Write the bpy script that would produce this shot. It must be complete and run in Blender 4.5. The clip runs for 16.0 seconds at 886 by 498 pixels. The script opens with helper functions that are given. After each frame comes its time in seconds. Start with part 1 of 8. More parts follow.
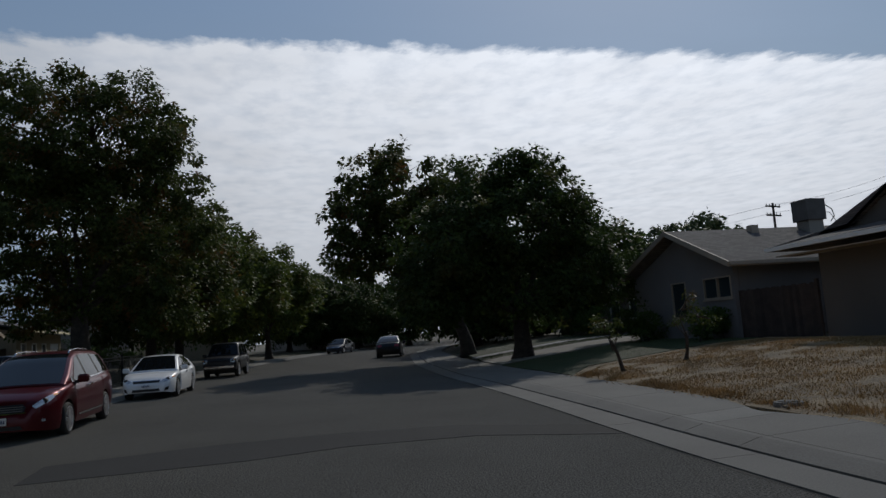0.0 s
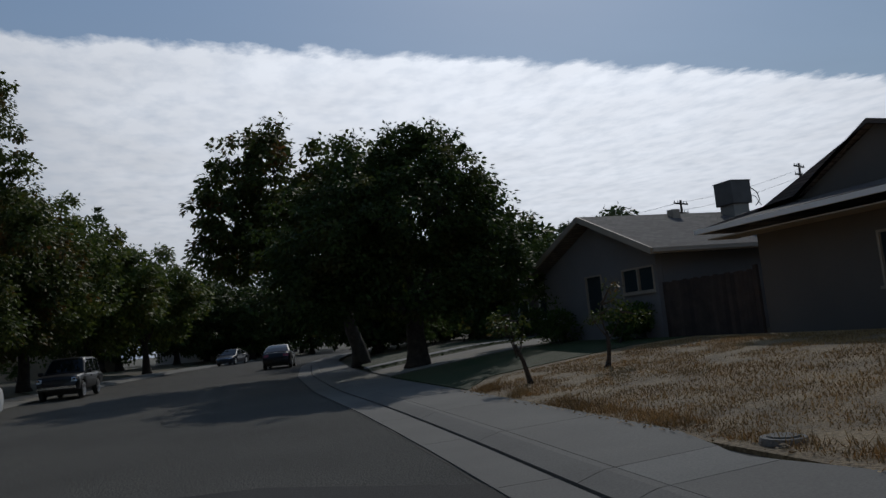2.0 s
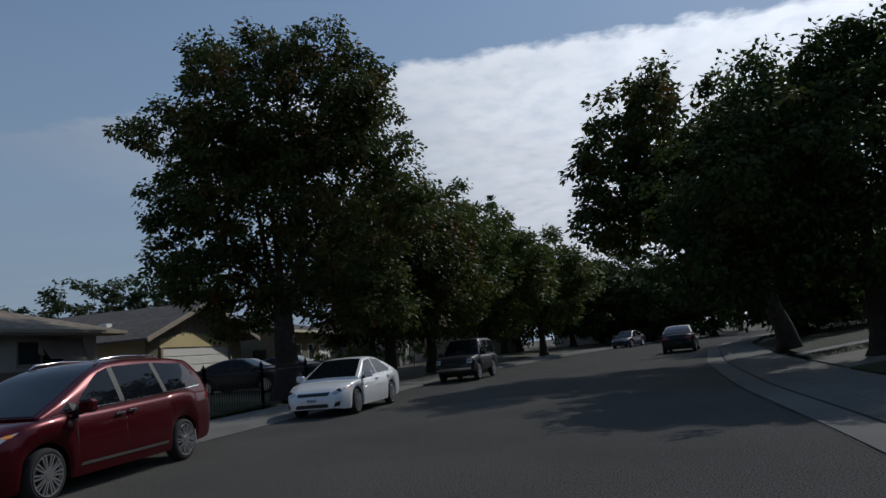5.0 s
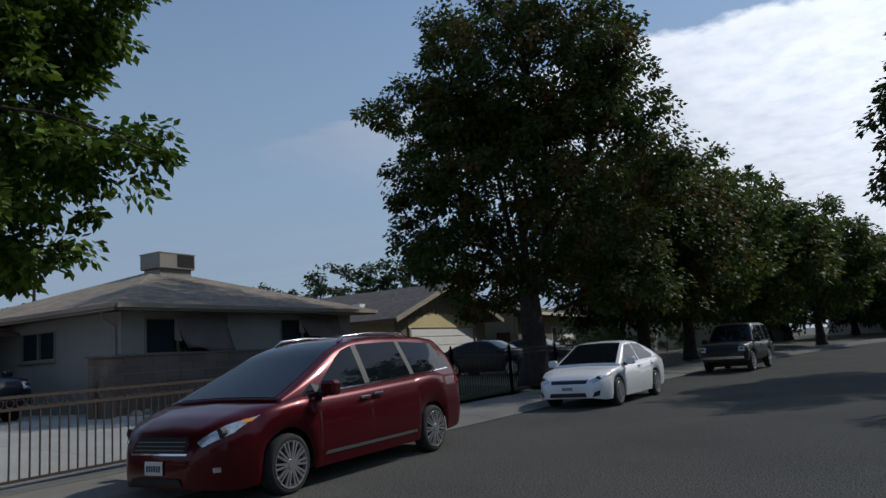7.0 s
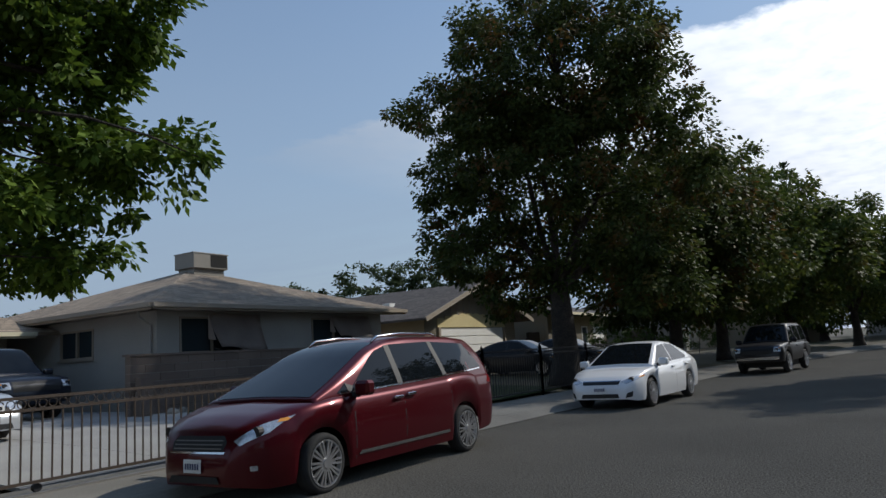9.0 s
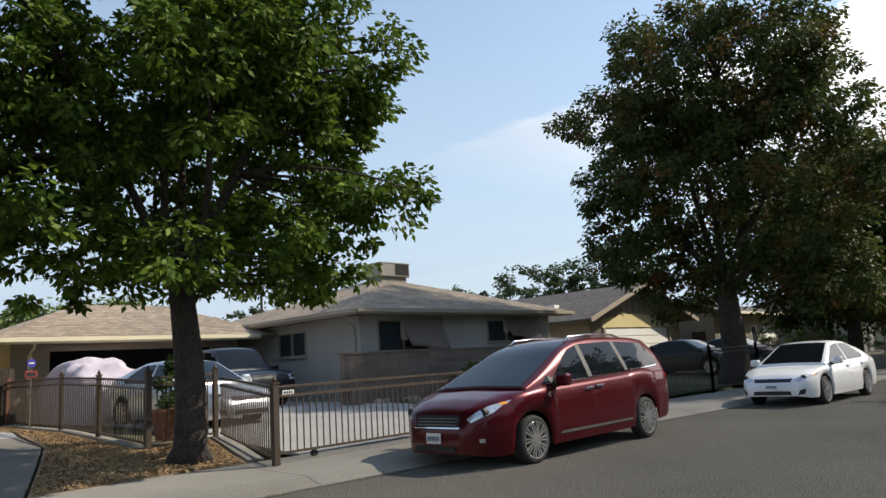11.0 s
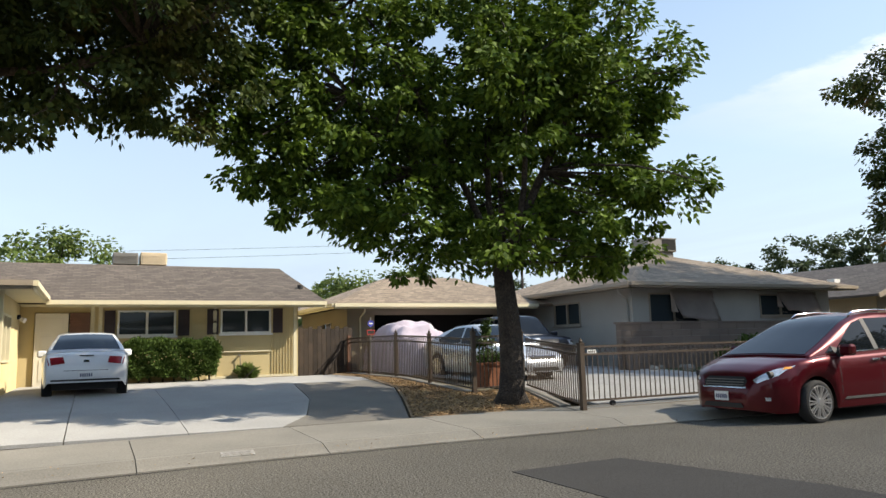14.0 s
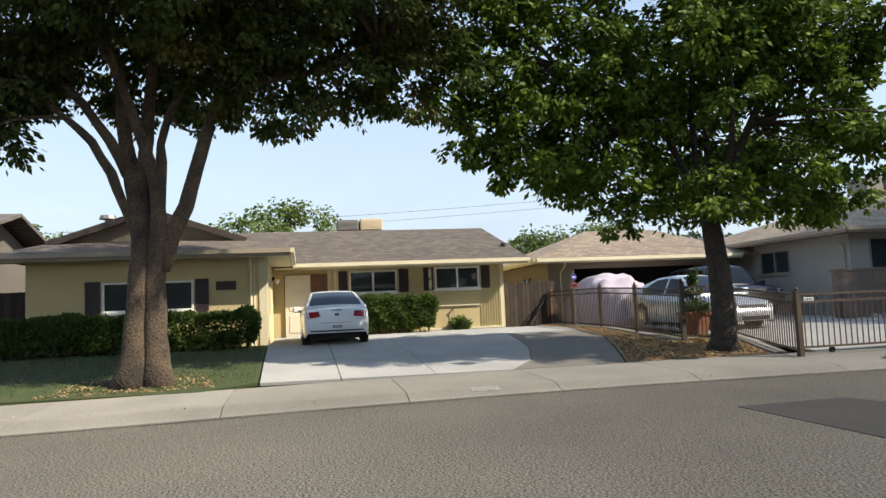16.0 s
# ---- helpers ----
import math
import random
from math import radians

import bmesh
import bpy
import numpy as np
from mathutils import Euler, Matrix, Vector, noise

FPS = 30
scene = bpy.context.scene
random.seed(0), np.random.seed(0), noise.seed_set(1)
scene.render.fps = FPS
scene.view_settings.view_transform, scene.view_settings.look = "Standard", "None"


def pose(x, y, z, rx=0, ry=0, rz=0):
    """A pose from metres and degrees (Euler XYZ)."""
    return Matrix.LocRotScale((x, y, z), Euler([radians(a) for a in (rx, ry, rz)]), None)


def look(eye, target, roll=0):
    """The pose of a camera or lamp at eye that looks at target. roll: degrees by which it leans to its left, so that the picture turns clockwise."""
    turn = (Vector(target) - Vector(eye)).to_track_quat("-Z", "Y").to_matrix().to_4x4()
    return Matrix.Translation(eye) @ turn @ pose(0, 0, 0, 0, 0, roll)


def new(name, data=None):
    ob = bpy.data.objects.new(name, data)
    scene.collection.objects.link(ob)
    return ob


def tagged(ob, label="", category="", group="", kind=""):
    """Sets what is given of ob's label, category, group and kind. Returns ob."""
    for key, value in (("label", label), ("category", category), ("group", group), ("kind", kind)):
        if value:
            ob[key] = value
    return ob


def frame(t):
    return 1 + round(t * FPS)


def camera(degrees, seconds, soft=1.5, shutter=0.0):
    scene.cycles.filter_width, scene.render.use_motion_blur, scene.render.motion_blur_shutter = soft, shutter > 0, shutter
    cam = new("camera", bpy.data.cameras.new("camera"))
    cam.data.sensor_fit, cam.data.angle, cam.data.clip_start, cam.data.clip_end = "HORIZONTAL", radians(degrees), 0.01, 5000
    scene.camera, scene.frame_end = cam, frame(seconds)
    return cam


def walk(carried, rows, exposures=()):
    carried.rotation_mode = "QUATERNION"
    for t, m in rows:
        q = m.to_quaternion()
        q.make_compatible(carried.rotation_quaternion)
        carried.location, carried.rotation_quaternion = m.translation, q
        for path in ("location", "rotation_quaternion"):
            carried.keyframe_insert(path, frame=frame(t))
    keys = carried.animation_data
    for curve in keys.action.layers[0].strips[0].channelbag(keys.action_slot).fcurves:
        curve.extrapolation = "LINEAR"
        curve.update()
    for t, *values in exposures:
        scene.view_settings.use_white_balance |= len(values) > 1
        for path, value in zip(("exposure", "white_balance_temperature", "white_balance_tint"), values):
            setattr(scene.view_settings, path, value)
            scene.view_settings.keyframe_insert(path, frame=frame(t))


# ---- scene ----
cam = camera(63.6, 16.0)
PATH = [
    (0, (-0.586, -0.78, 1.55), (-0.13, 1.154, 1.778), -4.0),
    (0.5, (0.129, 0.603, 1.508), (0.725, 2.5, 1.721), -4.6),
    (1, (0.693, 1.633, 1.485), (1.382, 3.499, 1.692), -5.1),
    (1.5, (1.163, 2.459, 1.451), (1.878, 4.315, 1.665), -5.3),
    (2, (1.51, 3.156, 1.43), (2.197, 5.021, 1.655), -5.3),
    (2.5, (1.813, 3.886, 1.398), (2.43, 5.775, 1.628), -5.5),
    (3, (2.078, 4.67, 1.4), (2.584, 6.59, 1.635), -5.7),
    (3.5, (2.231, 5.465, 1.383), (2.574, 7.42, 1.625), -5.8),
    (4, (2.208, 6.243, 1.405), (2.349, 8.222, 1.658), -6.0),
    (4.5, (2.056, 6.874, 1.421), (1.945, 8.853, 1.687), -5.8),
    (5, (1.783, 7.579, 1.387), (1.424, 9.527, 1.664), -5.4),
    (5.2, (1.704, 7.788, 1.388), (1.25, 9.716, 1.67), -5.2),
    (7.3, (0.601, 9.521, 1.397), (-0.399, 11.229, 1.691), -4.0),
    (7.5, (0.558, 9.58, 1.398), (-0.451, 11.281, 1.696), -4.0),
    (8, (0.509, 9.656, 1.407), (-0.514, 11.349, 1.703), -3.9),
    (8.2, (0.51, 9.658, 1.408), (-0.514, 11.351, 1.702), -3.9),
    (10.3, (1.127, 8.156, 1.427), (-0.079, 9.721, 1.732), -3.7),
    (10.5, (1.182, 7.97, 1.417), (-0.072, 9.497, 1.729), -3.7),
    (11, (1.368, 7.467, 1.411), (-0.003, 8.889, 1.729), -3.6),
    (11.5, (1.618, 7.006, 1.38), (0.14, 8.313, 1.708), -3.5),
    (12, (1.856, 6.596, 1.343), (0.294, 7.798, 1.677), -3.4),
    (12.5, (2.083, 6.247, 1.332), (0.454, 7.357, 1.67), -3.2),
    (13, (2.248, 5.97, 1.335), (0.566, 7.011, 1.631), -2.1),
    (13.5, (2.43, 5.745, 1.325), (0.704, 6.714, 1.606), -1.7),
    (14, (2.688, 5.487, 1.308), (0.907, 6.356, 1.578), -1.5),
    (14.5, (2.925, 5.257, 1.307), (1.086, 6.012, 1.525), -2.8),
    (15, (3.154, 5.004, 1.298), (1.263, 5.625, 1.5), -2.4),
    (15.5, (3.398, 4.764, 1.289), (1.467, 5.254, 1.471), -2.5),
    (16, (3.618, 4.565, 1.284), (1.663, 4.954, 1.445), -2.4),
]
walk(cam, [(t, look(eye, target, roll)) for t, eye, target, roll in PATH], exposures=[(0, -1.2, 6200, 10), (5.2, -1.05, 6000, 10), (7.3, -0.62, 6000, 10), (8.2, -0.52, 6050, 10), (10.3, -0.02, 6550, 10), (11.5, 0.58, 6950, 10), (13.0, 0.65, 6950, 10), (16, 0.64, 6950, 10)])

# ---- world and sun ----
SUN = Vector((0.6, 0.97, 1.0)).normalized()
world = bpy.data.worlds.new("sky")
scene.world = world
world.use_nodes = True
wt = world.node_tree
wt.nodes.clear()


def wnode(kind, **values):
    n = wt.nodes.new(kind)
    for k, v in values.items():
        if k == "operation":
            n.operation = v
        elif k == "inputs":
            for i, x in v.items():
                n.inputs[i].default_value = x
    return n


def wmath(op, a, b=None, c=None, clamp=False):
    n = wt.nodes.new("ShaderNodeMath")
    n.operation = op
    n.use_clamp = clamp
    for i, v in enumerate((a, b, c)):
        if v is None:
            continue
        if isinstance(v, (int, float)):
            n.inputs[i].default_value = v
        else:
            wt.links.new(v, n.inputs[i])
    return n.outputs[0]


sky = wt.nodes.new("ShaderNodeTexSky")
sky.sky_type = "NISHITA"
sky.sun_disc = False
sky.sun_elevation = math.asin(SUN.z)
sky.sun_rotation = math.atan2(SUN.x, SUN.y)
sky.air_density, sky.dust_density, sky.ozone_density = 1.3, 0.4, 1.5
coords = wt.nodes.new("ShaderNodeTexCoord")
split = wt.nodes.new("ShaderNodeSeparateXYZ")
wt.links.new(coords.outputs["Generated"], split.inputs[0])
height = wmath("MAXIMUM", split.outputs["Z"], 0.03)
px = wmath("DIVIDE", split.outputs["X"], height)
py = wmath("DIVIDE", split.outputs["Y"], height)
flat = wt.nodes.new("ShaderNodeCombineXYZ")
wt.links.new(px, flat.inputs["X"])
wt.links.new(py, flat.inputs["Y"])


def cloud_noise(scale, detail, rough, sx=1.0, sy=1.0):
    m = wt.nodes.new("ShaderNodeMapping")
    m.inputs["Scale"].default_value = (sx, sy, 1)
    wt.links.new(flat.outputs[0], m.inputs["Vector"])
    n = wt.nodes.new("ShaderNodeTexNoise")
    n.inputs["Scale"].default_value = scale
    n.inputs["Detail"].default_value = detail
    n.inputs["Roughness"].default_value = rough
    wt.links.new(m.outputs[0], n.inputs["Vector"])
    return n.outputs["Fac"]


# a bank of high cloud with a straight front edge, thin veils elsewhere
cells = cloud_noise(7.5, 5, 0.6, 1.0, 0.75)
puffs = cloud_noise(2.2, 3, 0.5)
front = wmath("ADD", py, wmath("MULTIPLY", wmath("SUBTRACT", cells, 0.5), 0.28))
bank = wmath("DIVIDE", wmath("SUBTRACT", front, 2.33), 0.09, clamp=True)
holes = wmath("MULTIPLY_ADD", wmath("SUBTRACT", cells, 0.5), 0.9, 0.93, clamp=True)
fade = wmath("DIVIDE", wmath("ADD", px, 2.6), 2.2, clamp=True)
bank = wmath("MULTIPLY", wmath("MULTIPLY", bank, holes), fade)
veil = wmath("MULTIPLY_ADD", wmath("SUBTRACT", cloud_noise(0.7, 5, 0.6, 0.35, 1.0), 0.42), 2.0, 0.35, clamp=True)
low = wmath("DIVIDE", wmath("SUBTRACT", 0.72, split.outputs["Z"]), 0.72, clamp=True)
high = wmath("SUBTRACT", 1.0, split.outputs["Z"], clamp=True)
haze = wmath("ADD", wmath("MULTIPLY", wmath("MULTIPLY", veil, high), 0.3), wmath("MULTIPLY", wmath("POWER", low, 1.3), 0.85), clamp=True)
# cloud light: bright towards the sun, greyer away from it
toward = wt.nodes.new("ShaderNodeVectorMath")
toward.operation = "DOT_PRODUCT"
wt.links.new(coords.outputs["Generated"], toward.inputs[0])
toward.inputs[1].default_value = SUN
glow = wmath("POWER", wmath("MAXIMUM", wmath("MULTIPLY_ADD", toward.outputs["Value"], 0.5, 0.5), 0.0), 5.0)
shine = wmath("MULTIPLY_ADD", glow, 24.0, 5.2)
shine = wmath("MULTIPLY", shine, wmath("MULTIPLY_ADD", puffs, 0.25, 0.88))
tone = wt.nodes.new("ShaderNodeCombineXYZ")
for i, f in enumerate((0.97, 0.99, 1.03)):
    wt.links.new(wmath("MULTIPLY", shine, f), tone.inputs[i])
lift = wt.nodes.new("ShaderNodeVectorMath")
lift.operation = "SCALE"
lift.inputs["Scale"].default_value = 1.9
wt.links.new(sky.outputs[0], lift.inputs[0])
thin = wt.nodes.new("ShaderNodeMix")
thin.data_type = "RGBA"
thin.inputs["B"].default_value = (5.3, 6.65, 8.6, 1)
wt.links.new(haze, thin.inputs["Factor"])
wt.links.new(lift.outputs[0], thin.inputs["A"])
blend = wt.nodes.new("ShaderNodeMix")
blend.data_type = "RGBA"
wt.links.new(bank, blend.inputs["Factor"])
wt.links.new(thin.outputs["Result"], blend.inputs["A"])
wt.links.new(tone.outputs[0], blend.inputs["B"])
back = wt.nodes.new("ShaderNodeBackground")
back.inputs["Strength"].default_value = 0.078
wt.links.new(blend.outputs["Result"], back.inputs["Color"])
wout = wt.nodes.new("ShaderNodeOutputWorld")
wt.links.new(back.outputs[0], wout.inputs["Surface"])

sun = new("sun", bpy.data.lights.new("sun", "SUN"))
sun.data.energy, sun.data.angle, sun.data.color = 5.0, radians(0.6), (1.0, 0.93, 0.81)
sun.data.shadow_maximum_resolution = 0.02
sun.matrix_world = look((0, 0, 60), Vector((0, 0, 60)) - SUN)


# ---- materials ----
def mat(name, color, rough=0.8, second=None, scale=3.0, amount=0.5, fine=60.0, fine_amount=0.25, bump=0.3, dist=0.01,
        metal=0.0, coat=0.0, spec=0.5, per_object=0.0, per_island=0.0):
    """A worn surface: two colours by a broad noise, a fine grain, and a relief."""
    m = bpy.data.materials.new(name)
    m.use_nodes = True
    nt = m.node_tree
    b = nt.nodes["Principled BSDF"]
    pos = nt.nodes.new("ShaderNodeNewGeometry")
    n1 = nt.nodes.new("ShaderNodeTexNoise")
    n1.inputs["Scale"].default_value, n1.inputs["Detail"].default_value = scale, 6
    n2 = nt.nodes.new("ShaderNodeTexNoise")
    n2.inputs["Scale"].default_value, n2.inputs["Detail"].default_value = fine, 3
    nt.links.new(pos.outputs["Position"], n1.inputs["Vector"])
    nt.links.new(pos.outputs["Position"], n2.inputs["Vector"])
    second = second or tuple(c * 0.7 for c in color)
    r1 = nt.nodes.new("ShaderNodeMapRange")
    r1.inputs["From Min"].default_value, r1.inputs["From Max"].default_value = 0.35, 0.65
    r1.inputs["To Max"].default_value = amount
    nt.links.new(n1.outputs["Fac"], r1.inputs["Value"])
    mix = nt.nodes.new("ShaderNodeMix")
    mix.data_type = "RGBA"
    mix.inputs["A"].default_value, mix.inputs["B"].default_value = (*color, 1), (*second, 1)
    nt.links.new(r1.outputs[0], mix.inputs["Factor"])
    r2 = nt.nodes.new("ShaderNodeMapRange")
    r2.inputs["From Min"].default_value, r2.inputs["From Max"].default_value = 0.3, 0.7
    r2.inputs["To Min"].default_value, r2.inputs["To Max"].default_value = 1 - fine_amount, 1 + fine_amount
    nt.links.new(n2.outputs["Fac"], r2.inputs["Value"])
    value = r2.outputs[0]
    for amt, sock in ((per_object, "Object"), (per_island, "Island")):
        if amt:
            if sock == "Object":
                rnd = nt.nodes.new("ShaderNodeObjectInfo").outputs["Random"]
            else:
                rnd = pos.outputs["Random Per Island"]
            r3 = nt.nodes.new("ShaderNodeMath")
            r3.operation = "MULTIPLY_ADD"
            r3.inputs[1].default_value, r3.inputs[2].default_value = 2 * amt, 1 - amt
            nt.links.new(rnd, r3.inputs[0])
            mu = nt.nodes.new("ShaderNodeMath")
            mu.operation = "MULTIPLY"
            nt.links.new(value, mu.inputs[0])
            nt.links.new(r3.outputs[0], mu.inputs[1])
            value = mu.outputs[0]
    hsv = nt.nodes.new("ShaderNodeHueSaturation")
    nt.links.new(mix.outputs["Result"], hsv.inputs["Color"])
    nt.links.new(value, hsv.inputs["Value"])
    nt.links.new(hsv.outputs[0], b.inputs["Base Color"])
    b.inputs["Roughness"].default_value = rough
    if rough >= 0.85:
        b.inputs["Diffuse Roughness"].default_value = 1.0
    b.inputs["Metallic"].default_value = metal
    b.inputs["Specular IOR Level"].default_value = spec
    b.inputs["Coat Weight"].default_value = coat
    if bump:
        bp = nt.nodes.new("ShaderNodeBump")
        bp.inputs["Strength"].default_value, bp.inputs["Distance"].default_value = bump, dist
        nt.links.new(n2.outputs["Fac"], bp.inputs["Height"])
        nt.links.new(bp.outputs[0], b.inputs["Normal"])
    return m


def leaf_mat(name, color, second, warm=None):
    m = bpy.data.materials.new(name)
    m.use_nodes = True
    nt = m.node_tree
    b = nt.nodes["Principled BSDF"]
    out = nt.nodes["Material Output"]
    g = nt.nodes.new("ShaderNodeNewGeometry")
    ramp = nt.nodes.new("ShaderNodeValToRGB")
    ramp.color_ramp.elements[0].color = (*color, 1)
    ramp.color_ramp.elements[1].color = (*second, 1)
    nt.links.new(g.outputs["Random Per Island"], ramp.inputs[0])
    color_out = ramp.outputs[0]
    if warm:
        n = nt.nodes.new("ShaderNodeTexNoise")
        n.inputs["Scale"].default_value, n.inputs["Detail"].default_value = 0.8, 3
        nt.links.new(g.outputs["Position"], n.inputs["Vector"])
        r = nt.nodes.new("ShaderNodeMapRange")
        r.inputs["From Min"].default_value, r.inputs["From Max"].default_value = 0.55, 0.72
        nt.links.new(n.outputs["Fac"], r.inputs["Value"])
        mx = nt.nodes.new("ShaderNodeMix")
        mx.data_type = "RGBA"
        mx.inputs["B"].default_value = (*warm, 1)
        nt.links.new(r.outputs[0], mx.inputs["Factor"])
        nt.links.new(color_out, mx.inputs["A"])
        color_out = mx.outputs["Result"]
    nt.links.new(color_out, b.inputs["Base Color"])
    b.inputs["Roughness"].default_value = 0.6
    b.inputs["Specular IOR Level"].default_value = 0.16
    tr = nt.nodes.new("ShaderNodeBsdfTranslucent")
    nt.links.new(color_out, tr.inputs["Color"])
    ms = nt.nodes.new("ShaderNodeMixShader")
    ms.inputs[0].default_value = 0.3
    nt.links.new(b.outputs[0], ms.inputs[1])
    nt.links.new(tr.outputs[0], ms.inputs[2])
    nt.links.new(ms.outputs[0], out.inputs["Surface"])
    return m


def glass_mat(name, tint=(0.02, 0.025, 0.03), rough=0.04):
    m = bpy.data.materials.new(name)
    m.use_nodes = True
    b = m.node_tree.nodes["Principled BSDF"]
    b.inputs["Base Color"].default_value = (*tint, 1)
    b.inputs["Roughness"].default_value = rough
    b.inputs["Specular IOR Level"].default_value = 0.3
    b.inputs["Coat Weight"].default_value = 0.0
    b.inputs["Coat Roughness"].default_value = 0.02
    return m


def roof_mat(name, color, second, along):
    """Asphalt shingles: courses by a brick pattern, blotchy colour. along: 'x' or 'y', the way the courses run."""
    m = mat(name, color, 0.95, second, 0.9, 0.5, 40, 0.25, 0.0)
    nt = m.node_tree
    b = nt.nodes["Principled BSDF"]
    g = nt.nodes.new("ShaderNodeNewGeometry")
    sp = nt.nodes.new("ShaderNodeSeparateXYZ")
    nt.links.new(g.outputs["Position"], sp.inputs[0])
    cb = nt.nodes.new("ShaderNodeCombineXYZ")
    nt.links.new(sp.outputs["Y" if along == "y" else "X"], cb.inputs[0])
    nt.links.new(sp.outputs["Z"], cb.inputs[1])
    br = nt.nodes.new("ShaderNodeTexBrick")
    br.inputs["Scale"].default_value = 1.0
    br.inputs["Brick Width"].default_value, br.inputs["Row Height"].default_value = 0.26, 0.062
    br.inputs["Mortar Size"].default_value = 0.007
    br.inputs["Color1"].default_value, br.inputs["Color2"].default_value = (0.72, 0.72, 0.72, 1), (1.18, 1.18, 1.18, 1)
    br.inputs["Mortar"].default_value = (0.42, 0.42, 0.42, 1)
    nt.links.new(cb.outputs[0], br.inputs["Vector"])
    old = b.inputs["Base Color"].links[0].from_socket
    mu = nt.nodes.new("ShaderNodeMix")
    mu.data_type, mu.blend_type = "RGBA", "MULTIPLY"
    mu.inputs["Factor"].default_value = 1.0
    nt.links.new(old, mu.inputs["A"])
    nt.links.new(br.outputs["Color"], mu.inputs["B"])
    nt.links.new(mu.outputs["Result"], b.inputs["Base Color"])
    bp = nt.nodes.new("ShaderNodeBump")
    bp.inputs["Strength"].default_value, bp.inputs["Distance"].default_value = 0.6, 0.02
    nt.links.new(br.outputs["Color"], bp.inputs["Height"])
    nt.links.new(bp.outputs[0], b.inputs["Normal"])
    return m


ASPHALT = mat("asphalt", (0.112, 0.103, 0.087), 0.95, (0.082, 0.077, 0.066), 0.35, 0.8, 46, 0.95, 1.0, 0.012, spec=0.15)
nt = ASPHALT.node_tree
chips = nt.nodes.new("ShaderNodeTexVoronoi")
chips.inputs["Scale"].default_value = 55
nt.links.new(nt.nodes["Geometry"].outputs["Position"], chips.inputs["Vector"])
chip_mask = nt.nodes.new("ShaderNodeMapRange")
chip_mask.inputs["From Min"].default_value, chip_mask.inputs["From Max"].default_value = 0.22, 0.08
chip_mask.inputs["To Max"].default_value = 0.8
nt.links.new(chips.outputs["Distance"], chip_mask.inputs["Value"])
chip_mix = nt.nodes.new("ShaderNodeMix")
chip_mix.data_type = "RGBA"
chip_mix.inputs["B"].default_value = (0.26, 0.25, 0.22, 1)
nt.links.new(chip_mask.outputs[0], chip_mix.inputs["Factor"])
nt.links.new(nt.nodes["Principled BSDF"].inputs["Base Color"].links[0].from_socket, chip_mix.inputs["A"])
nt.links.new(chip_mix.outputs["Result"], nt.nodes["Principled BSDF"].inputs["Base Color"])
PATCH = mat("asphalt_patch", (0.054, 0.052, 0.049), 0.9, (0.045, 0.043, 0.041), 0.6, 0.8, 90, 0.35, 0.5, 0.01, spec=0.15)
CONCRETE = mat("concrete", (0.215, 0.2, 0.17), 0.9, (0.155, 0.145, 0.125), 0.7, 0.8, 45, 0.16, 0.3, 0.006, per_object=0.07)
OLD_CONCRETE = mat("old_concrete", (0.16, 0.148, 0.125), 0.9, (0.12, 0.11, 0.095), 0.7, 0.8, 45, 0.16, 0.3, 0.006, per_object=0.05)
NEW_CONCRETE = mat("new_concrete", (0.34, 0.335, 0.32), 0.9, (0.265, 0.26, 0.25), 0.8, 0.7, 40, 0.12, 0.25, 0.005, per_object=0.05)
PALE_PAINT = mat("worn_pale_paint", (0.30, 0.29, 0.27), 0.8, (0.2, 0.19, 0.17), 6, 0.8, 60, 0.2, 0.1)
CRACK = mat("joint_filler", (0.02, 0.018, 0.016), 0.95, None, 2, 0.4, 60, 0.3, 0.2)
SOIL = mat("soil", (0.21, 0.145, 0.085), 0.95, (0.32, 0.22, 0.115), 1.6, 0.9, 30, 0.45, 0.9, 0.03)
DRY_GROUND = mat("dry_ground", (0.36, 0.245, 0.12), 0.95, (0.19, 0.125, 0.06), 1.3, 0.9, 25, 0.4, 0.9, 0.03)
EARTH = mat("garden_earth", (0.13, 0.10, 0.06), 0.95, (0.07, 0.075, 0.03), 0.25, 0.9, 12, 0.4, 0.8, 0.03)
TURF = mat("turf", (0.03, 0.052, 0.011), 0.95, (0.055, 0.062, 0.02), 0.9, 0.8, 50, 0.5, 0.9, 0.03)
DRY_BLADE = mat("dry_blades", (0.42, 0.275, 0.11), 0.85, (0.25, 0.16, 0.06), 1.0, 0.9, 20, 0.2, 0.0, per_island=0.4)
GREEN_BLADE = mat("green_blades", (0.045, 0.078, 0.016), 0.7, (0.085, 0.105, 0.028), 1.0, 0.8, 20, 0.2, 0.0, per_island=0.35)
LITTER = mat("leaf_litter", (0.40, 0.26, 0.12), 0.9, (0.20, 0.125, 0.06), 1.5, 0.8, 20, 0.2, 0.0, per_island=0.5)
BARK = mat("bark", (0.06, 0.046, 0.035), 0.95, (0.03, 0.024, 0.019), 5, 0.9, 26, 0.45, 1.0, 0.04)
PALE_BARK = mat("pale_bark", (0.115, 0.08, 0.05), 0.95, (0.032, 0.025, 0.02), 2.2, 0.9, 26, 0.4, 1.0, 0.035)
LEAF_MID = leaf_mat("leaves_fresh", (0.028, 0.058, 0.008), (0.125, 0.19, 0.024))
LEAF_DARK = leaf_mat("leaves_dark", (0.024, 0.042, 0.011), (0.085, 0.108, 0.024), (0.11, 0.085, 0.02))
LEAF_BIG = leaf_mat("leaves_turning", (0.030, 0.048, 0.012), (0.078, 0.098, 0.024), (0.14, 0.062, 0.02))
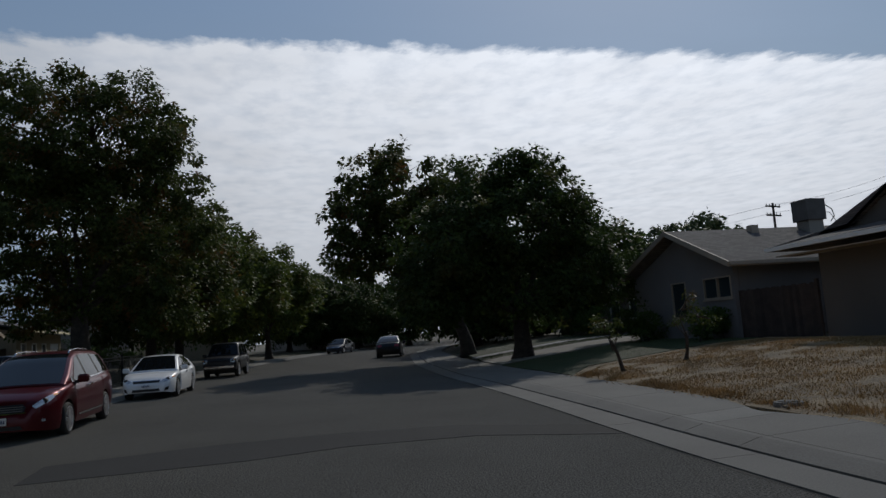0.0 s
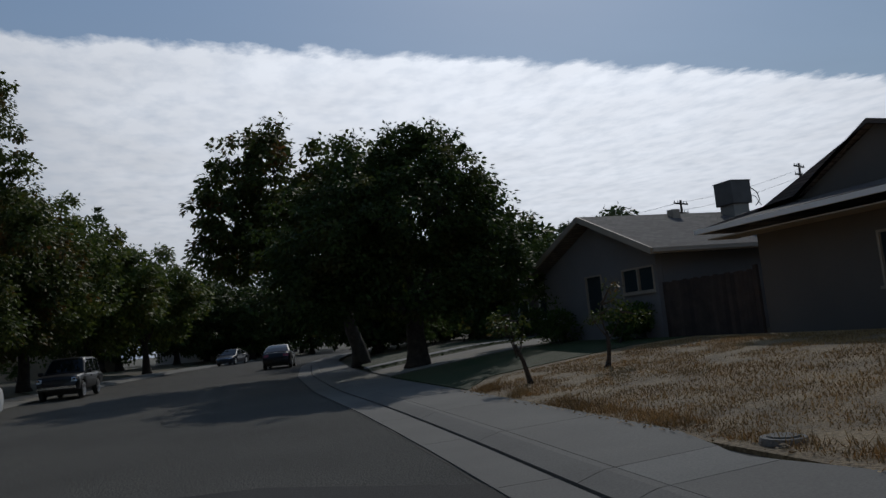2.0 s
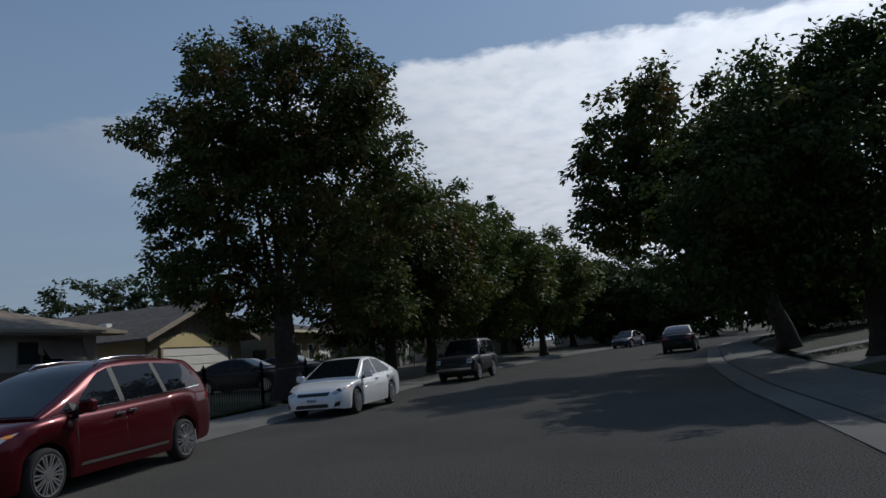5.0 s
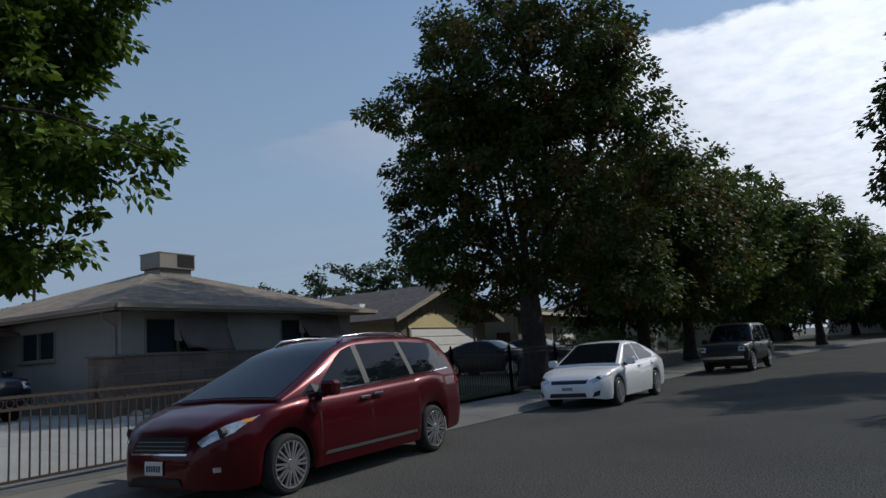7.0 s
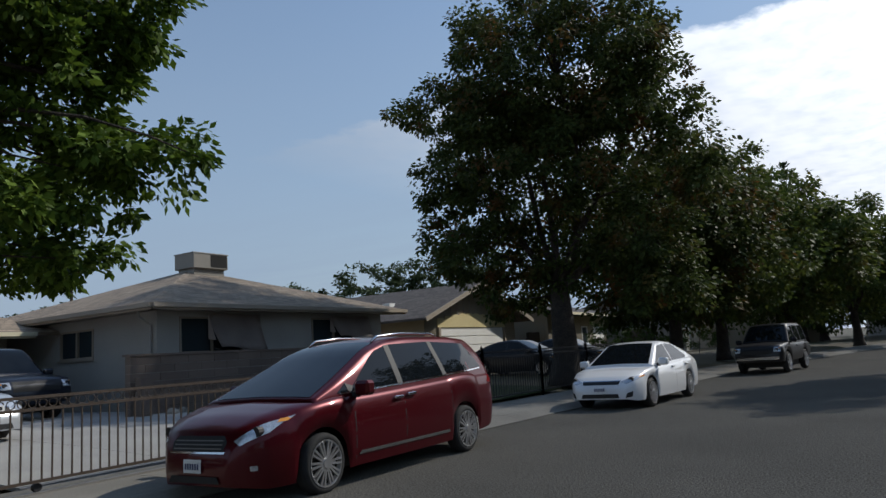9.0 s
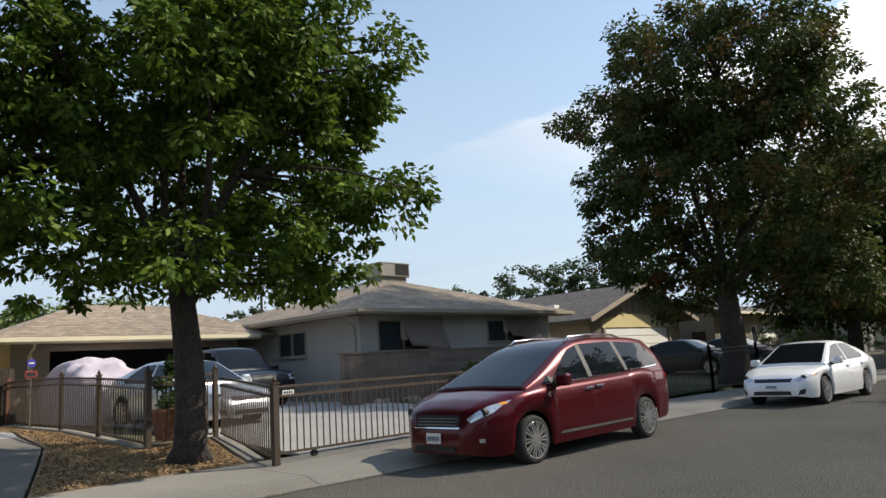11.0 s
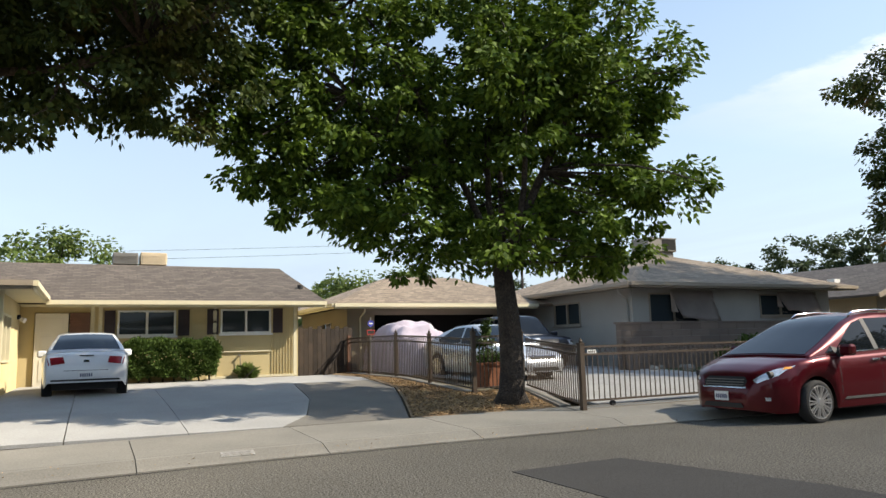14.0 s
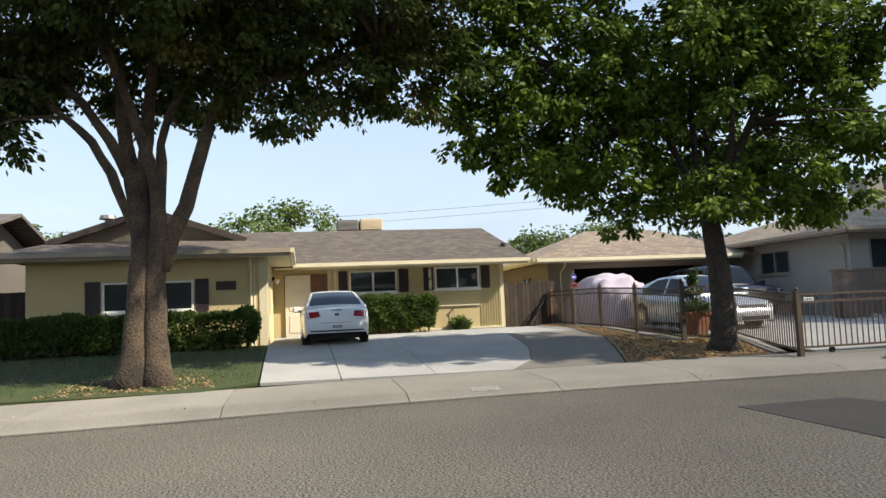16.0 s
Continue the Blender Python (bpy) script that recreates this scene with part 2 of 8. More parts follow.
LEAF_EAST = leaf_mat("leaves_east", (0.022, 0.04, 0.011), (0.06, 0.09, 0.02), (0.075, 0.07, 0.02))
LEAF_STREET = leaf_mat("leaves_street", (0.035, 0.06, 0.012), (0.11, 0.14, 0.03), (0.10, 0.08, 0.02))
LEAF_LIGHT = leaf_mat("leaves_light", (0.08, 0.13, 0.03), (0.16, 0.20, 0.06))
LEAF_HEDGE = leaf_mat("leaves_hedge", (0.03, 0.055, 0.012), (0.085, 0.135, 0.028))
LEAF_FAR = leaf_mat("leaves_far", (0.035, 0.055, 0.025), (0.07, 0.095, 0.04))
CREAM = mat("cream_stucco", (0.62, 0.52, 0.29), 0.92, (0.55, 0.45, 0.25), 0.8, 0.6, 110, 0.10, 0.5, 0.006)
CREAM_TRIM = mat("cream_trim", (0.66, 0.60, 0.42), 0.7, (0.58, 0.52, 0.35), 1.5, 0.5, 60, 0.06, 0.1)
GREY_STUCCO = mat("grey_stucco", (0.40, 0.385, 0.35), 0.92, (0.33, 0.315, 0.285), 0.8, 0.6, 110, 0.1, 0.5, 0.006)
TAN_STUCCO = mat("tan_stucco", (0.36, 0.31, 0.22), 0.92, (0.30, 0.25, 0.18), 0.8, 0.6, 110, 0.1, 0.5, 0.006)
YELLOW_TRIM = mat("pale_yellow_paint", (0.62, 0.52, 0.27), 0.7, (0.55, 0.45, 0.22), 1.2, 0.5, 60, 0.08, 0.1)
BROWN_STUCCO = mat("brown_stucco", (0.13, 0.115, 0.10), 0.92, (0.10, 0.09, 0.08), 0.8, 0.6, 110, 0.1, 0.5, 0.006)
SCREEN_WALL = mat("brown_block", (0.20, 0.155, 0.125), 0.9, (0.15, 0.115, 0.095), 1.0, 0.6, 40, 0.15, 0.4, 0.008, per_object=0.12)
FASCIA = mat("brown_fascia", (0.32, 0.27, 0.21), 0.7, (0.26, 0.22, 0.17), 1.5, 0.5, 60, 0.08, 0.1)
SLATE_STUCCO = mat("slate_stucco", (0.17, 0.165, 0.165), 0.92, (0.13, 0.126, 0.126), 0.8, 0.6, 110, 0.1, 0.5, 0.006)
DARK_BOARD = mat("dark_board", (0.06, 0.042, 0.033), 0.9, (0.035, 0.026, 0.021), 3, 0.8, 50, 0.3, 0.4, 0.006, per_object=0.3)
BROWN_TRIM = mat("dark_brown_trim", (0.05, 0.038, 0.03), 0.7, (0.035, 0.028, 0.022), 2.0, 0.5, 60, 0.1, 0.1)
WHITE_PAINT = mat("white_paint", (0.78, 0.77, 0.73), 0.55, (0.70, 0.69, 0.65), 1.5, 0.5, 60, 0.05, 0.05)
DOOR_PAINT = mat("door_paint", (0.70, 0.66, 0.55), 0.6, (0.62, 0.58, 0.47), 1.5, 0.5, 60, 0.05, 0.05)
SHUTTER = mat("shutter_paint", (0.035, 0.02, 0.022), 0.6, (0.028, 0.018, 0.018), 2, 0.5, 60, 0.1, 0.1)
BROWN_WOOD = mat("brown_wood", (0.15, 0.07, 0.04), 0.6, (0.10, 0.045, 0.025), 4, 0.7, 60, 0.15, 0.2)
FENCE_WOOD = mat("weathered_board", (0.09, 0.066, 0.05), 0.9, (0.05, 0.038, 0.03), 3, 0.8, 50, 0.3, 0.4, 0.006, per_object=0.3)
IRON = mat("bronze_iron", (0.075, 0.055, 0.04), 0.5, (0.055, 0.04, 0.03), 5, 0.6, 80, 0.15, 0.1, metal=0.3)
BLACK_IRON = mat("black_iron", (0.018, 0.018, 0.02), 0.45, None, 5, 0.5, 80, 0.15, 0.1, metal=0.3)
# near-black that paints in the shade of unlit rooms and hollows
DARK = mat("interior_shade", (0.012, 0.012, 0.012), 0.9, None, 2, 0.5, 30, 0.2, 0.0)
CURTAIN = mat("curtain", (0.45, 0.43, 0.38), 0.9, (0.36, 0.34, 0.30), 3, 0.6, 60, 0.1, 0.1)
ROOF_Y = roof_mat("roof_cream_house", (0.155, 0.128, 0.106), (0.105, 0.086, 0.074), "y")
ROOF_YX = roof_mat("roof_cream_house_sides", (0.155, 0.128, 0.106), (0.105, 0.086, 0.074), "x")
ROOF_G = roof_mat("roof_grey_house", (0.38, 0.30, 0.22), (0.26, 0.20, 0.15), "y")
ROOF_GX = roof_mat("roof_grey_house_sides", (0.38, 0.30, 0.22), (0.26, 0.20, 0.15), "x")
ROOF_D = roof_mat("roof_dark", (0.14, 0.12, 0.11), (0.10, 0.085, 0.08), "y")
ROOF_DX = roof_mat("roof_dark_sides", (0.14, 0.12, 0.11), (0.10, 0.085, 0.08), "x")
GLASS = glass_mat("window_glass", (0.03, 0.04, 0.045))
CAR_GLASS = glass_mat("car_glass", (0.006, 0.008, 0.01), 0.02)
RED_PAINT = mat("red_car_paint", (0.07, 0.002, 0.006), 0.32, (0.06, 0.002, 0.005), 1, 0.3, 200, 0.05, 0.0, metal=0.4, coat=0.45, spec=0.2)
WHITE_CAR = mat("white_car_paint", (0.72, 0.73, 0.74), 0.3, (0.68, 0.69, 0.70), 1, 0.3, 200, 0.02, 0.0, coat=0.8)
SILVER_CAR = mat("silver_car_paint", (0.55, 0.57, 0.60), 0.3, (0.5, 0.52, 0.55), 1, 0.3, 200, 0.04, 0.0, metal=0.5, coat=0.8)
DARK_CAR = mat("dark_car_paint", (0.012, 0.012, 0.014), 0.35, None, 1, 0.3, 200, 0.05, 0.0, coat=0.3, spec=0.25)
NAVY_CAR = mat("dark_blue_car_paint", (0.015, 0.018, 0.028), 0.35, None, 1, 0.3, 200, 0.05, 0.0, coat=0.4, spec=0.3)
TYRE = mat("tyre_rubber", (0.018, 0.018, 0.018), 0.85, None, 6, 0.5, 80, 0.2, 0.2)
ALLOY = mat("alloy", (0.62, 0.62, 0.63), 0.3, (0.5, 0.5, 0.5), 8, 0.4, 80, 0.1, 0.0, metal=0.9)
CHROME = mat("chrome", (0.75, 0.75, 0.76), 0.12, None, 5, 0.2, 80, 0.03, 0.0, metal=1.0)
BLACK_TRIM = mat("black_trim", (0.015, 0.015, 0.016), 0.6, None, 5, 0.5, 80, 0.2, 0.0)
LAMP_CLEAR = mat("clear_lamp", (0.62, 0.65, 0.68), 0.15, (0.35, 0.37, 0.4), 14, 0.8, 60, 0.2, 0.0, metal=0.5, coat=1.0)
AMBER = mat("amber_lamp", (0.75, 0.30, 0.03), 0.25, None, 8, 0.3, 60, 0.1, 0.0, coat=1.0)
RED_LAMP = mat("red_lamp", (0.30, 0.012, 0.02), 0.2, (0.2, 0.01, 0.012), 12, 0.6, 60, 0.1, 0.0, coat=1.0)
PLATE = mat("number_plate", (0.75, 0.75, 0.74), 0.5, None, 8, 0.3, 60, 0.05, 0.0)
INK = mat("plate_ink", (0.05, 0.06, 0.14), 0.6, None, 8, 0.3, 60, 0.05, 0.0)
COVER = mat("car_cover_cloth", (0.62, 0.55, 0.62), 0.85, (0.52, 0.46, 0.53), 2, 0.6, 90, 0.08, 0.3, 0.004)
AWNING = mat("awning_cloth", (0.42, 0.36, 0.32), 0.85, (0.34, 0.29, 0.26), 2, 0.6, 90, 0.1, 0.3, 0.004)
TERRACOTTA = mat("terracotta", (0.35, 0.13, 0.06), 0.85, (0.26, 0.10, 0.05), 4, 0.6, 60, 0.15, 0.2)
GALV = mat("galvanised", (0.24, 0.225, 0.20), 0.55, (0.22, 0.21, 0.19), 3, 0.7, 60, 0.12, 0.1, metal=0.5)
COOLER_GREY = mat("cooler_dark_grey", (0.10, 0.095, 0.09), 0.6, (0.07, 0.066, 0.062), 3, 0.6, 60, 0.1, 0.1, metal=0.3)
COOLER_TAN = mat("cooler_tan", (0.62, 0.50, 0.33), 0.6, (0.5, 0.4, 0.27), 3, 0.6, 60, 0.1, 0.1)
POLE_WOOD = mat("pole_wood", (0.07, 0.055, 0.045), 0.9, None, 3, 0.6, 50, 0.2, 0.3)
RUST = mat("rusty_steel", (0.26, 0.13, 0.06), 0.7, (0.2, 0.2, 0.2), 4, 0.6, 50, 0.2, 0.2)
STONE = mat("garden_stone", (0.36, 0.33, 0.28), 0.9, (0.26, 0.24, 0.2), 4, 0.6, 40, 0.2, 0.5, per_object=0.2)
SIGN_BLUE = mat("sign_blue", (0.05, 0.06, 0.35), 0.5, None, 5, 0.3, 50, 0.05, 0.0)
SIGN_RED = mat("sign_red", (0.5, 0.05, 0.04), 0.5, None, 5, 0.3, 50, 0.05, 0.0)


# ---- mesh helpers ----
def top_matrix(ob):
    m = Matrix()
    while ob:
        m = ob.matrix_basis @ m
        ob = ob.parent
    return m


def part(name, bm, material, parent=None, label="", smooth=False, world_space=False, kind=""):
    """Links a bmesh as one mesh object under a thing or a part."""
    if world_space and parent:
        bm.transform(top_matrix(parent).inverted())
    bmesh.ops.recalc_face_normals(bm, faces=bm.faces)
    me = bpy.data.meshes.new(name)
    bm.to_mesh(me)
    bm.free()
    me.materials.append(material)
    if smooth:
        me.polygons.foreach_set("use_smooth", [True] * len(me.polygons))
    ob = new(name, me)
    ob.parent = parent
    if label:
        ob["label"] = label
    if kind:
        ob["kind"] = kind
    return ob


def thing(name, m, label, category, group="", kind=""):
    ob = new(name)
    ob.empty_display_size = 0.2
    ob.matrix_basis = m
    return tagged(ob, label, category, group, kind)


def box(bm, x0, x1, y0, y1, z0, z1, bevel=0.0, m=None):
    r = bmesh.ops.create_cube(bm, size=1.0)
    vs = r["verts"]
    for v in vs:
        v.co = Vector(((x0 + x1) / 2 + v.co.x * (x1 - x0), (y0 + y1) / 2 + v.co.y * (y1 - y0), (z0 + z1) / 2 + v.co.z * (z1 - z0)))
    if m is not None:
        bmesh.ops.transform(bm, matrix=m, verts=vs)
    if bevel:
        es = list({e for v in vs for e in v.link_edges})
        bmesh.ops.bevel(bm, geom=es, offset=bevel, segments=1, affect="EDGES")
    return bm


def boxed(*a, **k):
    return box(bmesh.new(), *a, **k)


def cyl(bm, p, q, r0, r1=None, n=12):
    p, q = Vector(p), Vector(q)
    d = q - p
    m = Matrix.Translation((p + q) / 2) @ d.to_track_quat("Z", "Y").to_matrix().to_4x4()
    bmesh.ops.create_cone(bm, cap_ends=True, segments=n, radius1=r0, radius2=r0 if r1 is None else r1, depth=d.length, matrix=m)
    return bm


def beam(bm, p, q, w, h):
    """A bar of section w x h from p to q."""
    p, q = Vector(p), Vector(q)
    d = q - p
    m = Matrix.Translation((p + q) / 2) @ d.to_track_quat("Y", "Z").to_matrix().to_4x4()
    return box(bm, -w / 2, w / 2, -d.length / 2, d.length / 2, -h / 2, h / 2, m=m)


def prism(bm, pts, off):
    """A flat outline given depth."""
    off = Vector(off)
    a = [bm.verts.new(p) for p in pts]
    b = [bm.verts.new(Vector(p) + off) for p in pts]
    n = len(pts)
    bm.faces.new(a)
    bm.faces.new(b[::-1])
    for i in range(n):
        bm.faces.new((a[i], b[i], b[(i + 1) % n], a[(i + 1) % n]))
    return bm


def tube(bm, pts, radii, n=8):
    """A bent, tapered tube."""
    rings = []
    pts = [Vector(p) for p in pts]
    for i, p in enumerate(pts):
        d = (pts[min(i + 1, len(pts) - 1)] - pts[max(i - 1, 0)]).normalized()
        u = d.orthogonal().normalized() if abs(d.z) < 0.9 else Vector((1, 0, 0)).cross(d).normalized()
        v = d.cross(u)
        rings.append([bm.verts.new(p + radii[i] * (math.cos(2 * math.pi * k / n) * u + math.sin(2 * math.pi * k / n) * v)) for k in range(n)])
    for a, b in zip(rings, rings[1:]):
        best = min(range(n), key=lambda s: sum((a[k].co - b[(k + s) % n].co).length for k in range(n)))
        for k in range(n):
            bm.faces.new((a[k], a[(k + 1) % n], b[(k + 1 + best) % n], b[(k + best) % n]))
    bm.faces.new(rings[0][::-1])
    bm.faces.new(rings[-1])
    return bm


def raw(name, verts, faces, material, parent=None, label="", kind="", smooth=False):
    me = bpy.data.meshes.new(name)
    me.from_pydata([tuple(v) for v in verts], [], faces)
    me.materials.append(material)
    if smooth:
        me.polygons.foreach_set("use_smooth", [True] * len(me.polygons))
    ob = new(name, me)
    ob.parent = parent
    if label:
        ob["label"] = label
    if kind:
        ob["kind"] = kind
    return ob


# ---- ground ----
WEST_Y = [-80, -10, 1, 2.4, 6, 9.3, 13.5, 20, 25, 36, 50, 65, 80, 100, 130]
WEST_X = [-5.2, -5.3, -5.55, -5.75, -6.2, -6.37, -6.3, -6.05, -5.75, -5.0, -2.9, 0.5, 6, 18, 45]
EAST_Y = [-80, -10, 4.5, 6.3, 9.15, 11.6, 17, 24, 35, 50, 65, 80, 100, 130]
EAST_X = [4.2, 4.25, 4.3, 4.37, 4.6, 4.83, 5.2, 5.5, 6.6, 9, 13, 19, 31, 58]


def smooth_curve(ys, xs):
    """A table of the curve, eased between its posts."""
    t = np.arange(-80, 130.01, 0.5)
    v = np.interp(t, ys, xs)
    for _ in range(3):
        v[2:-2] = (v[:-4] + v[1:-3] + v[2:-2] + v[3:-1] + v[4:]) / 5
    return t, v


WT, WV = smooth_curve(WEST_Y, WEST_X)
ET, EV = smooth_curve(EAST_Y, EAST_X)


def west(y):
    return float(np.interp(y, WT, WV))


def east(y):
    return float(np.interp(y, ET, EV))


WEST_D, WEST_H = [0, 0.3, 2.1, 4.6, 8.6, 14, 60], [0.0, 0.09, 0.13, 0.30, 0.48, 0.5, 0.5]
EAST_D, EAST_H = [0, 0.3, 1.75, 4, 7, 9.5, 14, 60], [0.0, 0.08, 0.12, 0.34, 0.60, 0.68, 0.7, 0.7]


def ground_z(x, y):
    """Height of the finished ground."""
    w, e = west(y), east(y)
    if x < w:
        return float(np.interp(w - x, WEST_D, WEST_H))
    if x > e:
        return float(np.interp(x - e, EAST_D, EAST_H))
    return 0.0


def strip(name, ys, edges, material, lift=0.0, label="", parent=None, kind="structure"):
    """A long sheet along the road; edges: functions of y giving x from west to east."""
    verts, faces = [], []
    k = len(edges)
    for y in ys:
        for f in edges:
            x = f(y)
            verts.append((x, y, ground_z(x, y) + lift))
    for i in range(len(ys) - 1):
        for j in range(k - 1):
            a = i * k + j
            faces.append((a, a + 1, a + k + 1, a + k))
    ob = raw(name, verts, faces, material, parent, smooth=False)
    if not parent:
        tagged(ob, label, name.replace("_", " "), "", kind)
    return ob


def sheet(name, outline, material, label, category, lift=0.012, step=0.5, thick=0.05, parent=None, kind="structure"):
    """A flat piece of ground cover with the given outline, laid on the slope, with a rim."""
    bm = bmesh.new()
    vs = [bm.verts.new((x, y, 0)) for x, y in outline]
    bm.faces.new(vs)
    xs, ys = [p[0] for p in outline], [p[1] for p in outline]
    for axis, lo, hi in (((1, 0, 0), min(xs), max(xs)), ((0, 1, 0), min(ys), max(ys))):
        v = lo + step
        while v < hi:
            bmesh.ops.bisect_plane(bm, geom=bm.verts[:] + bm.edges[:] + bm.faces[:], plane_co=(v * axis[0], v * axis[1], 0), plane_no=axis)
            v += step
    bmesh.ops.recalc_face_normals(bm, faces=bm.faces)
    top = bm.faces[:]
    r = bmesh.ops.extrude_face_region(bm, geom=top)
    up = {g for g in r["geom"] if isinstance(g, bmesh.types.BMVert)}
    for v in bm.verts:
        v.co.z = ground_z(v.co.x, v.co.y) + (lift if v in up else lift - thick)
    ob = part(name, bm, material, parent, world_space=True)
    if not parent:
        tagged(ob, label, category, "", kind)
    return ob


# one sheet of earth to the horizon, sunk a little under the road and the paving
gx = sorted(set([-1500, -600, -250, -120, -70, -50] + list(np.arange(-40, 45.1, 1.0)) + [50, 70, 120, 250, 600, 1500]))
gy = sorted(set([-1500, -600, -250, -120, -60, -30] + list(np.arange(-16, 70.1, 1.0)) + [75, 80, 90, 100, 110, 120, 130, 160, 250, 600, 1500]))
gv, gf = [], []
for y in gy:
    yc = min(max(y, -80), 130)
    for x in gx:
        z = ground_z(x, yc) if abs(x) < 100 else 0.5
        inside = west(yc) - 3.3 < x < east(yc) + 3.0
        gv.append((x, y, z - (0.2 if inside else 0.08)))
nx = len(gx)
for j in range(len(gy) - 1):
    for i in range(nx - 1):
        a = j * nx + i
        gf.append((a, a + 1, a + nx + 1, a + nx))
tagged(raw("ground", gv, gf, EARTH), "bare dry earth of the lots round the houses", "ground", "", "structure")

road_ys = list(np.arange(-40, 130, 1.0))
GUT = 0.62
tagged(strip("road", road_ys, [lambda y: west(y) + 0.02, lambda y: (west(y) + east(y)) / 2 - 2.5, lambda y: (west(y) + east(y)) / 2,
                               lambda y: (west(y) + east(y)) / 2 + 2.5, lambda y: east(y) - GUT], ASPHALT, 0.0),
       "grey worn asphalt of a residential street", "road", "", "structure")


# ---- trees ----
def crown(name, lobes, leaves, size, material, parent, seed, clump=0.42, label="", droop=0.35, fill=0.45):
    """Leaves in many small clumps scattered through rounded masses (x, y, z, rx, ry, rz), with gaps between."""
    rng = np.random.default_rng(seed)
    lobes = np.array(lobes, float)
    vol = (lobes[:, 3] * lobes[:, 4] * lobes[:, 5]) ** 0.75
    per = 70
    nc = max(6, leaves // per)
    which = rng.choice(len(lobes), nc, p=vol / vol.sum())
    d = rng.normal(size=(nc, 3))
    d /= np.linalg.norm(d, axis=1)[:, None]
    rad = fill + (1.04 - fill) * rng.random(nc) ** 0.6
    bumps = 1 + 0.16 * np.sin(5 * d[:, 0] + seed) * np.cos(4 * d[:, 1] + 2 * d[:, 2] + seed) + 0.07 * rng.normal(size=nc)
    cen = lobes[which, :3] + d * lobes[which, 3:6] * (rad * bumps)[:, None]
    cs = clump * (0.55 + 0.9 * rng.random(nc))
    ci = np.repeat(np.arange(nc), per)
    n = len(ci)
    # each clump: leaves on short shoots that spread outwards from a twig's end and hang a little, blades turned to the light
    ball = rng.normal(size=(n, 3))
    ball *= (rng.random(n) ** 0.45 / np.linalg.norm(ball, axis=1))[:, None]
    spread = 1.15 * cs[ci][:, None]
    off = ball * spread * np.array([1.0, 1.0, 0.75])
    off[:, 2] -= droop * 0.5 * (off[:, 0] ** 2 + off[:, 1] ** 2) / (spread[:, 0] + 1e-6)
    p = cen[ci] + off
    out_d = cen[ci] - lobes[which[ci], :3]
    out_d /= np.linalg.norm(out_d, axis=1)[:, None] + 1e-6
    ax = 0.75 * rng.normal(size=(n, 3)) + 1.1 * ball + 0.6 * out_d
    ax[:, 2] = 0.6 * ax[:, 2] - droop * 2.2
    ax /= np.linalg.norm(ax, axis=1)[:, None]
    face = 0.75 * rng.normal(size=(n, 3)) + 0.5 * out_d
    face[:, 2] += 0.7
    sd = np.cross(ax, face)
    sd /= np.linalg.norm(sd, axis=1)[:, None] + 1e-9
    ln = size * (0.65 + 0.7 * rng.random(n))[:, None]
    wd = ln * 0.27
    v = np.empty((n, 4, 3))
    v[:, 0] = p
    v[:, 1] = p + ax * ln * 0.45 + sd * wd
    v[:, 2] = p + ax * ln
    v[:, 3] = p + ax * ln * 0.45 - sd * wd
    return quads(name, v, material, parent, label), cen


def quads(name, v, material, parent=None, label="", kind=""):
    """A mesh of loose four-cornered pieces from an array (n, 4, 3)."""
    n = len(v)
    me = bpy.data.meshes.new(name)
    me.vertices.add(n * 4)
    me.vertices.foreach_set("co", np.ascontiguousarray(v, dtype=np.float32).ravel())
    me.loops.add(n * 4)
    me.loops.foreach_set("vertex_index", np.arange(n * 4, dtype=np.int32))
    me.polygons.add(n)
    me.polygons.foreach_set("loop_start", np.arange(0, n * 4, 4, dtype=np.int32))
    me.polygons.foreach_set("loop_total", np.full(n, 4, dtype=np.int32))
    me.update(calc_edges=True)
    me.materials.append(material)
    ob = new(name, me)
    ob.parent = parent
    if label:
        ob["label"] = label
    if kind:
        ob["kind"] = kind
    return ob


def limb(bm, a, b, r0, r1, rng, bend=0.12, n=8, steps=5):
    a, b = Vector(a), Vector(b)
    L = (b - a).length
    s = Vector(rng.normal(size=3)) * bend * L
    s2 = Vector(rng.normal(size=3)) * bend * 0.5 * L
    pts, rr = [], []
    for i in range(steps + 1):
        t = i / steps
        pts.append(a.lerp(b, t) + s * (t * (1 - t)) * 1.6 + s2 * (t * (1 - t) * (1 - 2 * t)) * 2 + Vector((0, 0, 0.12 * L * t * (1 - t))))
        rr.append(r0 + (r1 - r0) * t)
    tube(bm, pts, rr, n)
    return pts


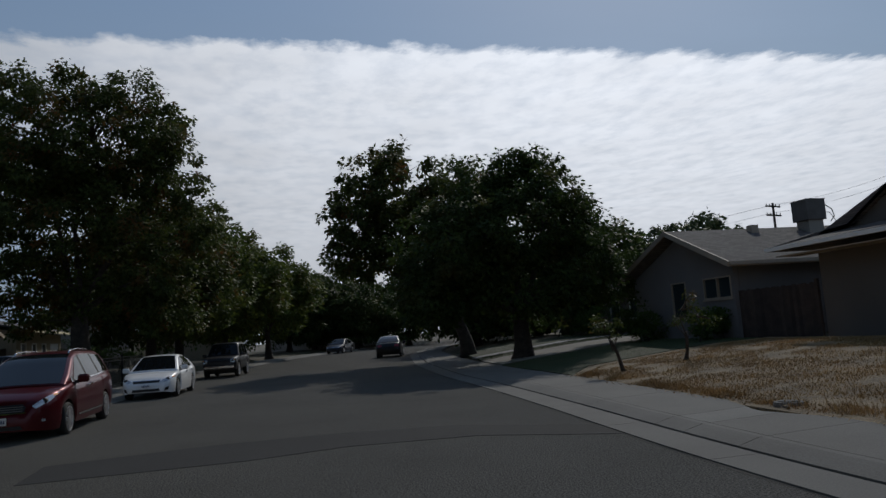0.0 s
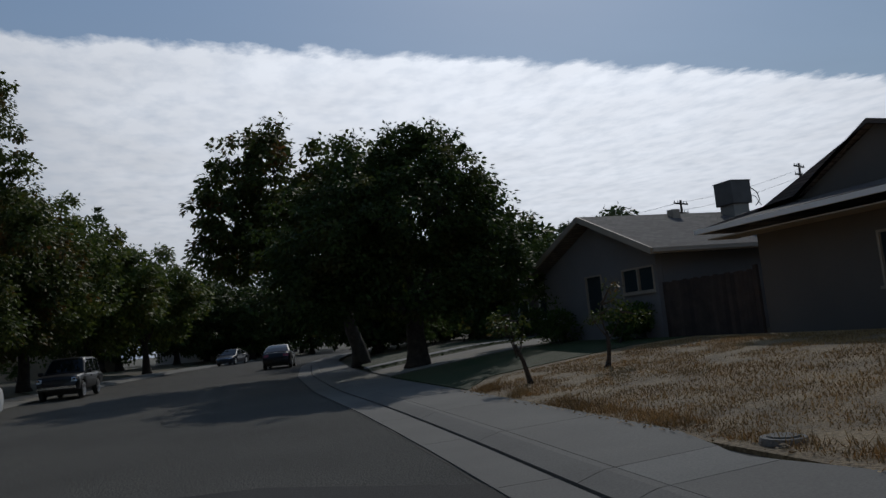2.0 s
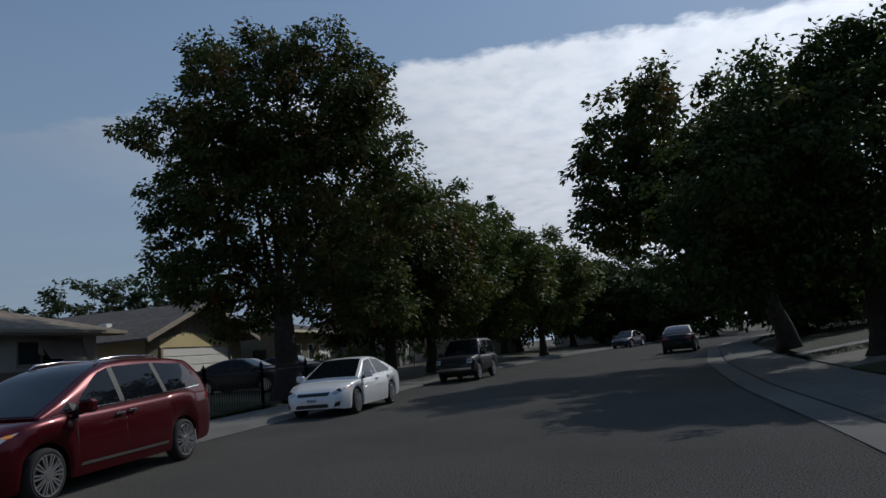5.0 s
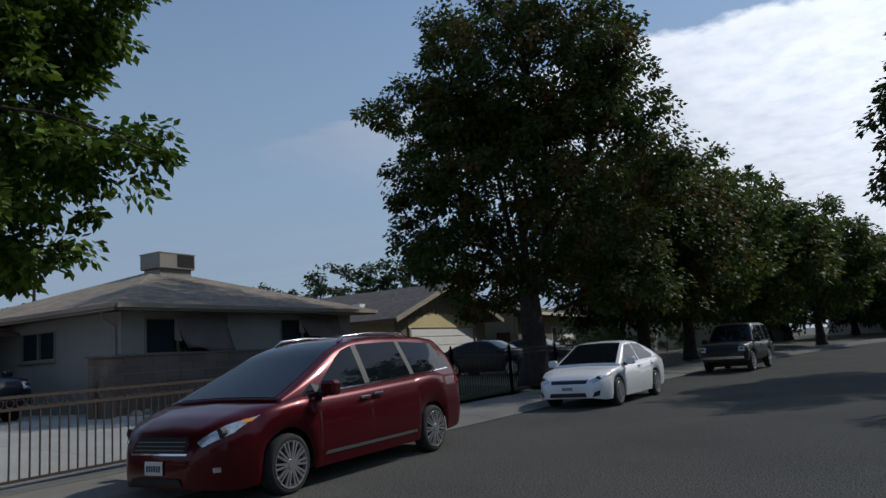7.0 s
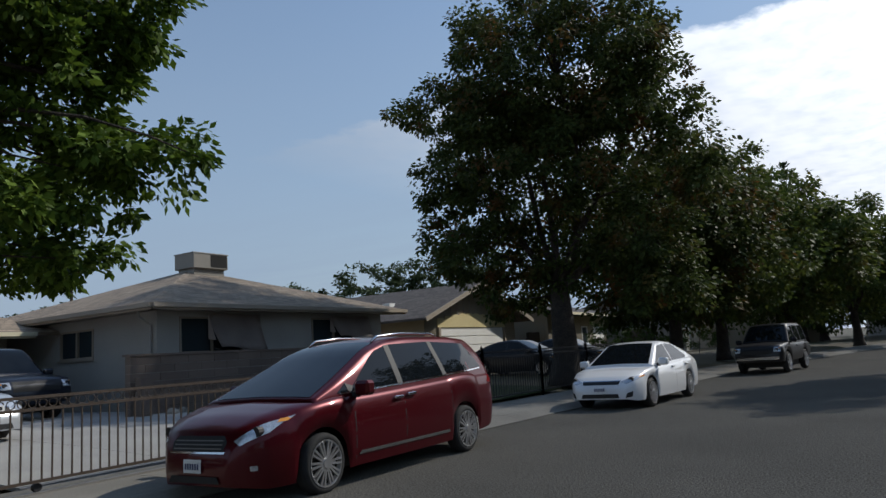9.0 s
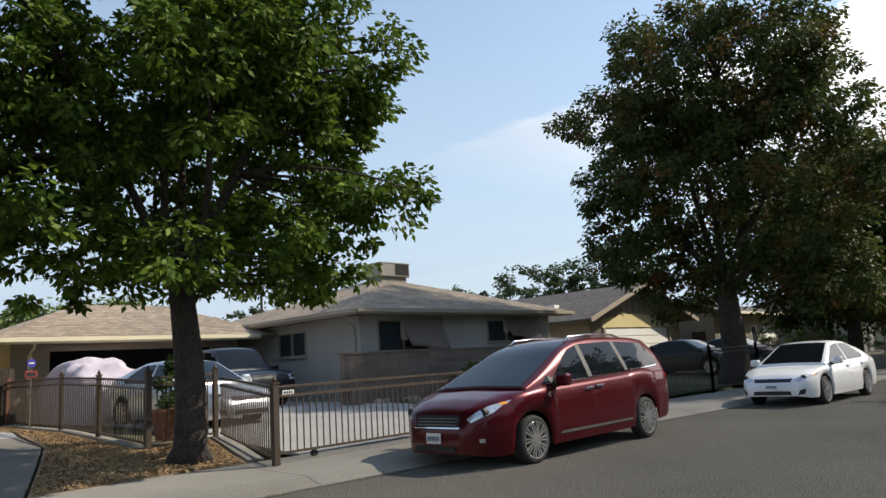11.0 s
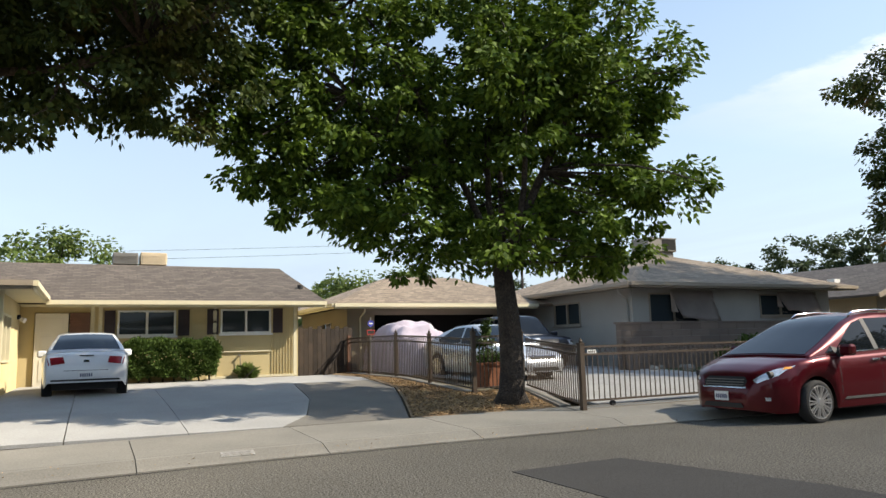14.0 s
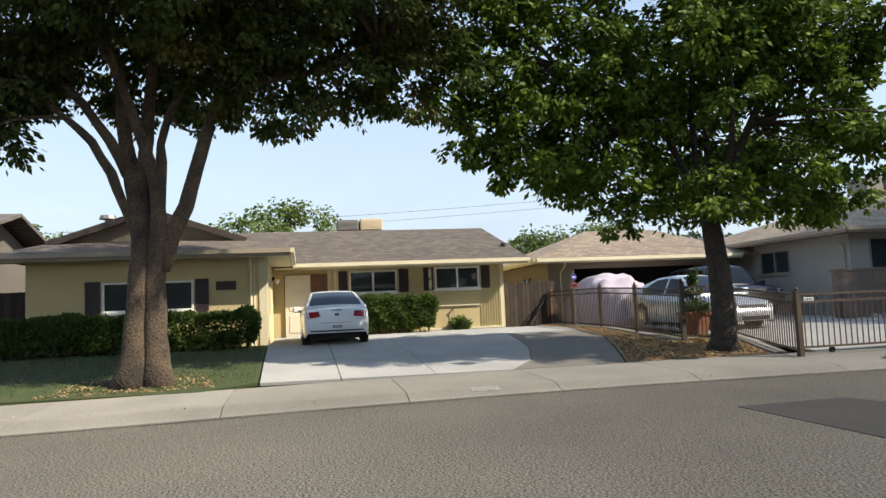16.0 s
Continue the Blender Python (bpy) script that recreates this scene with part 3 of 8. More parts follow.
def tree(base, label, trunk_h, r, lobes, leaves, size, leaf, bark, seed, lean=(0, 0), clump=0.42, name="tree", group="", twigs=60, fork=None, droop=0.35, fill=0.45):
    """A tree: trunk with flare, limbs to each mass of leaves, twigs to the clumps. Lobes are given from the base."""
    bx, by = base
    bz = ground_z(bx, by) - 0.03
    rng = np.random.default_rng(seed)
    t = thing(name, pose(bx, by, bz), label, "tree", group)
    bm = bmesh.new()
    top = Vector((lean[0], lean[1], trunk_h))
    prof = [(0, 1.75), (0.1, 1.35), (0.3, 1.1), (0.6, 1.0), (1.0, 0.86)]
    pts = [Vector((lean[0] * f + 0.03 * math.sin(5 * f + seed), lean[1] * f + 0.03 * math.cos(4 * f + seed), trunk_h * f)) for f, _ in prof]
    tube(bm, pts, [r * k for _, k in prof], 14)
    for v in bm.verts:
        w = noise.noise(v.co * 3 + Vector((seed, 0, 0)))
        v.co += Vector((v.co.x - lean[0] * v.co.z / trunk_h, v.co.y - lean[1] * v.co.z / trunk_h, 0)) * w * 0.35
    trunk = part("trunk", bm, bark, t, smooth=True)
    crown_ob, cen = crown("crown", lobes, leaves, size, leaf, t, seed, clump, droop=droop, fill=fill)
    heads = []
    limbs = sorted(lobes, key=lambda q: -q[3] * q[4] * q[5])[:7]
    start = pts[-1]
    for q in limbs:
        bm = bmesh.new()
        end = Vector(q[:3])
        rr = r * 0.5 * (0.7 + 0.3 * rng.random())
        heads += limb(bm, start - Vector((0, 0, 0.25 * rng.random())), end, rr, rr * 0.3, rng)
        part("limb", bm, bark, t, smooth=True)
    bm = bmesh.new()
    for c in cen[rng.choice(len(cen), min(twigs, len(cen)), replace=False)]:
        c = Vector(c)
        h = min(heads, key=lambda k: (k - c).length + max(0, k.z - c.z) * 0.5)
        limb(bm, h, c, 0.035, 0.008, rng, 0.15, 5, 4)
    if bm.verts:
        part("branchwork", bm, bark, t, kind="stuff")
    return t


# fresh green ash between the two drives
tree((-9.15, 12.65), "street tree with fresh green leaves in a strip of litter", 2.75, 0.21,
     [(-0.3, 0, 6.6, 2.5, 2.8, 2.0), (1.2, 1.2, 6.4, 1.5, 1.4, 1.9), (1.9, 1.9, 4.0, 0.75, 0.7, 0.5), (1.4, 1.3, 4.7, 1.0, 1.0, 0.8), (0.2, -3.2, 5.6, 1.8, 1.6, 1.3), (0.15, -4.1, 4.3, 0.9, 0.7, 0.8), (-0.4, -2.6, 4.3, 1.3, 1.1, 0.9),
      (-1.6, -2.4, 3.9, 0.9, 0.9, 0.5), (-0.2, 0.6, 3.8, 1.4, 1.2, 0.7), (0.1, -0.2, 8.3, 1.6, 1.7, 1.0), (1.7, -0.6, 5.8, 1.2, 1.6, 1.3), (-2.3, 0.6, 5.2, 1.4, 1.9, 1.4), (0.9, 0.8, 3.4, 0.7, 0.7, 0.4), (-1.0, 2.2, 4.6, 1.2, 1.0, 0.9),
      (0.5, -3.1, 4.0, 0.8, 0.6, 0.5), (1.6, 1.7, 5.4, 0.8, 0.7, 0.5), (0.3, -1.5, 3.6, 0.7, 0.6, 0.4), (0.2, -4.6, 6.2, 1.2, 1.1, 1.1), (0.0, -4.9, 4.9, 0.7, 0.6, 0.6), (0.3, -3.2, 7.4, 1.6, 1.6, 1.2), (0.3, -1.8, 4.8, 1.3, 1.2, 0.9),
      (0.0, -2.6, 3.2, 0.9, 0.7, 0.45), (0.1, -1.4, 2.95, 0.8, 0.6, 0.45), (0.4, 1.6, 3.0, 1.0, 0.9, 0.5), (1.4, 1.8, 3.5, 0.9, 0.8, 0.45), (0.1, -4.5, 3.75, 0.7, 0.45, 0.4), (2.2, 2.2, 3.95, 0.75, 0.7, 0.45), (-0.9, 0.6, 3.1, 0.9, 0.8, 0.4), (2.0, 2.3, 6.2, 0.8, 0.8, 0.9), (0.7, -3.6, 3.5, 0.6, 0.5, 0.4), (0.2, -4.9, 4.3, 0.8, 0.6, 0.7), (0.0, -5.3, 5.3, 0.8, 0.6, 0.8), (0.3, -4.4, 3.5, 0.5, 0.4, 0.3),
      (1.2, -0.9, 2.95, 0.8, 0.8, 0.4), (1.7, 0.6, 3.0, 0.8, 0.7, 0.4), (0.3, -2.2, 2.75, 0.8, 0.7, 0.35), (-1.2, -1.2, 2.9, 0.9, 0.8, 0.4), (0.9, 1.9, 2.75, 0.8, 0.6, 0.35), (-1.0, 1.7, 2.9, 0.9, 0.7, 0.4), (1.0, -2.6, 3.3, 0.7, 0.7, 0.4)],
     92000, 0.135, LEAF_MID, BARK, 11, (0.02, -0.1), 0.22, twigs=200, fill=0.25)


def forked_tree(base, label, seed):
    """The old tree with three leaning stems from one foot."""
    bx, by = base
    bz = ground_z(bx, by) - 0.03
    rng = np.random.default_rng(seed)
    t = thing("tree", pose(bx, by, bz), label, "tree")
    stems = [
        [(0.05, -0.22, 0), (0.05, -0.18, 0.4), (0.03, -0.14, 0.9), (0.02, -0.07, 1.75), (0.0, -0.03, 2.4), (-0.02, -0.09, 2.95), (-0.1, -0.25, 3.7), (-0.2, -0.36, 4.4), (-0.3, -0.45, 5.3), (-0.3, -0.6, 6.4)],
        [(0.0, 0.17, 0), (0.02, 0.17, 0.4), (0.02, 0.16, 0.85), (0.02, 0.16, 1.75), (0.05, 0.22, 2.3), (0.1, 0.25, 2.85), (0.18, 0.18, 3.5), (0.25, 0.06, 3.9), (0.35, -0.12, 4.5), (0.4, -0.34, 5.1), (0.4, -0.6, 6.2)],
        [(-0.02, -0.04, 2.3), (-0.08, -0.04, 3.3), (-0.1, 0.03, 4.1), (-0.12, 0.08, 5.0), (-0.1, 0.2, 5.8), (-0.1, 0.3, 6.9)],
        [(0.06, 0.24, 2.5), (0.05, 0.28, 3.4), (0.0, 0.27, 4.0), (-0.05, 0.4, 4.55), (-0.1, 0.7, 5.05), (-0.1, 0.95, 5.9)],
        [(0.03, 0.28, 1.9), (0.03, 0.43, 2.45), (0.05, 0.66, 2.95), (0.1, 0.85, 3.6), (0.15, 1.09, 4.4), (0.2, 1.4, 5.05), (0.2, 1.7, 5.9), (0.2, 2.3, 6.8)],
        [(0.15, 1.12, 4.5), (0.25, 1.6, 4.9), (0.35, 2.1, 5.03), (0.4, 2.9, 5.2), (0.5, 3.9, 5.7)],
        [(0.0, -0.14, 2.6), (0.06, -0.31, 3.0), (0.12, -0.48, 3.5), (0.2, -0.74, 4.0), (0.3, -1.1, 4.35), (0.4, -1.7, 4.9)],
        [(-0.05, -0.26, 3.5), (0.0, -0.52, 4.05), (0.1, -0.9, 4.65), (0.15, -1.2, 5.0), (0.2, -1.7, 5.35), (0.3, -2.6, 5.9)],
    ]
    radii = [(0.33, 0.23, 0.19, 0.185, 0.18, 0.165, 0.14, 0.115, 0.085, 0.04), (0.31, 0.22, 0.185, 0.175, 0.16, 0.125, 0.105, 0.095, 0.08, 0.065, 0.03), (0.14, 0.125, 0.11, 0.09, 0.07, 0.03),
             (0.10, 0.09, 0.075, 0.065, 0.055, 0.03), (0.13, 0.135, 0.13, 0.115, 0.10, 0.08, 0.06, 0.03), (0.085, 0.07, 0.06, 0.05, 0.025),
             (0.09, 0.085, 0.08, 0.07, 0.05, 0.025), (0.095, 0.085, 0.075, 0.065, 0.05, 0.025)]
    heads = []
    for s, rr in zip(stems, radii):
        bm = bmesh.new()
        tube(bm, s, rr, 12)
        bmesh.ops.subdivide_edges(bm, edges=bm.edges[:], cuts=1)
        for v in bm.verts:
            v.co += Vector((1, 1, 0)) * 0.035 * noise.noise(v.co * 4)
        part("stem", bm, PALE_BARK, t, smooth=True)
        heads += [Vector(p) for p in s[3:]]
    lobes = [(0, 0.4, 7.0, 3.0, 3.4, 1.7), (0.4, 4.0, 6.4, 1.6, 1.6, 1.0), (0.3, 1.8, 5.6, 1.6, 1.4, 0.8), (0.2, -1.6, 5.4, 1.2, 0.9, 0.5), (0.3, 3.2, 5.7, 2.0, 1.9, 0.9), (0.3, -2.8, 5.9, 2.2, 2.0, 1.1), (0.2, 4.6, 5.2, 1.4, 1.2, 0.75), (1.7, 0.6, 6.0, 1.5, 2.4, 0.9), (0.5, 2.3, 4.5, 1.0, 0.9, 0.5),
             (-1.8, 0.2, 6.0, 1.6, 2.6, 1.2), (0.2, -4.2, 5.2, 1.5, 1.4, 0.9), (0.3, -2.4, 4.6, 1.2, 0.8, 0.45), (0.4, 0.3, 8.8, 2.4, 2.8, 1.0), (0.2, 1.0, 4.9, 0.9, 0.9, 0.5),
             # the last seven lobes, above view, are added to shade lawn and wing
             (0.5, -2.1, 3.9, 0.8, 0.5, 0.4), (0.3, -2.0, 4.7, 1.0, 0.8, 0.6), (1.5, 5.2, 8.0, 2.2, 2.0, 1.1), (3.4, 3.2, 8.2, 2.2, 2.2, 1.1), (4.4, 0.6, 8.2, 2.0, 2.2, 1.0), (3.0, 5.6, 8.6, 1.8, 1.8, 0.9), (-1.0, 4.2, 8.4, 2.2, 2.2, 1.0), (2.6, -2.2, 8.0, 2.2, 2.2, 1.0), (-2.2, 2.6, 8.2, 2.2, 2.2, 1.0)]
    ob, cen = crown("crown", lobes, 150000, 0.12, LEAF_DARK, t, seed, 0.25, droop=0.5, fill=0.3)
    bm = bmesh.new()
    for c in cen[rng.choice(len(cen), 170, replace=False)]:
        c = Vector(c)
        h = min(heads, key=lambda k: (k - c).length + max(0, k.z - c.z) * 0.5)
        limb(bm, h, c, 0.04, 0.008, rng, 0.2, 5, 4)
    part("branchwork", bm, PALE_BARK, t, kind="stuff")
    return t


forked_tree((-8.75, 2.05), "old street tree with pale forked stems on the lawn", 23)

# big tree by the pale saloon
tree((-8.6, 31.5), "tall street tree turning rusty at the top", 3.2, 0.36,
     [(0.6, 0, 10.4, 3.8, 3.4, 2.2), (-0.2, 0, 7.2, 4.0, 3.6, 2.4), (-4.0, 0, 10.6, 1.5, 1.6, 1.0), (-5.4, 0, 10.6, 0.9, 1.0, 0.6), (3.6, 0, 9.2, 1.6, 2.0, 1.6), (4.5, 0.2, 7.0, 1.2, 1.6, 1.1), (-2.6, 0, 4.6, 2.0, 2.4, 1.1), (2.6, 0.3, 4.4, 2.0, 2.4, 1.5),
      (-2.2, 0, 12.6, 1.0, 1.3, 1.0), (0.0, 0, 12.9, 0.9, 1.2, 0.8), (2.2, 0, 12.6, 1.2, 1.4, 0.9), (3.6, 0, 11.4, 0.9, 1.2, 0.8), (-4.2, 0.1, 7.6, 1.1, 1.6, 1.3), (-4.2, 0, 5.6, 0.9, 1.2, 0.8), (5.0, 0, 6.0, 0.8, 1.0, 0.6), (0.2, 0, 3.6, 1.4, 1.4, 0.7), (-1.2, 0.5, 9.2, 3.2, 3.2, 1.6), (-1.8, 0, 3.2, 1.4, 1.6, 0.7), (3.4, 0.2, 3.0, 1.4, 1.6, 0.9)],
     100000, 0.175, LEAF_BIG, BARK, 31, (0, 0), 0.36, twigs=120, group="street trees of the west side", fill=0.4)
# further street trees on the west side
for k, (x, y, h, w) in enumerate([(-7.4, 41.0, 10.6, 4.3), (-6.8, 47.7, 11.6, 4.9), (-4.6, 56, 11.0, 5.0), (-1.6, 66, 10.6, 5.0)]):
    tree((x, y), "leafy street tree with low branches by the kerb", 2.4, 0.26,
         [(0.2, 0, h * 0.62, w * 0.95, w, h * 0.24), (1.4, -0.5, h * 0.44, w * 0.75, w * 0.8, h * 0.18), (-1.4, 0.3, h * 0.5, w * 0.75, w * 0.8, h * 0.2), (0.1, 0.2, h * 0.84, w * 0.6, w * 0.6, h * 0.13), (2.3, 0, h * 0.6, w * 0.5, w * 0.6, h * 0.14), (-0.5, 0, h * 0.27, w * 0.7, w * 0.7, h * 0.1)],
         34000 if k < 2 else 22000, 0.24 if k < 2 else 0.3, LEAF_BIG if k == 0 else LEAF_STREET, BARK, 41 + k, clump=0.55, twigs=30, group="street trees of the west side")
# the two trees of the east side, and those behind
tree((8.95, 27.0), "broad dark green street tree with low boughs", 2.0, 0.33,
     [(0.2, 0, 5.4, 3.5, 3.4, 2.0), (-2.6, -0.2, 4.6, 2.3, 2.8, 2.0), (3.2, 0.2, 4.2, 1.6, 2.2, 1.5), (1.2, 0, 7.4, 1.4, 1.6, 0.9), (-1.4, 0, 7.2, 1.4, 1.6, 0.8), (4.4, 0.5, 3.0, 1.0, 1.6, 1.1), (-3.6, -0.4, 2.8, 1.6, 2.0, 1.2),
      (0.6, -0.5, 2.8, 2.8, 2.4, 1.1), (2.4, 0, 6.0, 1.2, 1.4, 0.9), (0.9, 0, 8.2, 0.6, 0.7, 0.6), (-0.4, 0, 7.6, 0.8, 0.8, 0.7)],
     80000, 0.165, LEAF_EAST, BARK, 51, (0.1, 0), 0.36, twigs=60, group="street trees of the east side")
tree((9.2, 36.5), "tall street tree with rusty top and leaning trunk", 2.8, 0.30,
     [(-3.4, 0, 9.3, 2.9, 3.2, 2.1), (-5.4, 0, 7.6, 2.2, 2.6, 1.8), (-0.6, 0, 8.2, 3.4, 3.4, 2.3), (-5.2, 0, 5.8, 2.0, 2.4, 1.5), (-1.5, 0, 5.4, 4.0, 3.4, 1.9), (1.4, 0, 7.4, 1.9, 2.3, 1.6)],
     40000, 0.23, LEAF_BIG, BARK, 52, (-0.5, 0), 0.38, twigs=60, group="street trees of the east side")
for k, (x, y, h, w) in enumerate([(20.5, 42.5, 7.5, 4.2), (20, 55, 8, 5.0), (9.9, 96, 10.5, 5.0), (15.9, 100, 10.5, 5.0), (5.9, 92, 10.5, 5.0), (13.2, 49, 8.8, 4.2), (15.5, 57, 8.6, 4.2), (19.5, 67, 9, 4.5), (0.5, 84, 10.5, 4.6), (3.6, 89, 10, 4.6), (-4.5, 77, 11, 4.4), (8.5, 87, 8.5, 4.6), (16, 92, 9.5, 5.5), (26, 80, 9, 5.0)]):
    tree((x, y), "leafy tree in shade along the street", 2.2, 0.26,
         [(0, 0, h * 0.62, w * 0.95, w, h * 0.25), (-1.3, -0.4, h * 0.42, w * 0.8, w * 0.8, h * 0.2), (1.4, 0.3, h * 0.45, w * 0.8, w * 0.8, h * 0.2), (0.1, 0.2, h * 0.84, w * 0.55, w * 0.6, h * 0.13), (0, 0, h * 0.24, w * 0.9, w * 0.9, h * 0.17)],
         18000, 0.32, LEAF_EAST, BARK, 61 + k, clump=0.6, twigs=15, group="street trees of the east side")
# crowns behind the roofs of the west side
for k, (x, y, h, w, f) in enumerate([(-34, 3.8, 7.0, 3.2, LEAF_LIGHT), (-38, 19.2, 5.6, 2.6, LEAF_LIGHT), (-40, 24, 6.4, 3.0, LEAF_LIGHT), (-36, -7.5, 5.6, 2.6, LEAF_LIGHT), (-62, 62, 9.4, 3.6, LEAF_FAR), (-58, 72, 8.4, 4, LEAF_FAR),
                                    (-40, 63, 10.5, 4.5, LEAF_FAR), (-34, 68, 12.5, 5, LEAF_FAR), (-45, 57, 8.5, 3.5, LEAF_FAR), (-75, 52, 9.5, 4.5, LEAF_FAR), (27, 44, 8.2, 4.5, LEAF_FAR), (31, 50, 9.0, 4.5, LEAF_FAR), (-2, 108, 9, 6, LEAF_FAR), (-12, 100, 9, 6, LEAF_FAR), (22, 108, 9, 6, LEAF_FAR), (36, 96, 9, 6, LEAF_FAR), (-24, 96, 9, 6, LEAF_FAR), (34, 74, 8, 5, LEAF_FAR)]):
    tree((x, y), "garden tree behind the roofs", h * 0.35, 0.22,
         [(0, 0, h * 0.68, w, w, h * 0.24), (0, w * 0.5, h * 0.52, w * 0.7, w * 0.7, h * 0.18), (0.4, -w * 0.5, h * 0.55, w * 0.7, w * 0.7, h * 0.2)],
         9000, 0.36 if k > 3 else 0.24, f, BARK, 81 + k, clump=0.5, twigs=20, group="trees behind the houses")
# narrow dark cypress far down the street
tree((-5.9, 76.5), "narrow dark cypress far down the street", 3.0, 0.25, [(0, 0, 13.6, 0.7, 0.7, 2.2), (0, 0, 10.0, 1.1, 1.1, 3.2), (0, 0, 6, 1.4, 1.4, 3.0)], 7000, 0.3, LEAF_FAR, BARK, 99, clump=0.35, twigs=0, droop=-0.6)


def sapling(x, y, h, lean, label, seed):
    return tree((x, y), label, h * 0.45, 0.045, [(lean * 0.6, 0.1, h * 0.78, 0.5, 0.45, 0.36), (lean * 0.8 + 0.3, -0.1, h * 0.66, 0.36, 0.36, 0.24), (lean * 0.3 - 0.3, 0, h * 0.62, 0.32, 0.32, 0.24)],
                330, 0.075, LEAF_BIG, BARK, seed, (lean * 0.6, 0), 0.2, "sapling", twigs=40)


sapling(7.95, 16.2, 1.8, -0.5, "small leaning sapling on the dry lawn", 5)
sapling(9.55, 15.9, 1.7, 0.1, "thin half-bare sapling on the dry lawn", 6)


# ---- houses ----
def solid_wall(bm, a, b, z0, z1, openings=(), t=0.18):
    """An upright wall from a to b (plan points), with openings (s0, s1, z0, z1) along it cut right through. The outer face runs on a-b."""
    a, b = Vector((*a, 0)), Vector((*b, 0))
    L = (b - a).length
    d = (b - a) / L
    nrm = Vector((-d.y, d.x, 0))
    cuts_s = sorted({0.0, L, *[v for o in openings for v in o[:2]]})
    cuts_z = sorted({z0, z1, *[v for o in openings for v in o[2:]]})
    for s0, s1 in zip(cuts_s, cuts_s[1:]):
        for c0, c1 in zip(cuts_z, cuts_z[1:]):
            if any(o[0] <= s0 + 1e-6 and s1 <= o[1] + 1e-6 and o[2] <= c0 + 1e-6 and c1 <= o[3] + 1e-6 for o in openings):
                continue
            p = a + d * s0
            q = a + d * s1
            prism(bm, [(p.x, p.y, c0), (q.x, q.y, c0), (q.x, q.y, c1), (p.x, p.y, c1)], nrm * t)
    bmesh.ops.remove_doubles(bm, verts=bm.verts, dist=0.0005)
    return bm


def wall_frame(a, b):
    a, b = Vector((*a, 0)), Vector((*b, 0))
    d = (b - a).normalized()
    m = Matrix(((d.x, -d.y, 0, a.x), (d.y, d.x, 0, a.y), (0, 0, 1, 0), (0, 0, 0, 1)))
    return m  # local x along the wall, local y into the house


def window(house, a, b, s0, s1, z0, z1, frame_mat, panes=2, curtain=True, sill=True):
    """A sliding window in the wall a-b: frame, mullion, panes, a curtain behind."""
    m = wall_frame(a, b)
    f = 0.05
    bm = bmesh.new()
    for bx in ((s0, s1, -0.03, 0.08, z0, z0 + f), (s0, s1, -0.03, 0.08, z1 - f, z1), (s0, s0 + f, -0.03, 0.08, z0 + f, z1 - f), (s1 - f, s1, -0.03, 0.08, z0 + f, z1 - f)):
        box(bm, *bx, m=m)
    for k in range(1, panes):
        c = s0 + (s1 - s0) * k / panes
        box(bm, c - 0.03, c + 0.03, -0.02, 0.07, z0 + f, z1 - f, m=m)
    win = part("window", bm, frame_mat, house, world_space=True)
    for k in range(panes):
        c0, c1 = s0 + (s1 - s0) * k / panes + 0.04, s0 + (s1 - s0) * (k + 1) / panes - 0.04
        part("pane", boxed(c0, c1, 0.035 + 0.015 * (k % 2), 0.045 + 0.015 * (k % 2), z0 + f, z1 - f, m=m), GLASS, win, world_space=True)
    if curtain:
        bm = bmesh.new()
        n = 24
        prev = None
        for i in range(n + 1):
            s = s0 + (s1 - s0) * i / n
            y = 0.12 + 0.02 * math.sin(i * 2.1)
            pr = [bm.verts.new(m @ Vector((s, y, z))) for z in (z0, z1)]
            if prev:
                bm.faces.new((prev[0], pr[0], pr[1], prev[1]))
            prev = pr
        part("curtain", bm, CURTAIN, win, world_space=True)
    if sill:
        part("sill", boxed(s0 - 0.05, s1 + 0.05, -0.07, -0.03, z0 - 0.06, z0, m=m), frame_mat, win, world_space=True)
    return win


def shutter(house, a, b, s0, s1, z0, z1):
    m = wall_frame(a, b)
    bm = bmesh.new()
    for bx in ((s0, s0 + 0.05, z0, z1), (s1 - 0.05, s1, z0, z1), (s0 + 0.05, s1 - 0.05, z0, z0 + 0.06), (s0 + 0.05, s1 - 0.05, z1 - 0.06, z1), (s0 + 0.05, s1 - 0.05, (z0 + z1) / 2 - 0.03, (z0 + z1) / 2 + 0.03)):
        box(bm, bx[0], bx[1], -0.04, -0.004, bx[2], bx[3], m=m)
    box(bm, s0 + 0.05, s1 - 0.05, -0.02, -0.004, z0 + 0.06, z1 - 0.06, m=m)
    n = 12
    for i in range(n):
        z = z0 + 0.08 + (z1 - z0 - 0.16) * i / n
        box(bm, s0 + 0.05, s1 - 0.05, -0.032, -0.018, z, z + 0.03, m=m)
    return part("shutter", bm, SHUTTER, house, world_space=True)


def roof_plane(name, pts, material, house, thick=0.10):
    """One slope of a roof, with thickness downwards."""
    return part(name, prism(bmesh.new(), pts, (0, 0, -thick)), material, house, world_space=True)


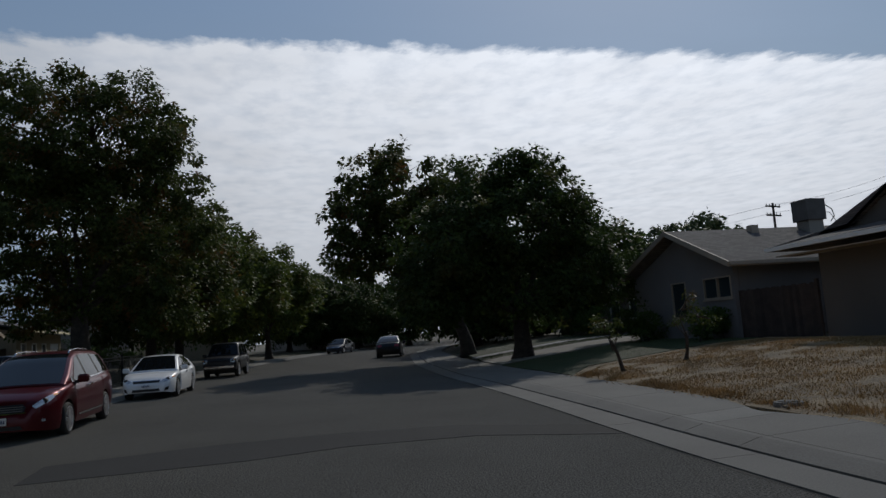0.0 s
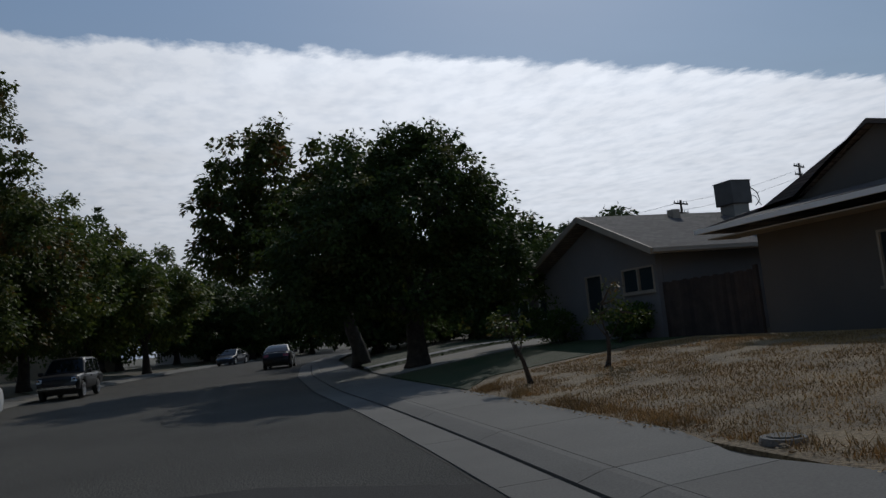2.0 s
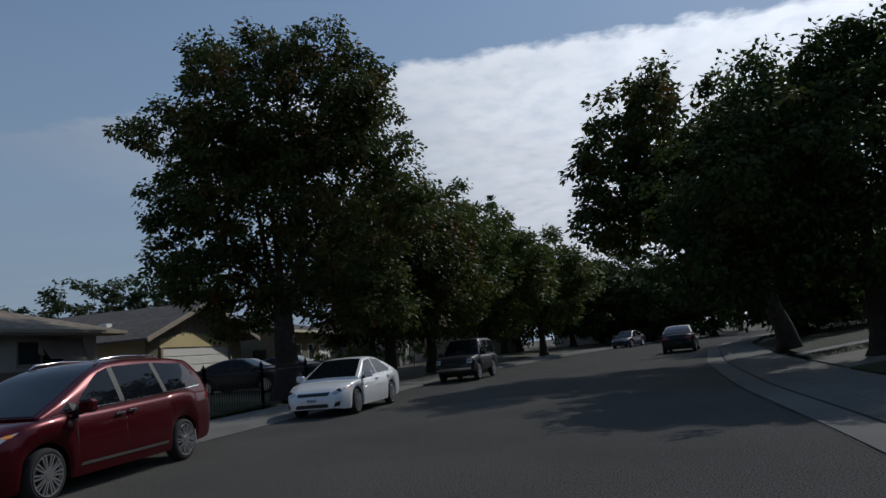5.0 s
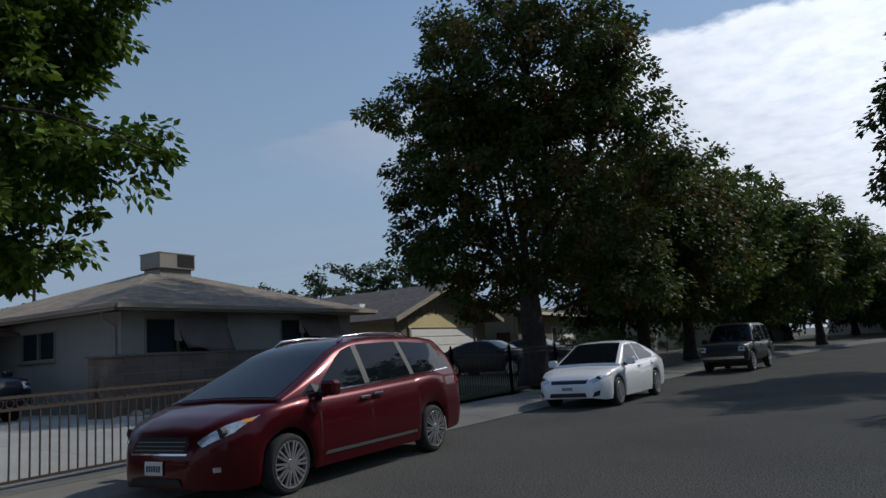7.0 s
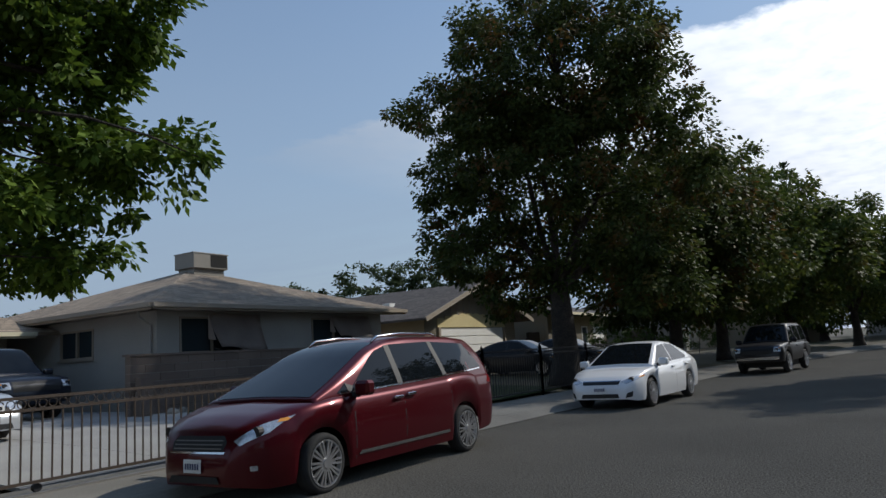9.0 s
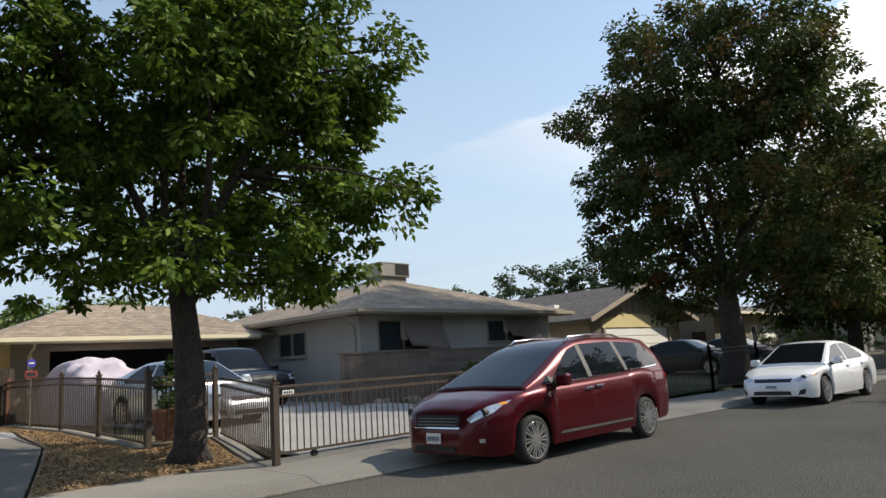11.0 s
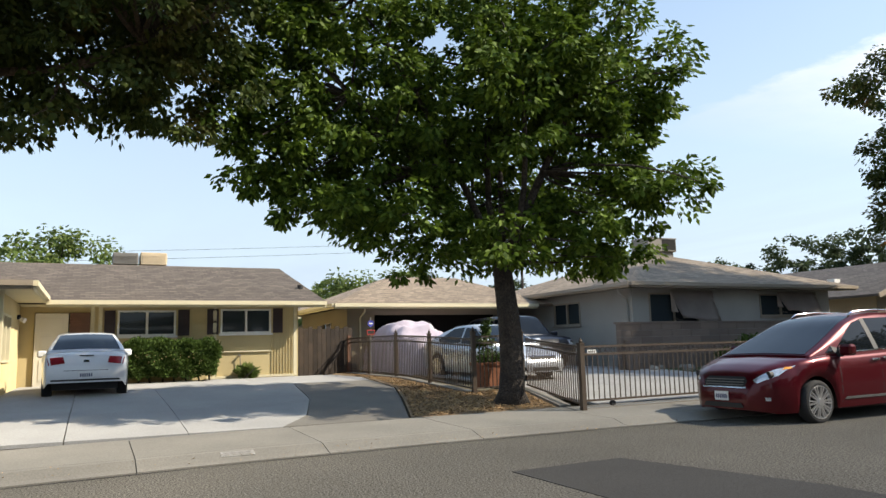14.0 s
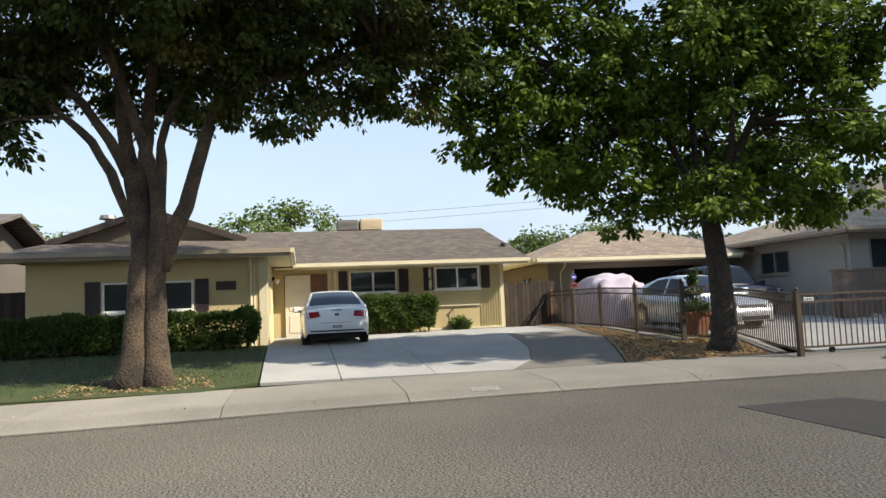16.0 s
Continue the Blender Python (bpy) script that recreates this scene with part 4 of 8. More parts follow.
def gutter(house, a, b, z, material, h=0.14):
    """Fascia board with a gutter along an eave."""
    a, b = Vector((*a, z)), Vector((*b, z))
    d = (b - a).normalized()
    out = Vector((d.y, -d.x, 0))
    bm = bmesh.new()
    prism(bm, [a, b, b - Vector((0, 0, h)), a - Vector((0, 0, h))], -out * 0.03)
    prism(bm, [a + Vector((0, 0, 0.015)), b + Vector((0, 0, 0.015)), b + out * 0.1 + Vector((0, 0, 0.015)), b + out * 0.07 - Vector((0, 0, 0.09)), b - Vector((0, 0, 0.09)),
               ][:2] + [b - Vector((0, 0, 0.1)), a - Vector((0, 0, 0.1))], out * 0.09)
    return part("gutter", bm, material, house, world_space=True)


def downspout(house, x, y, z0, z1, material, out=(0.35, 0)):
    bm = bmesh.new()
    tube(bm, [(x + out[0], y + out[1], z1), (x + out[0] * 0.9, y + out[1] * 0.9, z1 - 0.15), (x + 0.06, y, z1 - 0.35), (x + 0.06, y, z0)], [0.035] * 4, 8)
    return part("downspout", bm, material, house, world_space=True)


def roof_cooler(x, y, z, w, d, h, material, label, side=None):
    """A box-shaped roof cooler with louvred sides on a curb."""
    t = thing("roof_cooler", pose(x, y, z), label, "roof cooler")
    part("body", boxed(-w / 2, w / 2, -d / 2, d / 2, 0.12, h, bevel=0.02), material, t)
    part("curb", boxed(-w / 2 + 0.1, w / 2 - 0.1, -d / 2 + 0.1, d / 2 - 0.1, -0.55, 0.12), GALV, t)
    if side:
        # one open side: a near-black panel paints in the shade within
        part("opening_shade", boxed(w / 2 - 0.01, w / 2 + 0.006, -0.02, d / 2 - 0.05, 0.18, h - 0.05), DARK, t, "near-black panel painted as the shade inside an open side")
        part("top_rim", boxed(-w / 2 - 0.015, w / 2 + 0.015, -d / 2 - 0.015, d / 2 + 0.015, h - 0.03, h + 0.012, bevel=0.006), material, t)
        return t
    for face in (-1, 1):
        bm = bmesh.new()
        for i in range(6):
            zz = 0.2 + (h - 0.3) * i / 6
            box(bm, -w / 2 + 0.06, w / 2 - 0.06, face * d / 2 - 0.012, face * d / 2 + 0.012, zz, zz + 0.05)
        part("louvre", bm, material, t)
    bm = bmesh.new()
    for i in range(6):
        zz = 0.2 + (h - 0.3) * i / 6
        box(bm, w / 2 - 0.012, w / 2 + 0.012, -d / 2 + 0.06, d / 2 - 0.06, zz, zz + 0.05)
    part("louvre", bm, material, t)
    return t


# cream house: main block and a wing with a dutch gable
FL = 0.47
cream = thing("house", pose(-19.7, 4, FL), "cream stucco bungalow with dark shutters and brown shingle roof", "house")
A0, A1 = (-19.7, 3.65), (-19.7, 11.25)  # front wall of the main block, from south to north


def ys(y):
    return y - A0[1]


def open_y(y0, y1, z0, z1):
    return (ys(y0), ys(y1), z0, z1)


bm = solid_wall(bmesh.new(), A0, A1, FL - 0.3, 2.72, [open_y(6.06, 7.62, 1.83, 2.56), open_y(8.89, 10.40, 1.86, 2.6), open_y(4.0, 4.85, FL, 2.5)], 0.18)
part("wall", bm, CREAM, cream, world_space=True)
part("wall", solid_wall(bmesh.new(), (-27.5, 11.25), (-19.88, 11.25), FL - 0.3, 2.72, [], -0.18), CREAM, cream, world_space=True)
W0, W1 = (-15.0, -1.9), (-15.0, 3.65)


def open_w(y0, y1, z0, z1):
    return (y0 - W0[1], y1 - W0[1], z0, z1)


part("wall", solid_wall(bmesh.new(), W0, W1, 0.2, 2.75, [open_w(-0.2, 1.92, 1.46, 2.2), open_w(2.45, 2.94, 1.93, 2.15)], 0.18), CREAM, cream, world_space=True)
part("wall", solid_wall(bmesh.new(), (-19.7, 3.65), (-15.18, 3.65), 0.2, 2.75, [(2.2, 4.2, 1.2, 2.3)], -0.18), CREAM, cream, world_space=True)
part("wall", solid_wall(bmesh.new(), (-15.18, -1.72), (-26, -1.72), 0.2, 2.75, [], -0.18), CREAM, cream, world_space=True)
part("wall", solid_wall(bmesh.new(), (-27.5, -1.9), (-27.5, 11.25), FL - 0.3, 2.75, [], 0.18), CREAM, cream, world_space=True)
window(cream, A0, A1, ys(6.06), ys(7.62), 1.83, 2.56, WHITE_PAINT)
window(cream, A0, A1, ys(8.89), ys(10.40), 1.86, 2.6, WHITE_PAINT)
for y0, y1, z0, z1 in ((5.72, 6.0, 1.8, 2.56), (7.68, 8.0, 1.82, 2.58), (8.5, 8.83, 1.84, 2.6), (10.46, 10.76, 1.86, 2.62)):
    shutter(cream, A0, A1, ys(y0), ys(y1), z0, z1)
window(cream, W0, W1, -0.2 - W0[1], 1.92 - W0[1], 1.46, 2.2, WHITE_PAINT, 3)
for y0, y1 in ((-0.58, -0.24), (1.96, 2.28)):
    shutter(cream, W0, W1, y0 - W0[1], y1 - W0[1], 1.43, 2.23)
part("vent", boxed(-15.06, -14.99, 2.45, 2.94, 1.93, 2.15), SHUTTER, cream, "dark louvred vent", world_space=True)
window(cream, (-15.18, 3.65), (-19.7, 3.65), 0.5, 2.1, 1.2, 2.3, CREAM_TRIM, 2, False, False)
# front door, screen panel and posts of the entry
door = part("door", boxed(-19.66, -19.6, 4.02, 4.83, FL, 2.48, bevel=0.008), DOOR_PAINT, cream, "pale panelled front door", world_space=True)
for z0, z1 in ((0.65, 1.2), (1.35, 1.85), (1.95, 2.35)):
    part("panel", boxed(-19.6, -19.585, 4.15, 4.7, z0, z1, bevel=0.005), DOOR_PAINT, door, world_space=True)
part("knob", cyl(bmesh.new(), (-19.6, 4.75, 1.45), (-19.52, 4.75, 1.45), 0.03), CHROME, door, world_space=True)
part("side_panel", boxed(-19.69, -19.62, 4.86, 5.36, 1.62, 2.5), BROWN_WOOD, cream, "dark red brown timber panel", world_space=True)
for y in (5.42, 5.62, 11.15, 8.72):
    part("trim_board", boxed(-19.694, -19.66, y - 0.05, y + 0.05, FL, 2.66), CREAM_TRIM, cream, world_space=True)
for i in range(9):
    y = 10.42 + i * 0.09
    part("batten", boxed(-19.694, -19.668, y, y + 0.03, FL + 0.1, 1.82 if y < 10.8 else 2.66), CREAM, cream, world_space=True)
part("ledge", boxed(-19.694, -19.64, 8.72, 10.4, 1.3, 1.335), CREAM_TRIM, cream, world_space=True)
part("ledge", boxed(-19.694, -19.62, 8.5, 11.2, FL + 0.06, FL + 0.12), CREAM_TRIM, cream, world_space=True)
part("entry_post", boxed(-15.16, -15.0, 3.655, 3.72, 0.3, 2.72), CREAM_TRIM, cream, world_space=True)
part("corner_board", boxed(-14.995, -14.97, 3.5, 3.65, 0.35, 2.7), CREAM_TRIM, cream, world_space=True)
part("meter_pipe", tube(bmesh.new(), [(-14.95, 3.38, 0.5), (-14.95, 3.38, 2.7)], [0.025, 0.025], 8), CREAM_TRIM, cream, world_space=True)
# roofs of the cream house
EZ = 2.80
RX, RZ = -23.2, 4.27
roof_plane("roof", [(-18.95, 11.95, EZ), (RX, 11.45, RZ), (RX, -1.0, RZ), (-18.95, -1.0, EZ)], ROOF_Y, cream)
roof_plane("roof", [(-27.6, 11.95, EZ), (-27.6, -2.4, EZ), (RX, -2.4, RZ), (RX, 11.45, RZ)], ROOF_Y, cream)
part("gable", prism(bmesh.new(), [(-19.8, 11.2, 2.66), (-27.4, 11.2, 2.66), (RX, 11.2, RZ - 0.14)], (0, -0.15, 0)), CREAM, cream, world_space=True)
WEZ = 2.90
roof_plane("roof", [(-14.35, 4.3, WEZ), (-14.35, -2.5, WEZ), (-16.0, -1.65, 3.3), (-16.0, 3.1, 3.3)], ROOF_Y, cream)
roof_plane("roof", [(-14.35, 4.3, WEZ), (-16.0, 3.1, 3.302), (-16.0, 3.1, 3.302), (-15.75, 0.75, 4.12), (-23.2, 0.75, 4.12), (-19.4, 4.3, WEZ)][:2] + [(-15.75, 3.1, 3.31), (-15.75, 0.75, 4.12), (-23.0, 0.75, 4.12), (-19.4, 4.3, WEZ)], ROOF_YX, cream)
roof_plane("roof", [(-14.35, -2.5, WEZ), (-26, -2.5, WEZ), (-26, 0.75, 4.12), (-15.75, 0.75, 4.12), (-15.75, -1.65, 3.31), (-16.0, -1.65, 3.302)], ROOF_YX, cream)
part("gable", prism(bmesh.new(), [(-16.0, 3.0, 3.25), (-16.0, -1.55, 3.25), (-16.0, 0.75, 4.0)], (-0.12, 0, 0)), TAN_STUCCO, cream, world_space=True)
for y0 in (3.15, -1.7):
    bm = bmesh.new()
    beam(bm, (-15.75, y0, 3.24), (-15.75, 0.75, 4.06), 0.05, 0.16)
    part("barge_board", bm, BROWN_TRIM, cream, "dark brown barge board", world_space=True)
gutter(cream, (-18.95, 4.3), (-18.95, 11.95), EZ - 0.02, CREAM_TRIM, 0.17)
# brown on the front gutter paints in its shade; side gutters stay cream
gutter(cream, (-14.35, -2.5), (-14.35, 4.3), WEZ - 0.02, FASCIA, 0.17)
gutter(cream, (-14.35, 4.3), (-19.0, 4.3), WEZ - 0.02, CREAM_TRIM, 0.17)
part("soffit", boxed(-19.66, -18.98, 3.7, 11.9, 2.66, 2.685), CREAM_TRIM, cream, world_space=True)
part("soffit", boxed(-14.98, -14.38, -2.4, 4.25, 2.72, 2.745), CREAM_TRIM, cream, world_space=True)
part("soffit", boxed(-18.95, -14.99, 3.66, 4.25, 2.722, 2.747), CREAM_TRIM, cream, world_space=True)
downspout(cream, -15.0, 3.3, 0.35, 2.74, CREAM_TRIM)
part("vent_pipe", cyl(bmesh.new(), (-17.2, -0.6, 3.5), (-17.2, -0.6, 4.1), 0.09), GALV, cream, world_space=True)
part("vent_cap", cyl(bmesh.new(), (-17.2, -0.6, 4.05), (-17.2, -0.6, 4.15), 0.24, 0.2, 10), GALV, cream, world_space=True)
part("roof_vent", cyl(bmesh.new(), (-20.4, 11.5, 3.1), (-20.4, 11.5, 3.42), 0.09), BLACK_TRIM, cream, world_space=True)
part("floor_slab", boxed(-27.4, -15.1, -1.8, 11.1, FL - 0.35, FL - 0.02), CONCRETE, cream, world_space=True)
# near-black boxes stand in for the unlit rooms behind the windows
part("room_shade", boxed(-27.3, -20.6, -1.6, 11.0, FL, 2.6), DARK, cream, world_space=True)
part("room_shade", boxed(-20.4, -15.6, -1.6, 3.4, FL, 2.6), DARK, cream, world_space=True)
roof_cooler(-24.3, 6.35, 4.25, 0.9, 0.8, 0.52, GALV, "weathered metal roof cooler behind the ridge")
roof_cooler(-24.3, 7.25, 4.25, 0.9, 0.85, 0.55, COOLER_TAN, "tan metal roof cooler behind the ridge")


def hip_roof(house, x0, x1, y0, y1, z, px0, px1, py0, py1, pz, my, mx, thick=0.1):
    """Four slopes from the eaves up to a ridge or point."""
    c = [(x1, y0, z), (x1, y1, z), (x0, y1, z), (x0, y0, z)]
    e0, e1, w1, w0 = (px1, py0, pz), (px1, py1, pz), (px0, py1, pz), (px0, py0, pz)
    for pts, m in (([c[0], c[1], e1, e0], my), ([c[1], c[2], w1, e1], mx), ([c[2], c[3], w0, w1], my), ([c[3], c[0], e0, w0], mx)):
        q = []
        for p in pts:
            if not q or (Vector(p) - Vector(q[-1])).length > 0.01:
                q.append(p)
        if (Vector(q[0]) - Vector(q[-1])).length < 0.01:
            q.pop()
        roof_plane("roof", q, m, house, thick)


# grey house: main block with a low hip roof, garage block beside it
grey = thing("house", pose(-19.5, 25, 0.48), "grey stucco bungalow with tan hip roof behind an iron fence", "house")
G0, G1 = (-15.7, 21.3), (-15.7, 31.0)


def open_g(y0, y1, z0, z1):
    return (y0 - G0[1], y1 - G0[1], z0, z1)


part("wall", solid_wall(bmesh.new(), G0, G1, 0.3, 3.06, [open_g(22.0, 24.2, 1.9, 2.9), open_g(27.2, 29.4, 2.1, 2.9)], 0.18), GREY_STUCCO, grey, world_space=True)
S0, S1 = (-15.88, 21.3), (-24.5, 21.3)
part("wall", solid_wall(bmesh.new(), S1, S0, 0.3, 3.06, [(4.35, 6.0, 1.95, 2.78)], 0.18), GREY_STUCCO, grey, world_space=True)
part("wall", solid_wall(bmesh.new(), (-15.88, 31.0), (-24.5, 31.0), 0.3, 3.06, [], 0.18), GREY_STUCCO, grey, world_space=True)
part("wall", solid_wall(bmesh.new(), (-24.5, 21.3), (-24.5, 31.0), 0.3, 3.06, [], -0.18), GREY_STUCCO, grey, world_space=True)
window(grey, G0, G1, 22.0 - G0[1], 24.2 - G0[1], 1.9, 2.9, FASCIA, 2, False)
window(grey, G0, G1, 27.2 - G0[1], 29.4 - G0[1], 2.1, 2.9, FASCIA, 2, False)
window(grey, S1, S0, 4.35, 6.0, 1.95, 2.78, FASCIA, 2, False)
hip_roof(grey, -25.2, -15.0, 20.65, 31.7, 3.2, -20.1, -19.9, 25.6, 26.4, 4.86, ROOF_G, ROOF_GX)
for a, b in (((-15.0, 20.65), (-15.0, 31.7)), ((-25.2, 20.65), (-15.0, 20.65))):
    gutter(grey, a, b, 3.18, FASCIA, 0.16)
part("soffit", boxed(-15.68, -15.03, 20.7, 31.6, 3.05, 3.075), FASCIA, grey, world_space=True)
part("soffit", boxed(-25, -15.03, 20.7, 21.28, 3.05, 3.075), FASCIA, grey, world_space=True)
downspout(grey, -15.95, 21.24, 0.5, 3.05, GREY_STUCCO, (0.1, -0.4))
# black box in place of the rooms' own shade
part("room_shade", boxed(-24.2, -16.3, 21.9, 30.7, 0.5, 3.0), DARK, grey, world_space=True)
roof_cooler(-19.75, 26.1, 4.78, 1.0, 1.5, 0.66, GALV, "large grey metal roof cooler on the hip roof", "dark")
# garage block
for a, b, op in (((-21.0, 13.3), (-21.0, 20.2), [(1.0, 6.15, 0.48, 2.48)]),):
    part("wall", solid_wall(bmesh.new(), a, b, 0.3, 2.72, op, 0.18), TAN_STUCCO, grey, world_space=True)
part("wall", solid_wall(bmesh.new(), (-27, 13.3), (-21.18, 13.3), 0.3, 2.72, [(3.0, 4.2, 1.5, 2.3)], 0.18), TAN_STUCCO, grey, world_space=True)
window(grey, (-27, 13.3), (-21.18, 13.3), 3.0, 4.2, 1.5, 2.3, FASCIA, 2, False)
part("wall", solid_wall(bmesh.new(), (-27, 20.2), (-27, 13.48), 0.3, 2.72, [], -0.18), TAN_STUCCO, grey, world_space=True)
part("wall", boxed(-26.8, -21.2, 20.02, 20.2, 0.3, 2.72), TAN_STUCCO, grey, world_space=True)
# black box paints the shade deep in the open garage
part("garage_shade", boxed(-26.7, -22.6, 13.6, 20.0, 0.45, 2.65), DARK, grey, world_space=True)
part("garage_beam", boxed(-21.02, -20.96, 13.9, 20.0, 2.46, 2.62), FASCIA, grey, world_space=True)
hip_roof(grey, -27.7, -20.2, 12.6, 21.4, 2.82, -24.1, -23.9, 16.0, 19.0, 4.12, ROOF_G, ROOF_GX)
gutter(grey, (-20.2, 12.6), (-20.2, 20.6), 2.8, CREAM_TRIM, 0.16)
gutter(grey, (-27.7, 12.6), (-20.2, 12.6), 2.8, CREAM_TRIM, 0.16)
downspout(grey, -21.0, 13.75, 0.5, 2.7, CREAM_TRIM, (0.6, 0))
# awnings hanging off the front windows
for y0, y1, z1, z0, out in ((22.95, 24.85, 2.98, 1.9, 0.42), (28.1, 30.2, 2.98, 2.15, 0.35)):
    aw = thing("window_awning", pose(-15.68, (y0 + y1) / 2, z0), "faded cloth awning hanging skewed below the eave", "awning", "awnings of the grey house")
    bm = bmesh.new()
    n = 8
    rows = []
    for i in range(n + 1):
        s = i / n
        row = []
        for j in range(n + 1):
            t = j / n
            row.append(bm.verts.new((0.04 + out * t ** 1.5 + 0.035 * math.sin(9 * s + 2 * t) * t, (s - 0.5) * (y1 - y0) * (1 - 0.06 * t), (z1 - z0) * (1 - t) + 0.04 * math.sin(7 * s) * t + 0.12 * (1 - s) * t)))
        rows.append(row)
    for i in range(n):
        for j in range(n):
            bm.faces.new((rows[i][j], rows[i + 1][j], rows[i + 1][j + 1], rows[i][j + 1]))
    r = bmesh.ops.solidify(bm, geom=bm.faces[:], thickness=0.012)
    part("cloth", bm, AWNING, aw, smooth=True)
    for s in (0, 1):
        bm = bmesh.new()
        y = (s - 0.5) * (y1 - y0)
        tube(bm, [(0.0, y * 0.94, (z1 - z0) * 0.15), (out, y * 0.94, 0.06)], [0.012, 0.012], 6)
        part("arm", bm, GALV, aw)
    bm = bmesh.new()
    prism(bm, [(0.03, -0.5 * (y1 - y0) - 0.02, z1 - z0), (0.03, -0.5 * (y1 - y0) - 0.02, (z1 - z0) * 0.35), (out * 0.7, -0.5 * (y1 - y0) + 0.02, (z1 - z0) * 0.3)], (0, 0.012, 0))
    part("side_cloth", bm, AWNING, aw, "pale side flap")

# low brown screen wall in front of the grey house, built of long blocks
screen = thing("screen_wall", pose(-14.3, 24.7, 0.45), "low brown block wall in front of the grey house", "garden wall")
nrow, rh = 7, 0.198
for r in range(nrow):
    y, k = 19.5 - (0.4 if r % 2 else 0), 0
    while y < 30:
        y1 = min(y + 0.8, 30)
        y0 = max(y, 19.5)
        if y1 - y0 > 0.05:
            part("block", boxed(-14.4, -14.2, y0 + 0.004, y1 - 0.004, 0.45 + r * rh + 0.004, 0.45 + (r + 1) * rh - 0.004), SCREEN_WALL, screen, world_space=True)
        y += 0.8
part("coping", boxed(-14.43, -14.17, 19.45, 30.02, 0.45 + nrow * rh, 0.45 + nrow * rh + 0.05), SCREEN_WALL, screen, world_space=True)
part("brick_pier", boxed(-14.17, -13.95, 19.6, 19.9, 0.4, 1.35, bevel=0.01), SCREEN_WALL, screen, world_space=True)

# house with the scalloped garage front
third = thing("house", pose(-18, 40, 0.5), "tan gabled house with scalloped pale trim over the garage", "house")
H0, H1 = (-16.6, 35.3), (-16.6, 44.0)
part("wall", solid_wall(bmesh.new(), H0, H1, 0.3, 3.1, [(1.2, 7.35, 0.5, 2.62)], 0.18), TAN_STUCCO, third, world_space=True)
part("gable", prism(bmesh.new(), [(-16.6, 35.0, 3.1), (-16.6, 44.2, 3.1), (-16.6, 39.6, 4.62)], (-0.15, 0, 0)), TAN_STUCCO, third, world_space=True)
part("wall", solid_wall(bmesh.new(), (-26, 35.3), (-16.78, 35.3), 0.3, 3.1, [], 0.18), TAN_STUCCO, third, world_space=True)
part("wall", solid_wall(bmesh.new(), (-16.78, 44.0), (-26, 44.0), 0.3, 3.1, [], 0.18), TAN_STUCCO, third, world_space=True)
roof_plane("roof", [(-15.9, 34.4, 3.0), (-15.9, 39.6, 4.78), (-27, 39.6, 4.78), (-27, 34.4, 3.0)], ROOF_DX, third)
roof_plane("roof", [(-15.9, 44.9, 3.0), (-27, 44.9, 3.0), (-27, 39.6, 4.78), (-15.9, 39.6, 4.78)], ROOF_DX, third)
for y in (34.4, 44.9):
    bm = bmesh.new()
    beam(bm, (-15.88, y, 2.92), (-15.88, 39.6, 4.70), 0.05, 0.2)
    part("barge_board", bm, FASCIA, third, world_space=True)
for i in range(14):
    y = 35.8 + i * 0.58
    z = 3.1 + (min(y - 35.0, 44.2 - y) / 4.6) * 1.45
    part("batten", boxed(-16.6, -16.57, y, y + 0.06, 3.08, z), FASCIA, third, world_space=True)
gd = part("garage_door", boxed(-16.66, -16.62, 36.52, 42.62, 0.5, 2.6), WHITE_PAINT, third, "white panelled garage door", world_space=True)
for i in range(5):
    part("door_panel", boxed(-16.62, -16.59, 36.56, 42.58, 0.54 + i * 0.42, 0.54 + i * 0.42 + 0.38, bevel=0.01), WHITE_PAINT, gd, world_space=True)
pts = [(-16.55, 36.3, 2.62)]
for i in range(10):
    c = 36.3 + 6.5 * (i + 0.5) / 10
    rise = 0.26 + 0.34 * math.sin(math.pi * min(1, (i + 0.9) / 5.2) * 0.5 if i < 5 else math.pi * 0.5 * max(0.1, (9.6 - i) / 5.2))
    for k in range(6):
        a = math.pi * (1 - k / 5)
        pts.append((-16.55, c + 0.32 * math.cos(a), 2.62 + rise + 0.08 * math.sin(a)))
pts.append((-16.55, 42.8, 2.62))
part("scalloped_trim", prism(bmesh.new(), pts, (-0.03, 0, 0)), YELLOW_TRIM, third, "pale yellow scalloped board", world_space=True)
for y in (36.36, 42.66):
    part("door_post", boxed(-16.58, -16.52, y, y + 0.16, 0.5, 2.62), FASCIA, third, world_space=True)
part("roof_vent", boxed(-19.6, -19.2, 36.4, 36.8, 3.6, 3.95), WHITE_PAINT, third, world_space=True)
# black filler box, added as the darkness indoors
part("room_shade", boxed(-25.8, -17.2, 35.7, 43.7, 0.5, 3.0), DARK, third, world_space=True)


